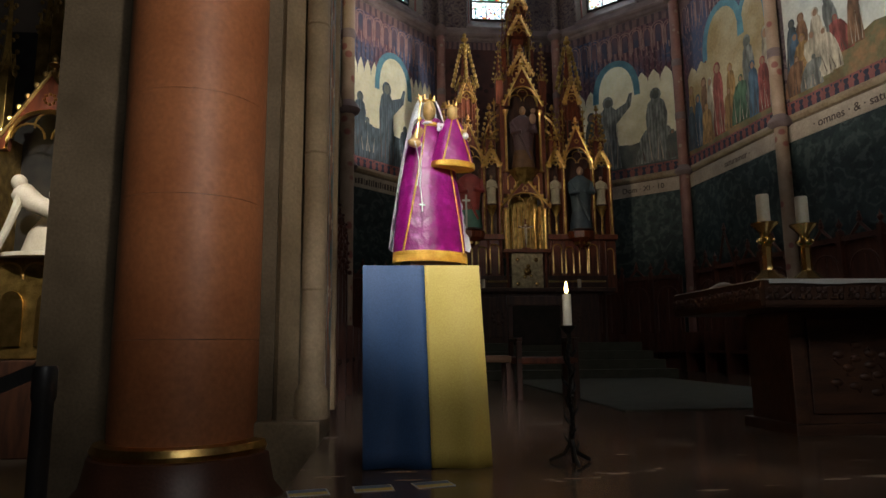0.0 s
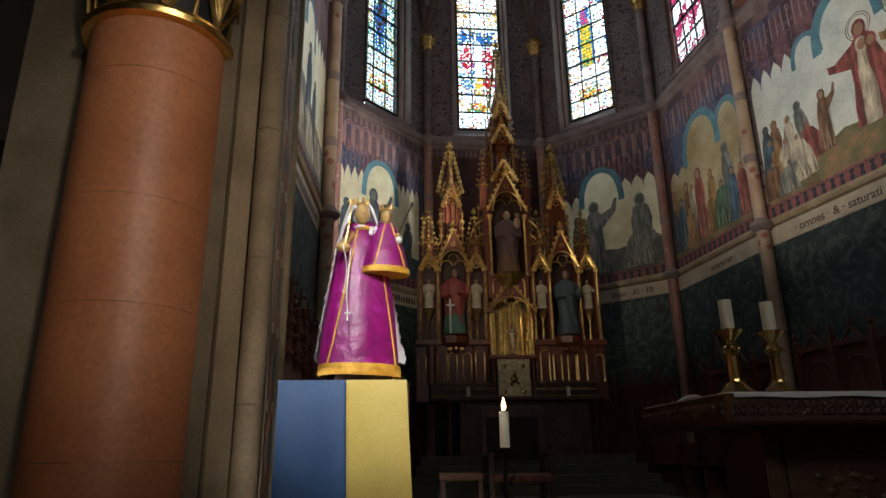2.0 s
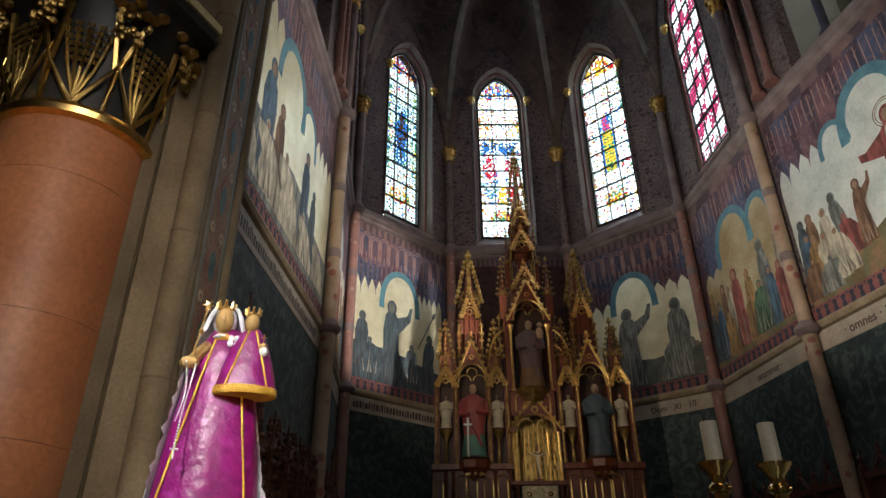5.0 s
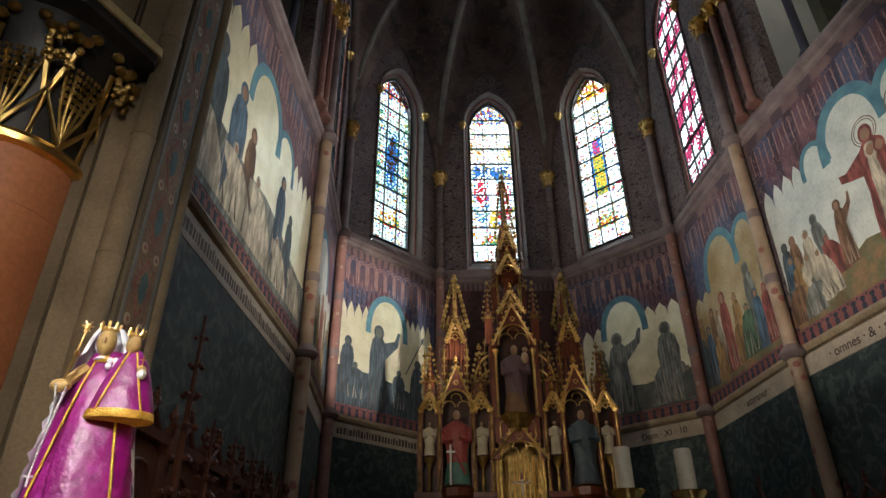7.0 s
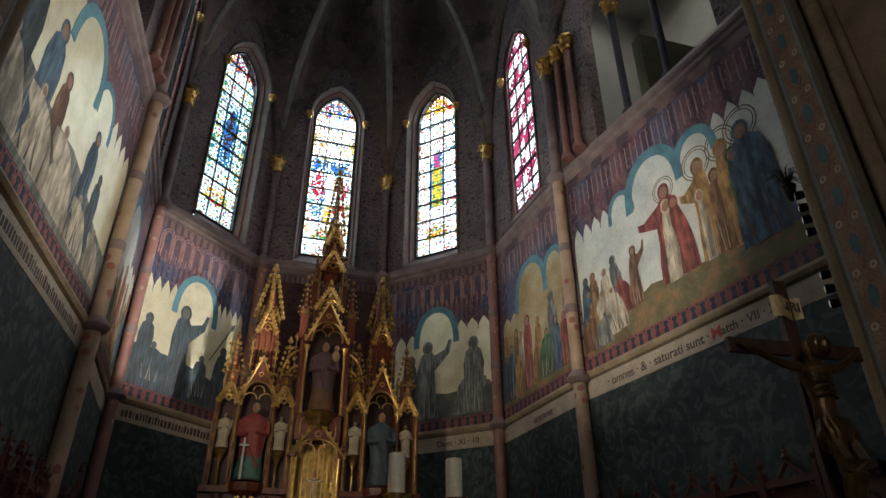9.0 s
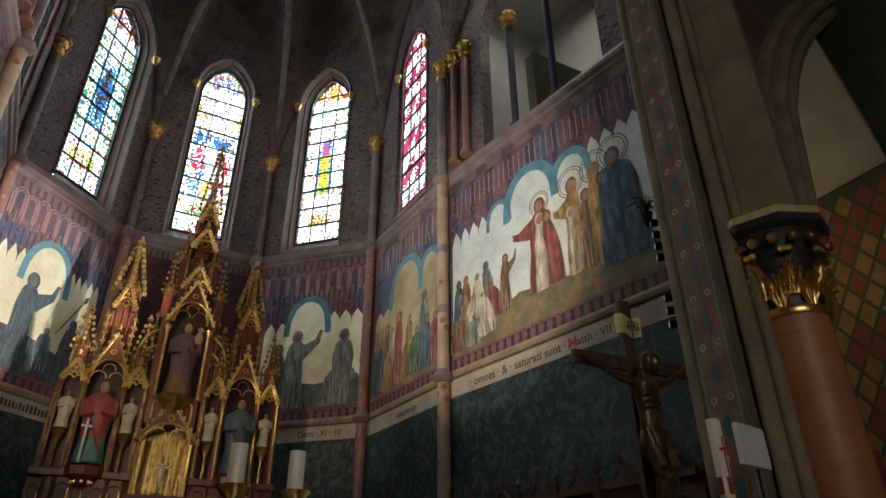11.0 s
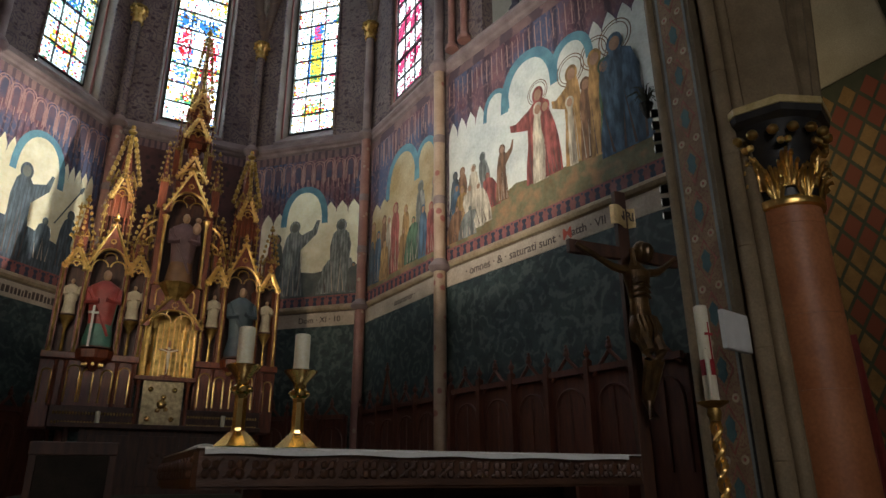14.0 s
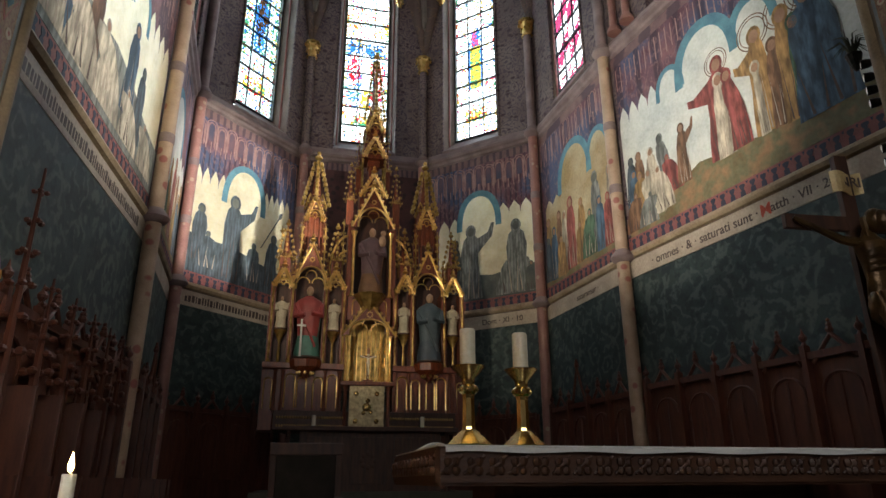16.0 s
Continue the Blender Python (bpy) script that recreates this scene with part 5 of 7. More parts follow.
def madonna(at):
    """Crowned statue in a flared silk robe with a smaller crowned form on its arm, one mesh."""
    bm = B()
    groups = []

    def mark(i):
        groups.append((len(bm.faces), i))

    def cone(cx, cy, z0, z1, w0, w1, sq, flutes, amp, n=40, steps=14):
        rings = []
        for j in range(steps + 1):
            t = j / steps
            w = w0 + (w1 - w0) * t ** 1.4
            if t > 0.86:
                w *= 1 - 2.6 * (t - 0.86)
            rings.append([bm.verts.new((cx + (w + amp * (1 - t) * math.sin(flutes * a)) * math.cos(a), cy + sq * (w + amp * (1 - t) * math.sin(flutes * a + 1)) * math.sin(a), z0 + (z1 - z0) * t)) for a in [2 * math.pi * i / n for i in range(n)]])
        for a, b in zip(rings, rings[1:]):
            for i in range(n):
                bm.faces.new((a[i], a[(i + 1) % n], b[(i + 1) % n], b[i]))
        bm.faces.new(rings[0][::-1]), bm.faces.new(rings[-1])

    def crown(cx, cy, z, r, h):
        lathe(bm, [(r, z), (r * 1.08, z + 0.25 * h), (r * 1.1, z + 0.4 * h)], (cx, cy, 0), 14)
        for k in range(8):
            a = 2 * math.pi * k / 8
            tube(bm, [(cx + r * 1.05 * math.cos(a), cy + r * 1.05 * math.sin(a), z + 0.3 * h), (cx + r * 1.2 * math.cos(a), cy + r * 1.2 * math.sin(a), z + h)], r * 0.27, 5, r * 0.16)
            ball(bm, (cx + r * 1.2 * math.cos(a), cy + r * 1.2 * math.sin(a), z + h), r * 0.2, seg=5)

    mark(0)
    box(bm, -0.15, 0.15, -0.07, 0.14, 0, 0.09)                             # dark plinth
    ball(bm, (0.097, -0.068, 0.868), 0.038, 0.9, 0.9, 1.1, 10)                # dark hair
    mark(1)
    cone(0.0, 0.02, 0.085, 0.845, 0.212, 0.105, 0.62, 7, 0.006)               # robe
    cone(0.105, -0.075, 0.56, 0.835, 0.128, 0.045, 0.6, 5, 0.004, 28, 9)    # small robe
    mark(2)
    lathe(bm, [(0.212, 0.05), (0.219, 0.06), (0.216, 0.092), (0.2115, 0.094)], (0, 0.02, 0), 40, 0.64)
    lathe(bm, [(0.128, 0.547), (0.134, 0.553), (0.131, 0.58), (0.126, 0.581)], (0.105, -0.075, 0), 28, 0.62)
    for x0, x1 in ((-0.188, -0.045), (0.165, 0.055)):
        line = []
        for q in range(13):
            t = q / 12
            w = 0.218 + (0.109 - 0.212) * t ** 1.4
            w *= 1 - 1.6 * max(0, t - 0.86)
            x = x0 + (x1 - x0) * t
            line.append((x, 0.02 - 0.63 * math.sqrt(max(0.0001, w * w - x * x)) - 0.005, 0.09 + 0.71 * t))
        tube(bm, line, 0.0055, 6)
    for x0, x1 in ((-0.085, -0.015), (0.085, 0.015)):
        line = []
        for q in range(9):
            t = q / 8
            w = 0.131 + (0.045 - 0.128) * t ** 1.4
            x = x0 + (x1 - x0) * t
            line.append((0.105 + x, -0.075 - 0.61 * math.sqrt(max(0.0001, w * w - x * x)) - 0.003, 0.575 + 0.245 * t))
        tube(bm, line, 0.005, 6)
    lathe(bm, [(0.05, 0.79), (0.056, 0.8), (0.05, 0.812)], (-0.005, 0.0, 0), 16)
    for k in range(150):                                                     # hanging fringe of the hem
        a = 2 * math.pi * k / 150
        tube(bm, [(0.214 * math.cos(a), 0.02 + 0.137 * math.sin(a), 0.07), (0.217 * math.cos(a + 0.02), 0.02 + 0.139 * math.sin(a + 0.02), 0.036)], 0.006, 4, 0.0045)
    mark(3)
    ball(bm, (-0.022, -0.03, 0.878), 0.049, 0.82, 0.92, 1.18, 14)
    ball(bm, (-0.022, -0.077, 0.872), 0.01, 0.7, 0.9, 1.5, 7)                # worn ridge in the middle           # plain tops
    lathe(bm, [(0.03, 0.79), (0.026, 0.84)], (-0.02, -0.01, 0), 10)
    ball(bm, (0.097, -0.088, 0.858), 0.037, 0.86, 0.92, 1.15, 12)
    ball(bm, (-0.135, -0.1, 0.665), 0.035, 1.2, 0.9, 0.75, 8)              # hands
    ball(bm, (0.155, -0.12, 0.745), 0.02, seg=7)
    tube(bm, [(-0.075, -0.02, 0.76), (-0.12, -0.06, 0.7), (-0.13, -0.1, 0.665)], 0.028, 8, 0.02)
    mark(4)
    crown(-0.025, -0.02, 0.922, 0.034, 0.036)
    crown(0.097, -0.076, 0.888, 0.028, 0.034)
    tube(bm, [(-0.135, -0.11, 0.64), (-0.115, -0.11, 0.76), (-0.098, -0.1, 0.9)], 0.005, 6)    # sceptre
    for k in range(6):
        a = math.pi * k / 3
        tube(bm, [(-0.096, -0.1, 0.915), (-0.096 + 0.026 * math.cos(a), -0.1, 0.915 + 0.026 * math.sin(a))], 0.007, 5, 0.002)
    ball(bm, (-0.108, -0.11, 0.795), 0.013, seg=6)
    tube(bm, [(0.155, -0.13, 0.75), (0.155, -0.13, 0.80)], 0.003, 5)
    tube(bm, [(0.143, -0.13, 0.785), (0.167, -0.13, 0.785)], 0.003, 5)
    mark(5)
    ball(bm, (-0.022, 0.0, 0.888), 0.06, 0.9, 0.85, 1.15, 14)                # veil cap, white orb and collars
    ball(bm, (0.16, -0.13, 0.725), 0.02, seg=7)
    lathe(bm, [(0.034, 0.795), (0.045, 0.803), (0.034, 0.815)], (-0.02, -0.012, 0), 14)
    lathe(bm, [(0.022, 0.832), (0.03, 0.838), (0.022, 0.846)], (0.095, -0.075, 0), 12)
    for dx, dz in ((-0.012, 0), (0.012, 0), (-0.014, -0.022), (0.013, -0.024)):   # ribbon at the collar
        ball(bm, (0.03 + dx, -0.085, 0.785 + dz), 0.014, 1, 0.6, 1.1, 6)
    # rosary: two strands and a drop with a cross
    for k in range(26):
        t = k / 25
        ball(bm, (-0.145 + 0.018 * math.sin(math.pi * t), -0.135 - 0.03 * t, 0.66 - 0.24 * t), 0.0045, seg=5)
        ball(bm, (-0.105 - 0.022 * t, -0.135 - 0.03 * t, 0.65 - 0.23 * t), 0.0045, seg=5)
    for k in range(8):
        ball(bm, (-0.127, -0.166 - 0.004 * k, 0.415 - 0.012 * k), 0.005, seg=5)
    tube(bm, [(-0.127, -0.2, 0.325), (-0.127, -0.2, 0.275)], 0.004, 5)
    tube(bm, [(-0.142, -0.2, 0.31), (-0.112, -0.2, 0.31)], 0.004, 5)
    # veil: a lace sheet over the head, falling behind both shoulders
    n = 46
    rows = []
    rnd = random.Random(8)
    for j in range(30):
        t = j / 29
        w = 0.055 + 0.18 * t ** 0.7
        z = 0.945 - 0.83 * t
        row = []
        for i in range(n + 1):
            k = 0.26 * (1 - t) ** 2 + 0.04
            a = math.pi * (-k + (1 + 2 * k) * i / n)
            ww = w * (1 + 0.03 * math.sin(9 * a + 2 * t))
            edge = (0.022 * rnd.random() if i in (0, n) else 0.008 * rnd.random() if i in (1, n - 1) else 0) * (t > 0.15)
            row.append(bm.verts.new((-0.02 + 0.02 * t + (ww + edge) * math.cos(a), 0.0 + 0.04 * t + 0.62 * ww * math.sin(a), z + 0.01 * math.sin(7 * a) * t)))
        rows.append(row)
    for a, b in zip(rows, rows[1:]):
        for i in range(n):
            bm.faces.new((a[i], a[i + 1], b[i + 1], b[i]))
    top = [rows[0][i] for i in range(n + 1)]
    bm.faces.new(top)
    groups.append((len(bm.faces), None))
    bm.faces.ensure_lookup_table()
    for (a, i), (b, _) in zip(groups, groups[1:]):
        for f in bm.faces[a:b]:
            f.material_index = i
    ob = part("statue", bm, [WOOD, ROBE, TRIMGOLD, SKIN, GOLD, LACE], smooth=True)
    ob.location, ob.scale, ob.rotation_euler = at, (1.0, 1.0, 1.05), (0, 0, radians(17))
    return tagged(ob, "crowned statue in a magenta silk robe with white veil", "statue")


madonna((0.375, 3.23, 1.024))

# ---- candle on an iron stand ----
FLAME = bpy.data.materials.new("flame")
FLAME.use_nodes = True
FLAME.node_tree.nodes["Principled BSDF"].inputs["Emission Color"].default_value = (1, 0.55, 0.16, 1)
FLAME.node_tree.nodes["Principled BSDF"].inputs["Emission Strength"].default_value = 22
st = thing("candle_stand", (1.07, 2.98, -0.04), "black wrought iron candle stand with leaves", "candle stand")
for k in range(3):
    a = 0.5 + 2 * math.pi * k / 3
    bm = B()
    tube(bm, [(0, 0, 0.16), (0.04 * math.cos(a), 0.04 * math.sin(a), 0.09), (0.12 * math.cos(a), 0.12 * math.sin(a), 0.052)], 0.011, 6)
    part("leg", bm, IRON, st, smooth=True)
bm = B()
tube(bm, [(0.006 * math.sin(z * 30), 0.006 * math.cos(z * 30), z) for z in [0.05 + 0.03 * i for i in range(23)]], 0.011, 7)
part("stem", bm, IRON, st, smooth=True)
for k in range(14):
    bm = B()
    z, a = 0.1 + 0.037 * k, 2.4 * k
    tube(bm, [(0.01 * math.cos(a), 0.01 * math.sin(a), z), (0.035 * math.cos(a), 0.035 * math.sin(a), z + 0.03), (0.04 * math.cos(a + 0.3), 0.04 * math.sin(a + 0.3), z + 0.055)], 0.011, 5, 0.003)
    part("iron_leaf", bm, IRON, st)
bm = B()
lathe(bm, [(0.012, 0.7), (0.03, 0.72), (0.042, 0.735), (0.044, 0.742)], n=16)
part("drip_pan", bm, IRON, st, smooth=True)


def candle(x, y, z, r, h, lit, label, group=""):
    c = thing("candle", (x, y, z), label, "candle", group)
    bm = B()
    lathe(bm, [(r, 0), (r, h - 0.006), (r * 0.93, h), (r * 0.5, h - 0.005), (r * 0.1, h - 0.008)], n=20)
    part("wax", bm, WAX, c, smooth=True)
    bm = B()
    tube(bm, [(0, 0, h - 0.01), (0.001, 0, h + 0.012)], 0.0015, 5)
    wick = part("wick", bm, BLACK, c)
    if lit:
        bm = B()
        lathe(bm, [(0.001, h + 0.004), (0.008, h + 0.012), (0.011, h + 0.024), (0.007, h + 0.044), (0.0008, h + 0.068)], n=10)
        part("flame", bm, FLAME, c, "small burning flame", smooth=True)
    return c


candle(1.07, 2.98, 0.702, 0.0235, 0.165, True, "burning ivory candle on an iron stand")

# prayer cards on the floor
for x, y, r in ((-0.2, 2.47, 12), (0.07, 2.52, 8), (0.33, 2.57, 14)):
    c = thing("prayer_card", pose(x, y, 0.001, 0, 0, r), "small blue and yellow printed card on the floor", "card", "cards on the floor")
    bm = B()
    box(bm, -0.085, 0.085, -0.06, 0.06, 0, 0.002)
    part("sheet", bm, LINEN, c)
    bm = B()
    box(bm, -0.078, 0.078, 0.0, 0.053, 0.002, 0.0026)
    part("blue_half", bm, BLUECLOTH, c)
    bm = B()
    box(bm, -0.078, 0.078, -0.053, -0.001, 0.002, 0.0026)
    part("yellow_half", bm, YELLOWCLOTH, c)

# ---- the people's altar ----
CARVED = shade("carved_altar_oak", (0.045, 0.018, 0.009), (0.09, 0.038, 0.019), 3, 0.5, bump=0.3, fine=30, stretch=(1, 5, 5))
al = thing("altar_table", (0, 0, -0.03), "carved dark oak altar table with a thick slab", "altar")
PLAN = [(2.45, 3.45), (4.98, 3.45), (5.0, 3.47), (5.0, 4.73), (4.98, 4.75), (2.45, 4.75), (2.43, 4.73), (2.43, 3.47)]
bm = B()
lo, hi = [bm.verts.new((x, y, 0.85)) for x, y in PLAN], [bm.verts.new((x, y, 1.02)) for x, y in PLAN]
bm.faces.new(lo), bm.faces.new(hi)
for i in range(8):
    bm.faces.new((lo[i], lo[(i + 1) % 8], hi[(i + 1) % 8], hi[i]))
bmesh.ops.bevel(bm, geom=[e for e in bm.edges if abs(e.verts[0].co.z - e.verts[1].co.z) < 0.01], offset=0.012, segments=2, affect="EDGES")
top = part("table_slab", bm, CARVED, al, "thick oak slab with carved edge")
# carved leaves along the slab's edges
rnd = random.Random(3)
for (xa, ya), (xb, yb) in ((PLAN[0], PLAN[1]), (PLAN[6], PLAN[7])):
    ln = math.hypot(xb - xa, yb - ya)
    n = int(ln / 0.105)
    nx, ny = (yb - ya) / ln, -(xb - xa) / ln
    for i in range(n):
        bm = B()
        cx, cy = xa + (xb - xa) * (i + 0.5) / n, ya + (yb - ya) * (i + 0.5) / n
        for k in range(4):
            a = math.pi / 2 * k + 0.78
            ux, uy = (xb - xa) / ln, (yb - ya) / ln
            p = (cx + 0.028 * math.cos(a) * ux + 0.002 * nx, cy + 0.028 * math.cos(a) * uy + 0.002 * ny, 0.935 + 0.028 * math.sin(a))
            ball(bm, p, 0.018 + 0.007 * rnd.random(), 1, 1, 1, 6)
        tube(bm, [(cx - 0.05 * ux, cy - 0.05 * uy, 0.9), (cx + 0.006 * nx, cy + 0.006 * ny, 0.94), (cx + 0.05 * ux, cy + 0.05 * uy, 0.98)], 0.009, 6)
        part("carved_leaf", bm, CARVED, top, smooth=True)
bm = B()
box(bm, 2.8, 4.85, 3.8, 4.45, 0.0, 0.1, 0.01), box(bm, 2.85, 4.8, 3.86, 4.4, 0.1, 0.85)
part("body", bm, CARVED, al)
for x in (2.86, 3.82, 4.72):
    bm = B()
    box(bm, x - 0.05, x + 0.05, 3.81, 3.87, 0.1, 0.85, 0.01)
    part("post", bm, CARVED, al)
for x in (3.34, 4.27):
    bm = B()
    box(bm, x - 0.38, x + 0.38, 3.845, 3.858, 0.16, 0.8, 0.01)
    panel = part("carved_panel", bm, CARVED, al, "panel carved with foliage")
    for k in range(14):
        bm = B()
        a, r = k * 2.4, 0.05 + 0.015 * k
        px, pz = x + r * math.cos(a), 0.48 + r * math.sin(a)
        ball(bm, (px, 3.845, pz), 0.045, 1, 0.3, 0.6, 8)
        tube(bm, [(px, 3.842, pz), (px + 0.05 * math.cos(a + 1), 3.838, pz + 0.05 * math.sin(a + 1)), (px + 0.05 * math.cos(a + 2), 3.843, pz + 0.07 * math.sin(a + 2))], 0.008, 6, 0.004)
        part("carved_leaf", bm, CARVED, panel, smooth=True)
bm = B()
box(bm, 2.44, 4.98, 3.44, 4.72, 1.021, 1.026)
rows = []
for j, (dz, dy) in enumerate(((1.024, 3.442), (1.015, 3.432), (0.995, 3.43))):
    rows.append([bm.verts.new((2.47 + 2.4 * i / 40, dy + 0.004 * math.sin(i * 0.9), dz + (0.004 * math.sin(i * 0.7) if j == 2 else 0))) for i in range(41)])
for a, b in zip(rows, rows[1:]):
    for i in range(40):
        bm.faces.new((a[i], a[i + 1], b[i + 1], b[i]))
tagged(part("altar_cloth", bm, LINEN), "white linen cloth lying on the altar table", "cloth").location.z = -0.03
bm = B()
box(bm, 2.5, 3.55, 3.5, 4.1, 1.0265, 1.03)
tagged(part("table_runner", bm, shade("green_felt", (0.03, 0.11, 0.05), (0.05, 0.15, 0.07), 6, 0.9)), "green felt runner on the altar cloth", "cloth").location.z = -0.03
bm = B()
rows = [[bm.verts.new((2.47 + 0.24 * i / 8 + 0.02 * j, 4.2 + 0.2 * j / 3, 1.03 + 0.045 * math.sin(math.pi * i / 8) * (1 - 0.2 * j) + 0.004)) for i in range(9)] for j in range(4)]
for a, b in zip(rows, rows[1:]):
    for i in range(8):
        bm.faces.new((a[i], a[i + 1], b[i + 1], b[i]))
nap = tagged(part("open_booklet", bm, LINEN), "white open booklet lying on the altar", "booklet")
nap.location.z = -0.03
nap.modifiers.new("thickness", "SOLIDIFY").thickness = 0.006


def candlestick(x, y, turn):
    c = thing("candlestick", pose(x, y, 1.0, 0, 0, turn), "polished brass candlestick with flared octagonal foot", "candlestick", "altar candlesticks")
    for name, prof, n in (("foot", [(0.115, 0), (0.118, 0.012), (0.05, 0.075), (0.038, 0.085)], 8), ("stem", [(0.038, 0.085), (0.034, 0.1), (0.032, 0.24), (0.036, 0.26)], 8),
                          ("knop", [(0.036, 0.26), (0.05, 0.272), (0.05, 0.298), (0.036, 0.31)], 16), ("cup", [(0.034, 0.31), (0.036, 0.34), (0.085, 0.395), (0.088, 0.405), (0.045, 0.4)], 16)):
        bm = B()
        lathe(bm, prof, n=n)
        part(name, bm, BRASS, c, smooth=name in ("knop", "cup"))
    for k in range(6):
        bm = B()
        ball(bm, (0.05 * math.cos(k * math.pi / 3), 0.05 * math.sin(k * math.pi / 3), 0.285), 0.011, seg=8)
        part("brass_stud", bm, BRASS, c, smooth=True)


for x, y in ((2.661, 3.745), (2.966, 3.79)):
    candlestick(x, y, 10)
    candle(x, y, 1.405, 0.041, 0.195, False, "thick ivory candle on a brass candlestick", "altar candles")

# ---- high altar ----
HX, HY = 3.22, 13.95
for k in range(4):
    bm = B()
    box(bm, HX - 2.4 + 0.1 * k, HX + 2.3 - 0.1 * k, 11.6 + 0.32 * k, 17.0, 0.17 * k, 0.17 * (k + 1) - 0.001, 0.01)
    structure(part("altar_step", bm, CARPET), "carpeted step up to the high altar", "step")
ha = thing("high_altar_table", (HX, HY - 1.05, 0.68), "dark wooden altar table below the reredos", "altar")
bm = B()
box(bm, -1.62, 1.62, -0.05, 1.0, 1.04, 1.12, 0.015)
part("table_slab", bm, WOOD, ha)
bm = B()
box(bm, -1.3, 1.3, 0.1, 1.0, 0, 1.04)
part("body", bm, WOOD, ha)
for x in (-0.85, -0.05, 0.75):
    bm = B()
    box(bm, x - 0.32, x + 0.32, 0.07, 0.1, 0.12, 0.94, 0.01)
    p = part("panel", bm, WOOD, ha)
    bm = B()
    for k in range(8):
        ball(bm, (x + 0.12 * math.cos(k * math.pi / 4), 0.07, 0.53 + 0.12 * math.sin(k * math.pi / 4)), 0.05, 1, 0.4, 1, 6)
    part("rosette", bm, WOOD, p, "carved rosette", smooth=True)
for x in (-1.5, 1.42):
    bm = B()
    lathe(bm, [(0.05, 0), (0.035, 0.05), (0.03, 0.9), (0.05, 1.04)], (x, 0.1, 0), 10)
    part("leg", bm, WOOD, ha, smooth=True)

rr = thing("reredos", (HX, HY, 1.8), "tall carved gothic reredos with gilded gables and spires", "reredos")


def rbox(name, x0, x1, y0, y1, z0, z1, mat, parent=rr, bevel=0.012, label=""):
    bm = B()
    box(bm, x0, x1, y0, y1, z0 - 1.58, z1 - 1.58, bevel)
    return part(name, bm, mat, parent, label)


RW = Wall(0, 0, 1, 0, 0, -1)


def panel_arch(x, z0, z1, w, d=0.0, mat=None, parent=rr):
    """A gilded pointed outline on a panel."""
    bm = B()
    o = [(x - w, z0 - 1.58)] + arc(x - w, x + w, z1 - 1.58 - w * 1.2, w * 1.2, 5) + [(x + w, z0 - 1.58)]
    tube(bm, [RW.at(u, z, d) for u, z in o], 0.016, 6)
    part("gilded_outline", bm, mat or GOLD, parent, "gilded pointed outline", smooth=True)


def pinnacle(x, y, z0, h, w, parent=rr, mat=None, crockets=6):
    """A square shaft with a gablet, a crocketed spirelet and a finial."""
    bm = B()
    b = z0 - 1.58
    box(bm, x - w / 2, x + w / 2, y - w / 2, y + w / 2, b, b + 0.42 * h, 0.006)
    lathe(bm, [(w * 0.55, b + 0.42 * h), (w * 0.3, b + 0.55 * h), (w * 0.05, b + h)], (x, y, 0), 4, twist=0)
    p = part("pinnacle", bm, mat or REDWOOD, parent)
    bm = B()
    for k in range(4):
        a = math.pi / 2 * k
        for j in range(crockets):
            t = j / crockets
            rr_ = w * 0.72 * (1 - t) + w * 0.15
            ball(bm, (x + rr_ * math.cos(a), y + rr_ * math.sin(a), b + h * (0.43 + 0.55 * t)), w * 0.17, 1, 1, 1.2, 5)
        a += math.pi / 4
        tube(bm, [(x + w * 0.6 * math.cos(a) - w * 0.4 * math.sin(a), y + w * 0.6 * math.sin(a) + w * 0.4 * math.cos(a), b + 0.38 * h), (x + w * 0.55 * math.cos(a), y + w * 0.55 * math.sin(a), b + 0.52 * h), (x + w * 0.6 * math.cos(a) + w * 0.4 * math.sin(a), y + w * 0.6 * math.sin(a) - w * 0.4 * math.cos(a), b + 0.38 * h)], w * 0.07, 5)
    ball(bm, (x, y, b + h), w * 0.28, 1, 1, 0.7, 7), ball(bm, (x, y, b + h + w * 0.3), w * 0.16, 1, 1, 1.3, 6)
    box(bm, x - w * 0.58, x + w * 0.58, y - w * 0.58, y + w * 0.58, b + 0.40 * h, b + 0.425 * h)
    tagged(part("crocket_gilding", bm, DARKGOLD, p, "gilded crockets and finial", smooth=True), kind="stuff")
    return p


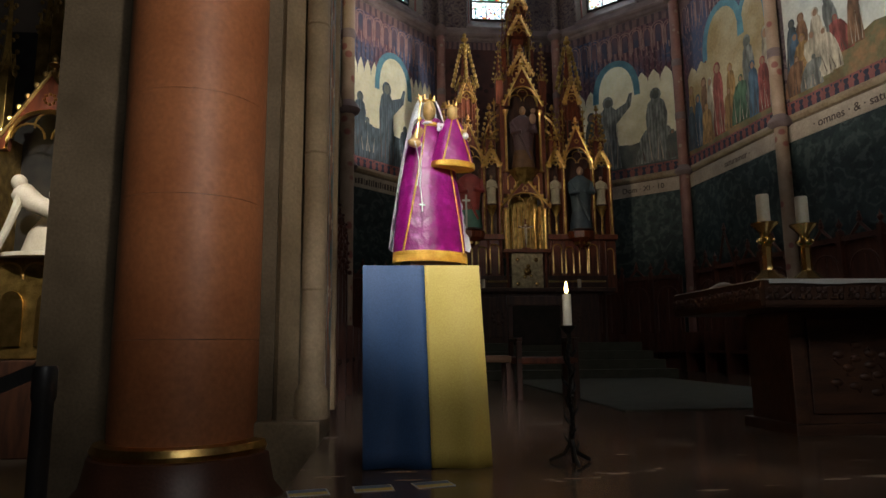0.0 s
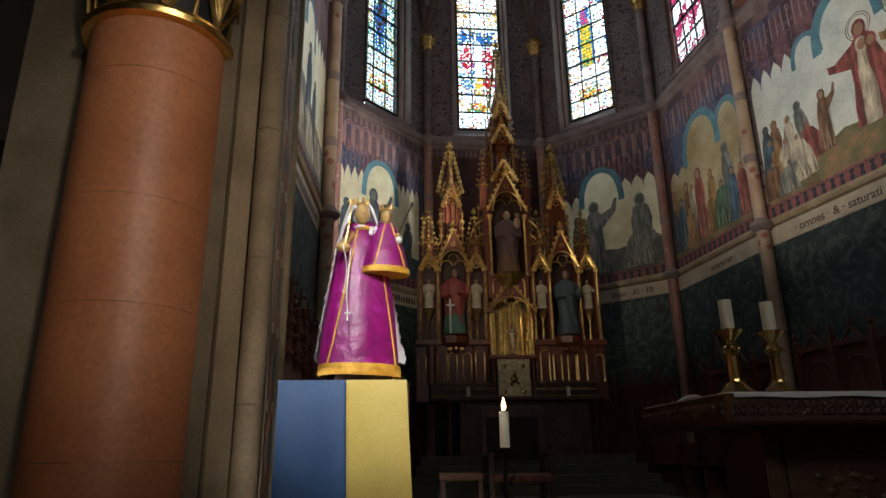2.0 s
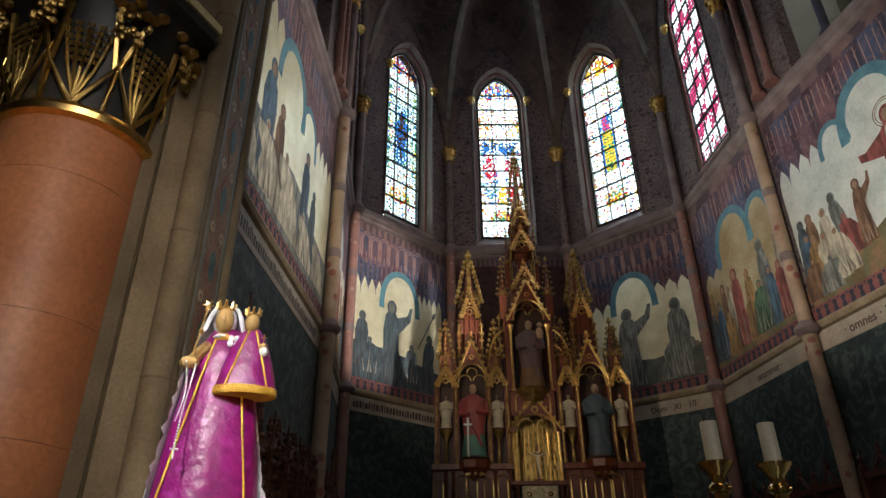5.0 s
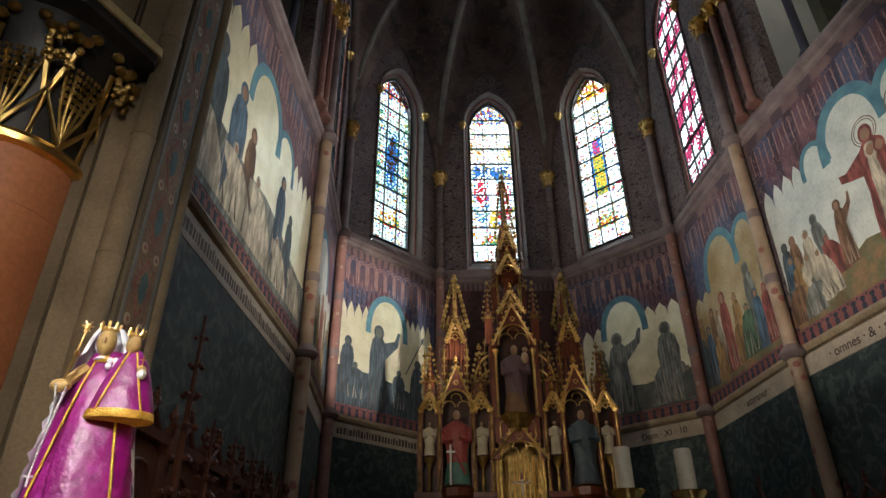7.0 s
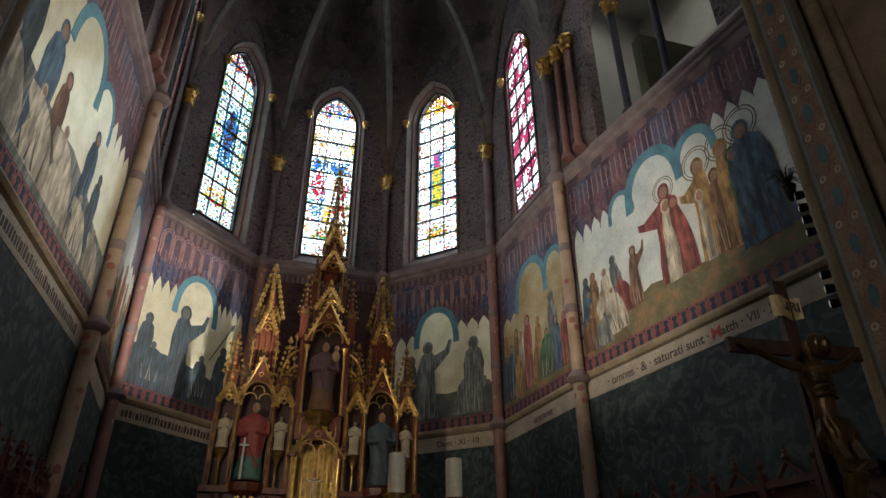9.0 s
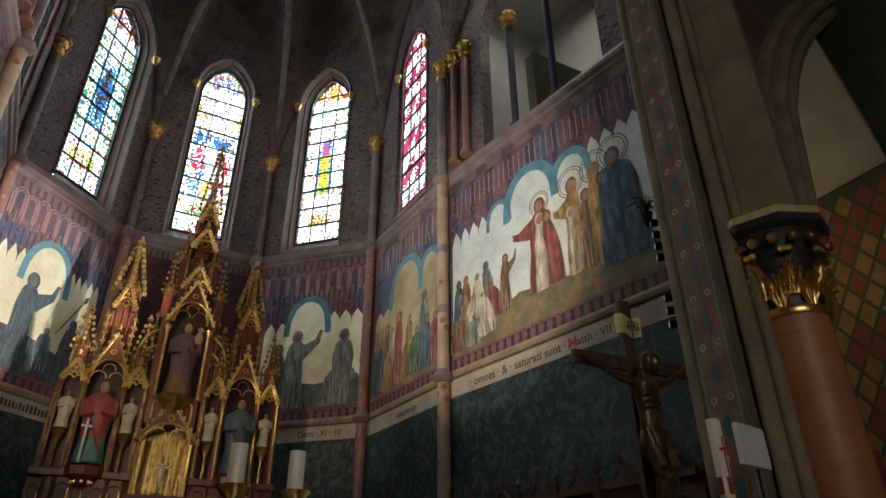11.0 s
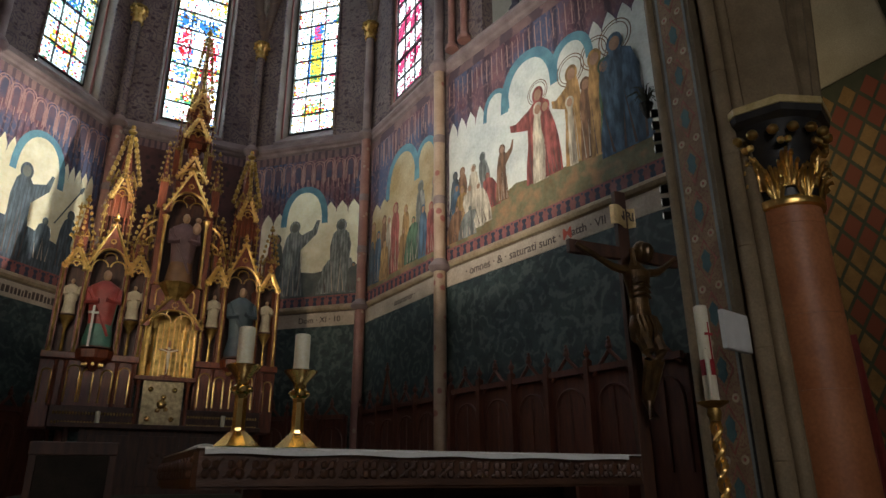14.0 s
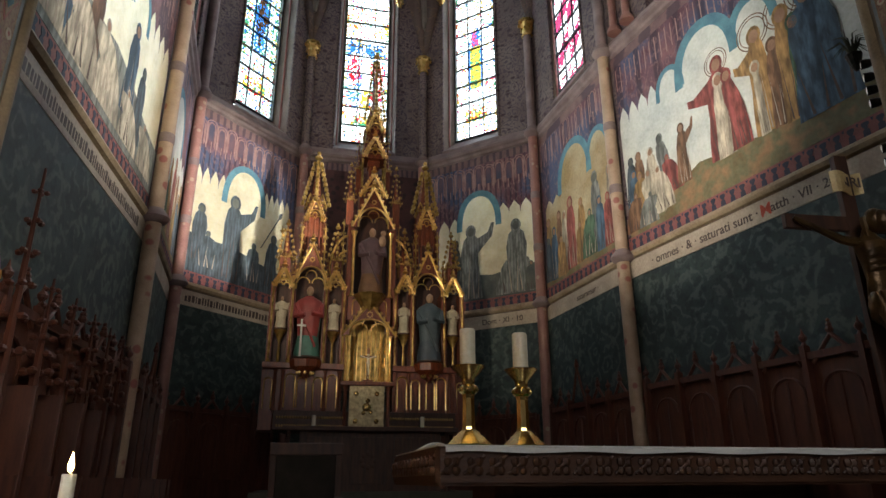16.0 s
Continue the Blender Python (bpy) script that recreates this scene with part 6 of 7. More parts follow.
def gable(x, y, z, w, h, parent=rr):
    """A steep gable with gilded edges, crockets and a finial over a trefoil arch."""
    b = z - 1.58
    gw = Wall(0, y, 1, 0, 0, -1)
    bm = B()
    inner = arc(x - w * 0.72, x + w * 0.72, b - 0.1 * h, h * 0.55, 7)
    outer = [(x - w, b - 0.1 * h), (x, b + h), (x + w, b - 0.1 * h)]
    k = len(inner) // 2
    gw.slab(bm, [(x - w, b - 0.1 * h)] + inner[:k + 1] + [(x, b + h)], 0, 0.09)
    gw.slab(bm, inner[k:] + [(x + w, b - 0.1 * h), (x, b + h)], 0, 0.09)
    g = part("gable", bm, REDWOOD, parent, "steep gable over a niche")
    bm = B()
    for s in (-1, 1):
        tube(bm, [(x + s * w * 1.02, y - 0.09, b - 0.1 * h), (x, y - 0.09, b + h * 1.03)], 0.028, 6)
        for j in range(7):
            t = (j + 0.5) / 7
            ball(bm, (x + s * w * 1.02 * (1 - t) + s * 0.03, y - 0.09, b - 0.1 * h + 1.13 * h * t + 0.03), 0.035, 1, 1, 1.2, 6)
    tube(bm, [(u, y - 0.1, z2) for u, z2 in inner], 0.022, 6)
    for s in (-1, 1):
        lobe = [(x + s * w * 0.36 + 0.3 * w * math.cos(a), y - 0.07, b + 0.06 * h + 0.3 * w * math.sin(a)) for a in [math.radians(v) for v in range(0, 200, 20)]]
        tube(bm, lobe, 0.014, 5)
    lobe = [(x + 0.26 * w * math.cos(a), y - 0.07, b + 0.25 * h + 0.26 * w * math.sin(a)) for a in [math.radians(v) for v in range(-10, 200, 20)]]
    tube(bm, lobe, 0.014, 5)
    lathe(bm, [(0.03, 0), (0.02, 0.08), (0.075, 0.12), (0.03, 0.16), (0.045, 0.2), (0.005, 0.27)], (x, y - 0.05, b + h), 8)
    for a in range(8):
        ball(bm, (x + 0.1 * w * math.cos(a * 0.785), y - 0.1, b + 0.62 * h + 0.1 * w * math.sin(a * 0.785)), 0.018, seg=5)
    part("gable_gilding", bm, GOLD, g, "gilded crockets, tracery and finial", smooth=True)
    return g


# predella and tabernacle zone
rbox("predella", -1.82, 1.82, -0.02, 0.8, 1.58, 1.95, WOOD)
for z in (1.66, 1.82):
    bm = B()
    for i in range(70):
        x = -1.75 + 3.5 * i / 69
        if abs(x) > 0.45:
            lathe(bm, [(0.004, -0.03), (0.02, -0.01), (0.02, 0.01), (0.004, 0.03)], (x, -0.03, z - 1.58), 5)
    tagged(part("bead_row", bm, DARKGOLD, rr, "row of gilded beads"), kind="stuff")
rbox("lower_panel", -1.85, -0.52, 0.12, 0.8, 1.95, 2.78, REDWOOD)
rbox("lower_panel", 0.52, 1.85, 0.12, 0.8, 1.95, 2.78, REDWOOD)
rbox("lower_shelf", -2.12, -0.5, 0.02, 0.8, 2.78, 2.9, REDWOOD)
rbox("lower_shelf", 0.5, 2.12, 0.02, 0.8, 2.78, 2.9, REDWOOD)
rbox("side_buttress", -2.12, -1.85, 0.2, 0.8, 1.58, 2.78, REDWOOD)
rbox("side_buttress", 1.85, 2.12, 0.2, 0.8, 1.58, 2.78, REDWOOD)
for s in (-1, 1):
    for x in (0.72, 1.55):
        panel_arch(s * x, 2.02, 2.68, 0.1, -0.11)
    panel_arch(s * 1.0, 2.02, 2.62, 0.09, -0.11), panel_arch(s * 1.32, 2.02, 2.62, 0.09, -0.11)
    panel_arch(s * 1.98, 2.0, 2.6, 0.08, -0.19)
    for x in (0.58, 0.86, 1.7, 1.85):
        bm = B()
        lathe(bm, [(0.05, 0.37), (0.035, 0.42), (0.03, 1.12), (0.05, 1.18)], (s * x, 0.1, 0), 8)
        part("shaft", bm, REDWOOD, rr, smooth=True)
    bm = B()
    lathe(bm, [(0.05, 1.0), (0.1, 1.1), (0.3, 1.22), (0.32, 1.36), (0.3, 1.38)], (s * 1.27, 0.0, 0), 8, 0.7)
    part("statue_bracket", bm, REDWOOD, rr)
    bm = B()
    for k in range(9):
        ball(bm, (s * 1.27 + 0.16 * math.cos(k * 0.785), 0.0 + 0.1 * math.sin(k * 0.785) - 0.05, 1.1), 0.035, seg=5)
    part("bracket_gilding", bm, GOLD, rr, "gilded leaves below the bracket", smooth=True)
RELIEF = shade("embossed_gilt_metal", (0.30, 0.24, 0.14), (0.55, 0.45, 0.26), 14, 0.4, 0.85, bump=1.0, fine=35)
tab = rbox("tabernacle_door", -0.37, 0.34, -0.06, 0.1, 1.62, 2.46, RELIEF, label="embossed gilt tabernacle door")
bm = B()
for k, (x, z, r) in enumerate(((0, 0.45, 0.09), (0.02, 0.58, 0.05), (-0.06, 0.34, 0.045), (0.08, 0.36, 0.04), (-0.22, 0.72, 0.05), (0.2, 0.72, 0.05), (-0.22, 0.18, 0.05), (0.2, 0.18, 0.05))):
    ball(bm, (x - 0.015, -0.06, z), r, 1, 0.35, 1, 8)
tagged(part("embossing", bm, BRASS, tab, "shining embossed bosses", smooth=True), kind="stuff")
for x in (-0.45, 0.42):
    bm = B()
    lathe(bm, [(0.06, 0.02), (0.04, 0.06), (0.035, 0.8), (0.06, 0.88)], (x, 0.0, 0), 10)
    part("shaft", bm, REDWOOD, rr, smooth=True)
rbox("throne_shelf", -0.56, 0.53, -0.12, 0.8, 2.46, 2.54, REDWOOD)
# exposition niche with gilded back
rbox("niche_back", -0.4, 0.37, 0.45, 0.5, 2.54, 3.9, DARKGOLD, bevel=0, label="gilded back of the niche")
rbox("niche_side", -0.5, -0.38, 0.0, 0.5, 2.54, 3.6, DARKGOLD), rbox("niche_side", 0.35, 0.47, 0.0, 0.5, 2.54, 3.6, DARKGOLD)
for x in (-0.47, -0.3, 0.27, 0.44):
    bm = B()
    lathe(bm, [(0.045, 0.96), (0.03, 1.0), (0.028, 1.85), (0.05, 1.95)], (x, -0.02 if abs(x) > 0.35 else 0.3, 0), 8)
    part("gilded_shaft", bm, GOLD, rr, smooth=True)
gable(-0.015, 0.02, 3.55, 0.56, 0.62)
rbox("upper_block", -0.48, 0.45, 0.12, 0.7, 3.85, 4.36, REDWOOD)
bm = B()
lathe(bm, [(0.05, 2.3), (0.16, 2.5), (0.3, 2.72), (0.36, 2.8)], (-0.015, 0.05, 0), 8)
part("statue_bracket", bm, DARKGOLD, rr)
for s in (-1, 1):
    panel_arch(-0.015 + s * 0.27, 3.95, 4.3, 0.09, -0.1)
for x in (-0.3, -0.2, -0.1, 0.0, 0.1, 0.2, 0.3):
    bm = B()
    lathe(bm, [(0.018, 0.96), (0.018, 2.0), (0.004, 2.12)], (x - 0.015, 0.44, 0), 6)
    part("niche_rib", bm, GOLD, rr, smooth=True)
for s in (-1, 1):
    for k in range(4):
        bm = B()
        c = s * (0.34 + 0.02 * k)
        lathe(bm, [(0.02, 0.99 + 0.28 * k), (0.045, 1.05 + 0.28 * k), (0.02, 1.12 + 0.28 * k), (0.03, 1.2 + 0.28 * k)], (c - 0.015, 0.1, 0), 8)
        part("niche_baluster", bm, GOLD, rr, smooth=True)
# crucifix in the niche
CORPUS = shade("ivory_paint", (0.6, 0.52, 0.38), (0.7, 0.62, 0.48), 5, 0.5)


def altar_cross(x, y, z):
    c = thing("altar_cross", (x, y, z), "small wooden altar cross with a pale figure", "cross")
    bm = B()
    box(bm, -0.1, 0.1, -0.07, 0.07, 0, 0.05, 0.008), box(bm, -0.02, 0.02, -0.015, 0.015, 0.05, 0.72), box(bm, -0.17, 0.17, -0.0152, 0.0152, 0.52, 0.56)
    part("cross", bm, REDWOOD, c)
    bm = B()
    ball(bm, (0, -0.03, 0.42), 0.05, 0.7, 0.6, 1.8, 8), ball(bm, (0, -0.03, 0.56), 0.032, seg=7)
    tube(bm, [(-0.16, -0.02, 0.55), (0, -0.03, 0.5), (0.16, -0.02, 0.55)], 0.014, 6)
    tube(bm, [(0, -0.03, 0.36), (0.01, -0.045, 0.2), (0, -0.025, 0.08)], 0.024, 6, 0.012)
    part("figure", bm, CORPUS, c, smooth=True)


altar_cross(HX, HY + 0.1, 2.761)

# main storey: frames, niches and gables
for s in (-1, 1):
    rbox("niche_back", s * 1.27 - 0.4, s * 1.27 + 0.4, 0.62, 0.68, 2.9, 5.0, WOOD, bevel=0)
    for x in (0.55, 0.93, 1.62, 2.02):
        rbox("post", s * x - 0.055, s * x + 0.055, 0.1, 0.62, 2.9, 4.55, REDWOOD)
        bm = B()
        lathe(bm, [(0.05, 1.32), (0.025, 1.4), (0.022, 2.85), (0.05, 2.95), (0.06, 2.99)], (s * x, 0.08, 0), 8)
        part("gilded_shaft", bm, DARKGOLD, rr, smooth=True)
    rbox("angel_back", s * 0.75 - 0.16, s * 0.75 + 0.16, 0.4, 0.45, 2.9, 4.6, WOOD, bevel=0)
    rbox("angel_back", s * 1.83 - 0.16, s * 1.83 + 0.16, 0.4, 0.45, 2.9, 4.6, WOOD, bevel=0)
    gable(s * 1.27, 0.2, 4.55, 0.42, 0.92)
    for x in (0.75, 1.83):
        bm = B()
        lathe(bm, [(0.02, 1.32), (0.03, 1.36), (0.02, 1.75), (0.1, 1.93), (0.14, 2.0)], (s * x, 0.2, 0), 8)
        part("angel_bracket", bm, DARKGOLD, rr, smooth=True)
        pinnacle(s * x, 0.28, 4.62, 1.35, 0.22, crockets=6)
        gable(s * x, 0.14, 4.5, 0.19, 0.34)
    for x in (0.93, 1.62):
        pinnacle(s * x, 0.2, 4.5, 0.75, 0.1, crockets=4)
    # tower behind the side niche
    rbox("tower", s * 1.27 - 0.11, s * 1.27 + 0.11, 0.45, 0.7, 5.0, 6.2, WOOD)
    for sx in (-1, 1):
        for sy in (-1, 1):
            bm = B()
            lathe(bm, [(0.04, 3.42), (0.022, 3.5), (0.022, 4.55), (0.045, 4.66)], (s * 1.27 + sx * 0.19, 0.58 + sy * 0.15, 0), 7)
            part("tower_shaft", bm, REDWOOD, rr, smooth=True)
    gable(s * 1.27, 0.42, 6.15, 0.2, 0.5)
    for q in (-0.12, 0, 0.12):
        bm = B()
        lathe(bm, [(0.03, 3.7), (0.02, 3.75), (0.02, 4.6), (0.03, 4.7)], (s * 1.27 + q, 0.38, 0), 6)
        part("shaft", bm, REDWOOD, rr, smooth=True)
    pinnacle(s * 1.27, 0.58, 5.75, 2.05, 0.34, crockets=9)
    for q in (-0.24, 0.24):
        pinnacle(s * 1.27 + q, 0.5, 5.3, 1.15, 0.09, crockets=4)
    # curved flying ribs between centre and side
    for k in range(2):
        bm = B()
        tube(bm, [(s * (0.5 + 0.4 * math.sin(a)), 0.25, 3.3 + 0.9 * math.cos(a) - 0.35 * k) for a in [math.radians(v) for v in range(0, 100, 12)]], 0.025, 6)
        part("flying_rib", bm, GOLD, rr, "gilded curved flying rib", smooth=True)
    # thin gilded shafts and leaf sprays between the pinnacles
    for x, z0, z1 in ((0.62, 4.9, 6.1), (1.02, 5.0, 5.9), (1.52, 5.0, 5.9), (1.95, 4.7, 5.8)):
        bm = B()
        lathe(bm, [(0.03, z0 - 1.58), (0.016, z0 - 1.5), (0.014, z1 - 1.62), (0.03, z1 - 1.58), (0.004, z1 - 1.45)], (s * x, 0.34, 0), 6)
        for k in range(5):
            for e in (-1, 1):
                ball(bm, (s * x + e * 0.035, 0.33, z0 - 1.45 + (z1 - z0) * (k + 0.5) / 5), 0.02, 1, 1, 1.3, 5)
        part("gilded_spray", bm, DARKGOLD, rr, smooth=True)

# centre niche, canopy and spire
rbox("centre_back", -0.42, 0.42, 0.55, 0.62, 4.36, 6.4, WOOD, bevel=0)
for s in (-1, 1):
    rbox("centre_post", s * 0.46 - 0.07, s * 0.46 + 0.07, 0.1, 0.6, 4.36, 6.0, REDWOOD)
    bm = B()
    lathe(bm, [(0.06, 2.78), (0.03, 2.86), (0.03, 4.1), (0.06, 4.2), (0.075, 4.25)], (s * 0.4, 0.06, 0), 8)
    part("gilded_shaft", bm, GOLD, rr, smooth=True)
    pinnacle(s * 0.52, 0.2, 6.0, 1.5, 0.16, crockets=6)
    pinnacle(s * 0.34, 0.5, 6.9, 1.6, 0.12, crockets=6)
gable(0, 0.08, 6.0, 0.46, 0.85)
gable(0, 0.2, 6.75, 0.3, 0.5)
rbox("canopy", -0.3, 0.3, 0.25, 0.75, 6.35, 7.0, REDWOOD)
for q, (w, z0, z1) in enumerate(((0.26, 7.0, 7.75), (0.2, 8.0, 8.45))):
    for sx in (-1, 1):
        for sy in (-1, 1):
            bm = B()
            lathe(bm, [(0.035, z0 - 1.58), (0.025, z0 - 1.5), (0.025, z1 - 1.66), (0.04, z1 - 1.58)], (sx * w, 0.5 + sy * w * 0.8, 0), 7)
            part("lantern_shaft", bm, DARKGOLD, rr, smooth=True)
    rbox("lantern_roof", -w - 0.06, w + 0.06, 0.5 - w, 0.5 + w, z1, z1 + 0.1, REDWOOD)
    gable(0, 0.5 - w, z1 + 0.02, w, 0.45)
rbox("lantern_core", -0.1, 0.1, 0.4, 0.6, 7.0, 8.5, REDWOOD)
for a in range(4):
    pinnacle(0.27 * math.cos(a * math.pi / 2 + 0.785), 0.5 + 0.25 * math.sin(a * math.pi / 2 + 0.785), 7.75, 1.05, 0.09, crockets=5)
pinnacle(0, 0.5, 7.6, 3.15, 0.28, crockets=14)

# painted statues of the reredos: each one plain mesh
def saint(x, y, z, h, mats, label, small=False, child=False):
    bm = B()
    w = h * 0.17
    prof = [(w * 0.95, 0.03), (w * 1.0, 0.08 * h), (w * 0.8, 0.3 * h), (w * 0.9, 0.5 * h), (w * 1.05, 0.7 * h), (w * 0.95, 0.78 * h), (w * 0.4, 0.845 * h), (w * 0.3, 0.86 * h)]
    rings = []
    n = 20
    for r, zz in prof:
        rings.append([bm.verts.new((r * (1 + 0.06 * math.sin(5 * a + zz * 4 / h)) * math.cos(a), 0.72 * r * (1 + 0.08 * math.sin(7 * a + 3)) * math.sin(a), zz)) for a in [2 * math.pi * i / n for i in range(n)]])
    k0 = 0
    for q, (a, b) in enumerate(zip(rings, rings[1:])):
        for i in range(n):
            f = bm.faces.new((a[i], a[(i + 1) % n], b[(i + 1) % n], b[i]))
            f.material_index = 1 if (q >= 2 and 0.2 < i / n < 0.95) else 0
    bm.faces.new(rings[-1]), bm.faces.new(rings[0][::-1])
    c = len(bm.faces)
    tube(bm, [(w * 0.9, -w * 0.1, 0.74 * h), (w * 1.0, -w * 0.6, 0.58 * h), (w * 0.2, -w * 0.85, 0.6 * h)], w * 0.27, 8, w * 0.2)
    tube(bm, [(-w * 0.9, -w * 0.1, 0.74 * h), (-w * 1.0, -w * 0.6, 0.56 * h), (-w * 0.3, -w * 0.85, 0.57 * h)], w * 0.27, 8, w * 0.2)
    if not small:
        tube(bm, [(-w, -w * 0.5, 0.7 * h), (-w * 0.2, -w * 0.72, 0.45 * h), (w * 0.6, -w * 0.6, 0.15 * h)], w * 0.16, 6, w * 0.1)
    bm.faces.ensure_lookup_table()
    for f in bm.faces[c:]:
        f.material_index = 1
    c = len(bm.faces)
    ball(bm, (0, -w * 0.1, 0.93 * h), h * 0.058, 0.85, 0.95, 1.2, 10)
    if child:
        ball(bm, (w * 0.85, -w * 0.6, 0.9 * h), h * 0.04, seg=8), ball(bm, (w * 0.8, -w * 0.6, 0.78 * h), h * 0.06, 0.9, 0.8, 1.4, 8)
    bm.faces.ensure_lookup_table()
    for f in bm.faces[c:]:
        f.material_index = 2
    if small:
        c = len(bm.faces)
        for s in (-1, 1):
            tube(bm, [(s * w * 0.4, w * 0.6, 0.75 * h), (s * w * 1.1, w * 0.8, 0.85 * h), (s * w * 0.9, w * 0.8, 0.45 * h)], w * 0.22, 6, w * 0.08)
        bm.faces.ensure_lookup_table()
        for f in bm.faces[c:]:
            f.material_index = 1
    c = len(bm.faces)
    lathe(bm, [(w * 1.15, 0), (w * 1.1, 0.03)], n=10)
    bm.faces.ensure_lookup_table()
    for f in bm.faces[c:]:
        f.material_index = 3
    ob = part("statue", bm, [*mats, WOOD], smooth=True)
    ob.location = (x, y, z)
    return tagged(ob, label, "statue", "statues of the reredos")


def dye(name, c):
    return shade(name, tuple(v * 0.7 for v in c), c, 6, 0.55, bump=0.1)


FACE = dye("carved_flesh_paint", (0.42, 0.26, 0.16))
saint(HX - 1.27, HY - 0.02, 3.185, 1.52, [dye("green_gown", (0.06, 0.17, 0.13)), dye("rose_cloak", (0.27, 0.045, 0.04)), FACE], "bearded statue in a rose cloak over green gown")
saint(HX + 1.27, HY - 0.02, 3.185, 1.5, [dye("slate_blue_gown", (0.05, 0.07, 0.09)), dye("grey_blue_cloak", (0.06, 0.085, 0.10)), FACE], "statue in a slate blue cloak")
saint(HX, HY + 0.1, 4.605, 1.55, [dye("brown_gown", (0.16, 0.075, 0.03)), dye("mauve_cloak", (0.12, 0.065, 0.07)), FACE], "statue in a brown gown and mauve cloak carrying a child", child=True)
IVORY = dye("ivory_gown", (0.5, 0.43, 0.3))
for x in (-1.83, -0.75, 0.75, 1.83):
    saint(HX + x, HY + 0.2, 3.805, 0.72, [IVORY, IVORY, FACE], "small winged statue in an ivory gown", small=True)
bm = B()
box(bm, -0.02, 0.02, -0.012, 0.012, 0, 0.75), box(bm, -0.09, 0.09, -0.013, 0.013, 0.6, 0.64)
sw = tagged(part("sword", bm, dye("silvered_wood", (0.5, 0.48, 0.44))), "silvered wooden sword leaning on the statue", "sword")
sw.location = (HX - 1.4, HY - 0.33, 3.185)
for x in (-1.05, 1.08):
    candle(HX + x, HY - 0.3, 1.801, 0.04, 0.26, False, "short white candle on the high altar", "high altar candles")

# ---- choir stalls along both walls ----
STALL = shade("stall_oak", (0.06, 0.018, 0.011), (0.115, 0.036, 0.02), 3, 0.45, bump=0.2, fine=35, stretch=(5, 5, 0.8))


def stall(wall, u, w, h, tall):
    m = thing("choir_stall", (0, 0, 0), "dark oak choir stall with gabled back panel", "choir stall", "choir stalls")
    bm = B()
    wall.bar(bm, u, u + w - 0.02, 0.0, h, 0.02, 0.09)
    back = part("back_panel", bm, STALL, m)
    bm = B()
    wall.bar(bm, u - 0.04, u + 0.04, 0.0, h + 0.12, 0.09, 0.2)
    p = wall.at(u, h + 0.12, 0.14)
    lathe(bm, [(0.045, 0), (0.02, 0.05), (0.05, 0.09), (0.055, 0.12), (0.02, 0.17), (0.004, 0.24)], p, 8)
    part("post", bm, STALL, m)
    bm = B()
    wall.bar(bm, u + 0.04, u + w - 0.06, h - 0.06, h + 0.03, 0.09, 0.17)
    part("cornice", bm, STALL, m)
    mid = u + w / 2
    bm = B()
    for s in (-1, 1):
        tube(bm, [wall.at(mid + s * w * 0.4, h - 0.12, 0.13), wall.at(mid, h + tall, 0.13)], 0.03, 6)
    for k in range(3):
        q = wall.at(mid, h + tall + 0.05 + 0.06 * k, 0.13)
        ball(bm, q, 0.055 - 0.014 * k, 1, 1, 1, 6)
    part("gable", bm, STALL, m)
    bm = B()
    o = [(mid - w * 0.36, 0.95)] + arc(mid - w * 0.36, mid + w * 0.36, h - 0.65, 0.4, 5) + [(mid + w * 0.36, 0.95)]
    tube(bm, [wall.at(a, z, 0.1) for a, z in o], 0.022, 6)
    tube(bm, [wall.at(mid, 0.95, 0.1), wall.at(mid, h - 0.3, 0.1)], 0.018, 6)
    part("tracery", bm, STALL, back)
    bm = B()
    wall.bar(bm, u, u + w - 0.02, 0.42, 0.47, 0.1, 0.5)
    part("seat", bm, STALL, m)
    bm = B()
    wall.bar(bm, u - 0.03, u + 0.03, 0, 0.9, 0.2, 0.55)
    part("arm_rest", bm, STALL, m)


for wall in (WALL_R2, WALL_L2):
    for k in range(6):
        stall(wall, 0.2 + 0.8 * k, 0.8, 2.4, 0.22)
for wall in (WALL_R, WALL_L):
    for k in range(4):
        stall(wall, 0.25 + 0.8 * k, 0.8, 2.35, 0.75 if k in (1,) else 0.25)
for wall in (WALL_R1, WALL_L1):
    for k in range(4):
        stall(wall, 0.2 + 0.76 * k, 0.76, 2.3, 0.22)
# tall leafy finial posts standing before the west stalls
for k in range(7):
    y = 6.6 + 0.75 * k
    f = thing("finial_post", (-0.62, y, 0), "dark carved stall end with leafy finial", "stall end", "west stall ends")
    bm = B()
    box(bm, -0.25, 0.05, -0.04, 0.04, 0, 1.7, 0.01)
    part("panel", bm, STALL, f)
    bm = B()
    h = 1.05 if k else 1.9
    tube(bm, [(0, 0, 1.68), (0, 0, 1.7 + h)], 0.045, 6, 0.012)
    for j in range(6):
        for a in range(4):
            r = 0.11 - 0.012 * j
            ball(bm, (r * math.cos(a * 1.571 + j), r * math.sin(a * 1.571 + j), 1.75 + h * (j + 0.5) / 6.5), 0.05 - 0.004 * j, 1, 1, 0.8, 5)
    part("finial", bm, STALL, f, "leafy carved finial")

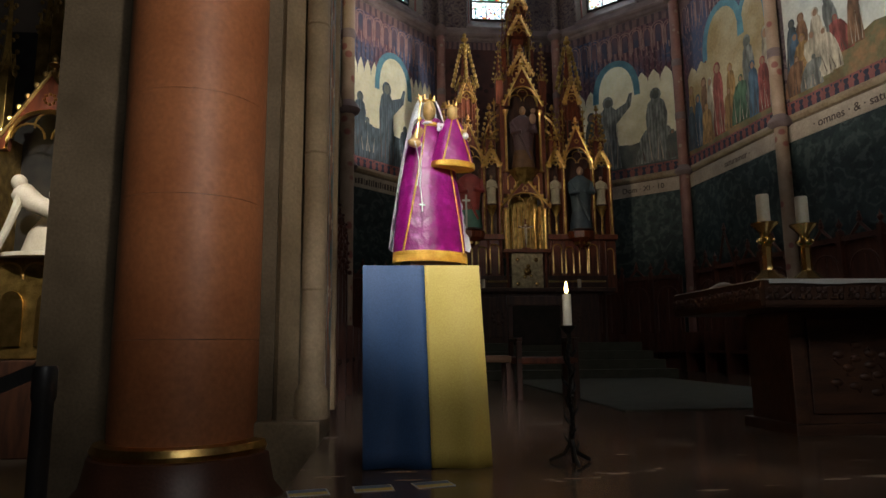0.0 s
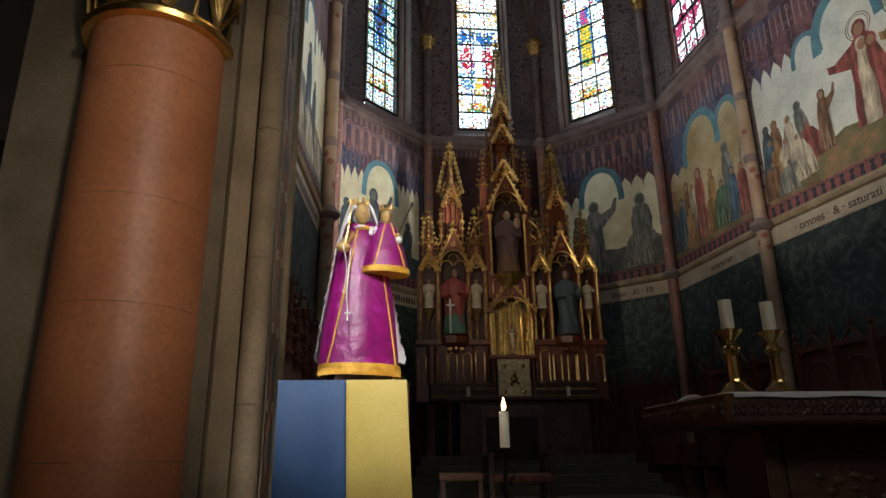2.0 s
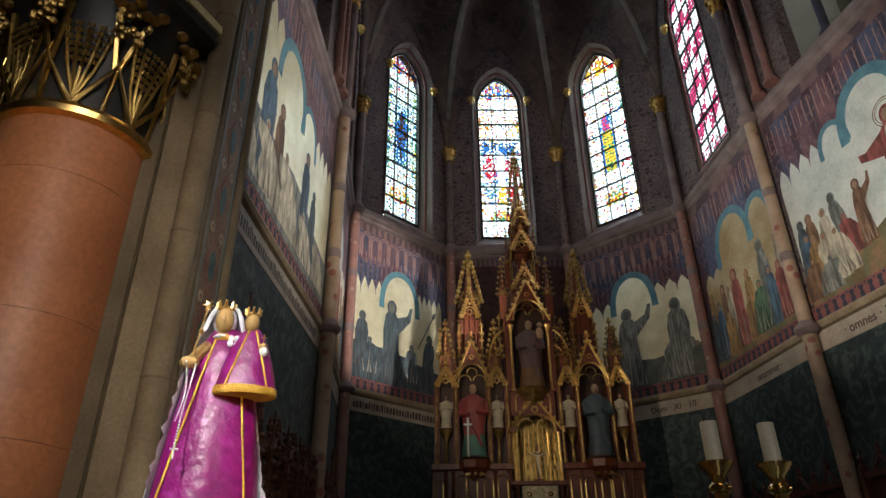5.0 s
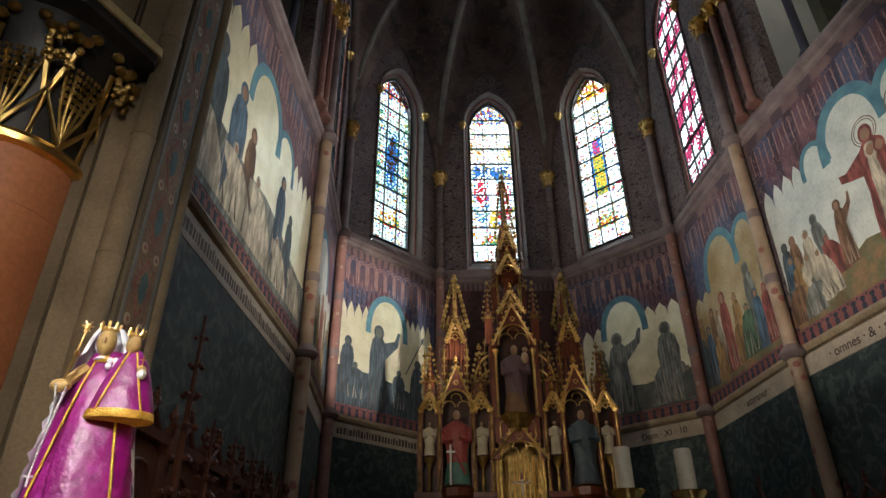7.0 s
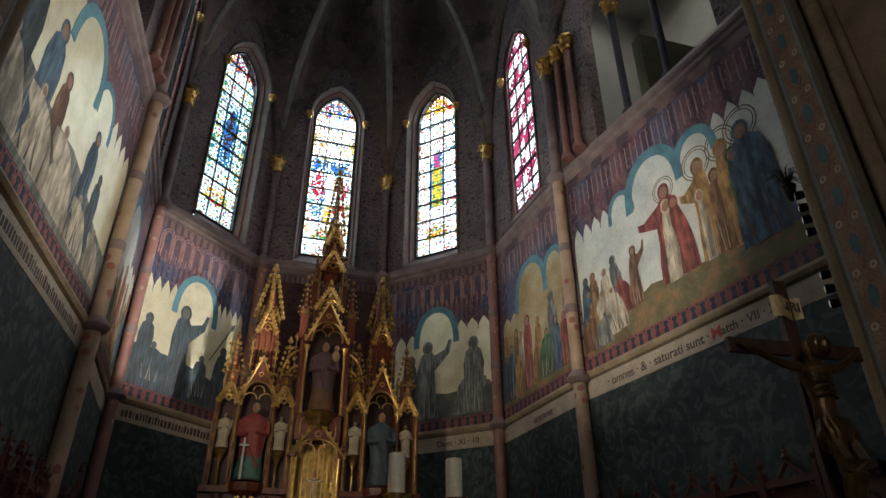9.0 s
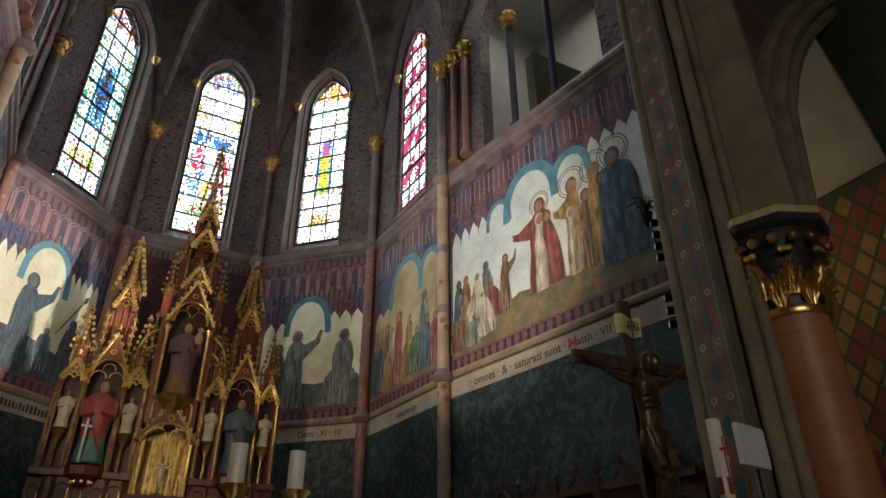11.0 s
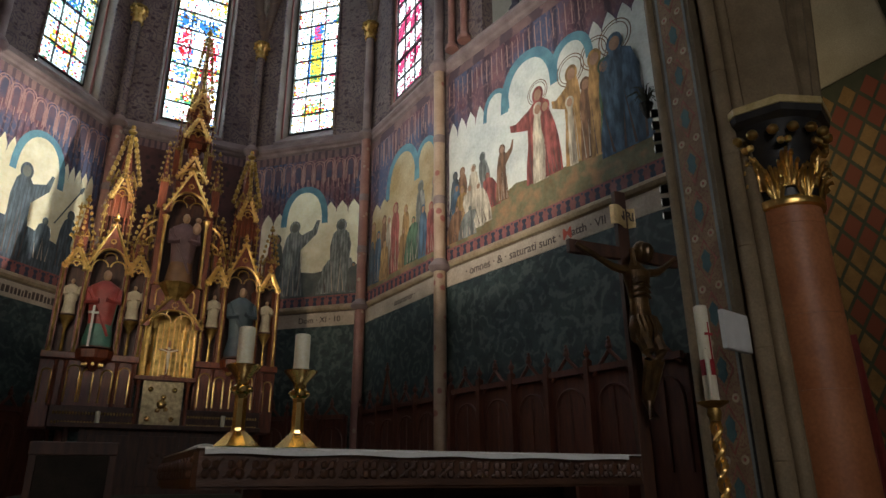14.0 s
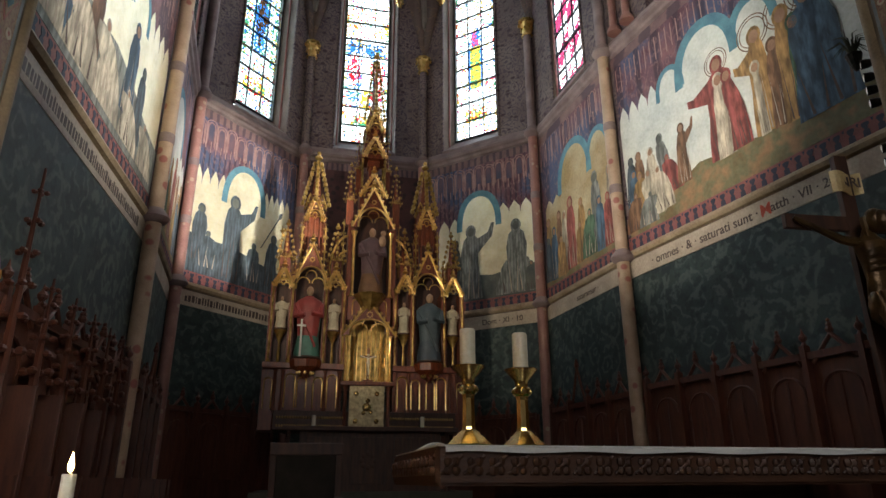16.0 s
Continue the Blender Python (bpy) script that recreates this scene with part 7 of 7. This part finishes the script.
# ---- chair and stool before the high altar ----
ch = thing("armchair", (1.95, 7.35, 0), "dark carved wooden armchair facing the nave", "chair")
for x in (-0.33, 0.33):
    for y in (-0.25, 0.25):
        bm = B()
        box(bm, x - 0.03, x + 0.03, y - 0.03, y + 0.03, 0, 0.66 if y < 0 else 1.22, 0.006)
        part("leg", bm, WOOD, ch)
    bm = B()
    box(bm, x - 0.035, x + 0.035, -0.3, 0.26, 0.66, 0.7, 0.01)
    part("arm_rest", bm, WOOD, ch)
bm = B()
box(bm, -0.36, 0.36, -0.28, 0.28, 0.4, 0.48, 0.015)
part("seat", bm, REDWOOD, ch)
bm = B()
box(bm, -0.3, 0.3, 0.22, 0.26, 0.62, 1.1, 0.01)
part("backrest", bm, shade("green_leather", (0.014, 0.011, 0.008), (0.026, 0.02, 0.015), 6, 0.7, spec=0.2), ch, "dark leather backrest")
bm = B()
box(bm, -0.37, 0.37, 0.21, 0.28, 1.1, 1.22, 0.012)
part("top_rail", bm, WOOD, ch)
so = thing("stool", (1.3, 7.3, 0), "low wooden stool with upholstered seat", "stool")
bm = B()
box(bm, -0.24, 0.24, -0.2, 0.2, 0.42, 0.5, 0.03)
part("seat", bm, shade("brown_upholstery", (0.12, 0.06, 0.03), (0.17, 0.09, 0.05), 6, 0.8), so)
for x in (-0.2, 0.2):
    for y in (-0.16, 0.16):
        bm = B()
        box(bm, x - 0.025, x + 0.025, y - 0.025, y + 0.025, 0, 0.42)
        part("leg", bm, WOOD, so)

# ---- crucifix, paschal candle and panel by the east pier ----
cr = thing("processional_cross", pose(5.7, 4.15, 0, 0, 0, -4), "tall dark wooden crucifix with a gilded plaque", "crucifix")
bm = B()
box(bm, -0.055, 0.055, -0.025, 0.025, 0.06, 3.16, 0.006)
part("upright", bm, WOOD, cr)
bm = B()
box(bm, -0.55, 0.55, -0.022, 0.0225, 2.55, 2.66, 0.006)
part("crossbar", bm, WOOD, cr)
bm = B()
box(bm, -0.25, 0.25, -0.25, 0.25, 0, 0.06, 0.01)
part("foot", bm, WOOD, cr)
bm = B()
rows = [[bm.verts.new((-0.13 + 0.26 * i / 8, -0.03 - 0.02 * math.sin(math.pi * i / 8 * 2), 2.84 + 0.17 * j + 0.01 * math.sin(i))) for i in range(9)] for j in range(2)]
for i in range(8):
    bm.faces.new((rows[0][i], rows[0][i + 1], rows[1][i + 1], rows[1][i]))
pl = part("plaque", bm, shade("pale_gilt_plaque", (0.42, 0.30, 0.13), (0.55, 0.42, 0.2), 6, 0.5, 0.2), cr, "curling gilded plaque")
pl.modifiers.new("thickness", "SOLIDIFY").thickness = 0.01
FIG = shade("dull_gilt_wood", (0.045, 0.024, 0.01), (0.14, 0.08, 0.03), 9, 0.28, 0.5, bump=0.4)
bm = B()
lathe(bm, [(0.05, 1.95), (0.1, 2.03), (0.082, 2.16), (0.1, 2.3), (0.125, 2.41), (0.06, 2.47), (0.04, 2.52)], (0, -0.12, 0), 18, 0.72)
for q in range(4):                                                       # ribs
    tube(bm, [(-0.085, -0.16, 2.2 + 0.045 * q), (0, -0.205, 2.225 + 0.045 * q), (0.085, -0.16, 2.2 + 0.045 * q)], 0.012, 6)
ball(bm, (0.05, -0.2, 2.56), 0.07, 0.85, 1.0, 1.25, 12)
ball(bm, (0.035, -0.165, 2.575), 0.078, 0.95, 0.9, 1.2, 10)
tube(bm, [(-0.03, -0.14, 2.6), (-0.04, -0.15, 2.5), (-0.03, -0.16, 2.42)], 0.03, 6, 0.012)
for s in (-1, 1):
    tube(bm, [(s * 0.1, -0.12, 2.42), (s * 0.22, -0.11, 2.44), (s * 0.32, -0.09, 2.5), (s * 0.5, -0.04, 2.62)], 0.038, 8, 0.02)
    tube(bm, [(s * 0.055, -0.13, 2.0), (s * 0.06, -0.23, 1.76), (s * 0.045, -0.22, 1.7), (s * 0.02, -0.1, 1.42), (s * 0.015, -0.15, 1.28)], 0.06, 8, 0.028)
lathe(bm, [(0.085, 1.84), (0.12, 1.88), (0.125, 1.97), (0.1, 2.05)], (0, -0.14, 0), 16, 0.8)
for q in range(7):                                                       # folds of the cloth
    tube(bm, [(-0.11 + 0.03 * q, -0.235 + 0.012 * abs(q - 3), 2.04), (-0.1 + 0.035 * q, -0.25 + 0.012 * abs(q - 3), 1.94), (-0.1 + 0.03 * q, -0.235 + 0.012 * abs(q - 3), 1.83)], 0.014, 6, 0.008)
tube(bm, [(0.11, -0.14, 2.03), (0.15, -0.14, 1.9), (0.14, -0.13, 1.74)], 0.03, 7, 0.012)
part("figure", bm, FIG, cr, "plain dull gilt figure", smooth=True)
letters("lettering", "INRI", Wall(0, 0, 1, 0, 0, -1), 0, 2.925, 0.11, INK, 0.07, pl).matrix_world = cr.matrix_world @ pose(0, -0.052, 2.925, 90, 0, 0)

pc = thing("paschal_candlestick", (6.47, 4.12, 0), "tall twisted gilded candlestick", "candlestick")
bm = B()
lathe(bm, [(0.2, 0), (0.2, 0.04), (0.12, 0.1), (0.05, 0.16)], n=16)
part("foot", bm, GOLD, pc, smooth=True)
for s in (0, math.pi):
    bm = B()
    tube(bm, [(0.028 * math.cos(s + 22 * z), 0.028 * math.sin(s + 22 * z), z) for z in [0.15 + 0.0145 * i for i in range(80)]], 0.024, 6)
    part("twisted_stem", bm, GOLD, pc, smooth=True)
bm = B()
lathe(bm, [(0.04, 1.3), (0.06, 1.36), (0.05, 1.4), (0.12, 1.44), (0.13, 1.45), (0.05, 1.46)], n=16)
part("cup", bm, DARKGOLD, pc, smooth=True)
pk = thing("paschal_candle", (6.47, 4.12, 1.46), "tall ivory paschal candle with red cross and band", "candle")
bm = B()
lathe(bm, [(0.055, 0), (0.055, 0.78), (0.045, 0.79)], n=20)
part("wax", bm, WAX, pk, smooth=True)
REDWAX = dye("red_wax", (0.42, 0.02, 0.03))
bm = B()
lathe(bm, [(0.0565, 0.2), (0.0565, 0.33)], n=20)
part("red_band", bm, REDWAX, pk, smooth=True)
bm = B()
box(bm, -0.006, 0.006, -0.06, -0.054, 0.33, 0.64), box(bm, -0.04, 0.04, -0.0602, -0.045, 0.53, 0.55)
part("red_cross", bm, REDWAX, pk)
candle(6.39, 4.05, 1.46, 0.018, 0.4, False, "thin ivory candle beside the paschal candle")
bo = thing("white_panel", pose(6.88, 4.15, -0.03, 0, 0, 12), "white square panel on a thin black pole", "panel")
bm = B()
box(bm, -0.22, 0.22, -0.05, 0.0, 1.93, 2.27, 0.01)
part("board", bm, LINEN, bo, "white board with rounded edges")
bm = B()
tube(bm, [(0.06, 0.0, 0.02), (0.06, 0.0, 2.0)], 0.012, 8)
part("pole", bm, IRON, bo)
bm = B()
lathe(bm, [(0.16, 0), (0.15, 0.02), (0.02, 0.03)], (0.06, 0, 0), 16)
part("foot", bm, IRON, bo)

# lamps on the east pier, turned to the altar
GLOW = bpy.data.materials.new("lamp_glow")
GLOW.use_nodes = True
GLOW.node_tree.nodes["Principled BSDF"].inputs["Emission Color"].default_value = (1, 0.93, 0.8, 1)
GLOW.node_tree.nodes["Principled BSDF"].inputs["Emission Strength"].default_value = 0.12
for z in (5.15, 4.98, 4.82, 4.66, 4.12, 3.95, 3.78):
    lm = thing("spot_lamp", look((7.62, 5.42, z), (1.5, 11, z)), "small dark spot lamp fixed to the pier", "lamp", "pier lamps")
    bm = B()
    lathe(bm, [(0.03, 0.12), (0.05, 0.08), (0.055, 0.0), (0.045, 0.005)], n=12)
    part("housing", bm, IRON, lm, smooth=True)
    bm = B()
    lathe(bm, [(0.044, 0.004), (0.02, -0.004)], n=12)
    part("bulb", bm, GLOW, lm, "glowing lamp face")
    bm = B()
    tube(bm, [(0, 0, 0.1), (0.1, 0, 0.22)], 0.012, 6)
    part("bracket", bm, IRON, lm)
fern = thing("dried_palm", (7.6, 5.45, 5.3), "dark dried palm tuft on the pier bracket", "plant")
bm = B()
for k in range(26):
    a, e = 2.4 * k, 0.3 + 0.5 * ((k * 7) % 10) / 10
    tube(bm, [(0, 0, 0), (0.1 * math.cos(a), 0.1 * math.sin(a), 0.16 * e + 0.1), (0.24 * math.cos(a), 0.24 * math.sin(a), 0.22 * e)], 0.012, 4, 0.002)
part("palm_tuft", bm, shade("dry_palm", (0.02, 0.025, 0.012), (0.05, 0.055, 0.03), 9, 0.8), fern)
bm = B()
lathe(bm, [(0.02, -0.2), (0.05, -0.15), (0.09, 0)], n=10)
part("bracket", bm, IRON, fern)

# ---- side altar with a marble group, beyond the west column ----
sa = thing("side_altar", (-3.75, 7.4, FLOOR), "dark gilded gothic side altar", "altar")
bm = B()
box(bm, -1.1, 1.1, -0.2, 0.6, 0, 1.05, 0.02)
part("table", bm, WOOD, sa)
bm = B()
box(bm, -1.0, 1.0, -0.05, 0.6, 1.06, 2.2, 0.02)
part("predella", bm, DARKGOLD, sa)
SW = Wall(0, -0.06, 1, 0, 0, -1)
for x in (-0.75, -0.35, 0.05, 0.45):
    bm = B()
    SW.slab(bm, [(x - 0.13, 1.2), (x + 0.13, 1.2)] + arc(x - 0.13, x + 0.13, 1.6, 0.22, 4)[::-1], 0, 0.02)
    part("gilded_panel", bm, GOLD, sa)
for x in (-0.9, -0.55, -0.25, 0.05, 0.35, 0.65):
    bm = B()
    tube(bm, [SW.at(u, z, 0.01) for u, z in [(x, 1.95)] + arc(x, x + 0.28, 2.0, 0.14, 4)], 0.015, 5)
    part("tracery", bm, GOLD, sa)
bm = B()
box(bm, -1.0, 1.0, 0.5, 0.6, 2.2, 5.2)
part("back", bm, BLACK, sa)
for x in (-0.75, 0.55):
    bm = B()
    box(bm, x - 0.06, x + 0.06, -0.05, 0.5, 2.2, 3.7)
    part("post", bm, DARKGOLD, sa)
for x, z, h, w in ((-0.75, 3.6, 2.2, 0.16), (0.55, 3.6, 2.2, 0.16), (-0.3, 4.3, 1.8, 0.14), (0.1, 4.3, 1.8, 0.14), (-0.1, 4.2, 2.6, 0.2)):
    pinnacle(x, 0.1, z + 1.58, h, w, parent=sa, mat=DARKGOLD)
gable(-0.1, 0.0, 3.55 + 1.58, 0.62, 0.85, parent=sa)
bm = B()
MARBLEW = shade("painted_white_marble", (0.6, 0.55, 0.46), (0.74, 0.69, 0.6), 5, 0.5)
lathe(bm, [(0.5, 0), (0.46, 0.12), (0.4, 0.32), (0.3, 0.46), (0.2, 0.62), (0.22, 0.8), (0.17, 0.92), (0.07, 0.98)], (0.08, 0.05, 0), 18, 0.7)
ball(bm, (0.06, -0.02, 1.1), 0.1, 0.85, 1, 1.2, 10)
lathe(bm, [(0.19, 0.86), (0.15, 1.0), (0.135, 1.12), (0.09, 1.24), (0.02, 1.27)], (0.07, 0.06, 0), 14)
tube(bm, [(-0.3, -0.24, 0.74), (-0.12, -0.28, 0.6), (0.12, -0.28, 0.5), (0.36, -0.25, 0.42), (0.48, -0.25, 0.2), (0.55, -0.25, 0.02)], 0.13, 10, 0.06)
ball(bm, (-0.34, -0.24, 0.86), 0.085, 1, 1, 1.1, 10)
tube(bm, [(-0.26, -0.32, 0.7), (-0.34, -0.34, 0.4), (-0.46, -0.34, 0.08)], 0.055, 8, 0.035)
lathe(bm, [(0.62, -0.001), (0.6, 0.05)], (0, 0, 0), 16, 0.65)
pi_ = tagged(part("statue", bm, MARBLEW, smooth=True), "pale painted statue group on the side altar", "statue")
pi_.location = (-3.75, 7.5, FLOOR + 2.2)

# queue post with belt
qp = thing("barrier_post", (-0.93, 1.75, FLOOR), "black barrier post with a dark belt", "barrier")
bm = B()
lathe(bm, [(0.16, 0), (0.16, 0.02), (0.03, 0.03), (0.03, 0.98), (0.036, 0.99), (0.036, 1.08), (0.03, 1.09)], n=16)
part("post", bm, BLACK, qp, smooth=True)
bm = B()
rows = [[bm.verts.new((-0.03 - 1.2 * i / 10, -0.05 * i / 10, 1.05 - 0.28 * math.sin(math.pi * i / 16) + 0.05 * j)) for i in range(11)] for j in range(2)]
for i in range(10):
    bm.faces.new((rows[0][i], rows[0][i + 1], rows[1][i + 1], rows[1][i]))
part("belt", bm, BLACK, qp).modifiers.new("thickness", "SOLIDIFY").thickness = 0.003

# banner leaning at the aisle wall
fl = thing("banner", (10.3, 5.15, FLOOR), "dark red banner hanging furled on its pole", "banner")
bm = B()
tube(bm, [(0, 0, 0), (0.05, 0.05, 3.4)], 0.02, 8)
part("pole", bm, WOOD, fl)
bm = B()
rows = []
for j in range(12):
    t = j / 11
    rows.append([bm.verts.new((-0.18 * t - 0.22 * t * math.cos(a) * (0.6 + 0.4 * math.sin(3 * a)), -0.05 + 0.2 * (0.3 + 0.7 * t) * math.sin(a), 3.1 - 2.0 * t)) for a in [2 * math.pi * i / 20 for i in range(20)]])
for a, b in zip(rows, rows[1:]):
    for i in range(20):
        bm.faces.new((a[i], a[(i + 1) % 20], b[(i + 1) % 20], b[i]))
part("cloth", bm, dye("faded_red_cloth", (0.22, 0.03, 0.025)), fl, "faded red cloth", smooth=True)
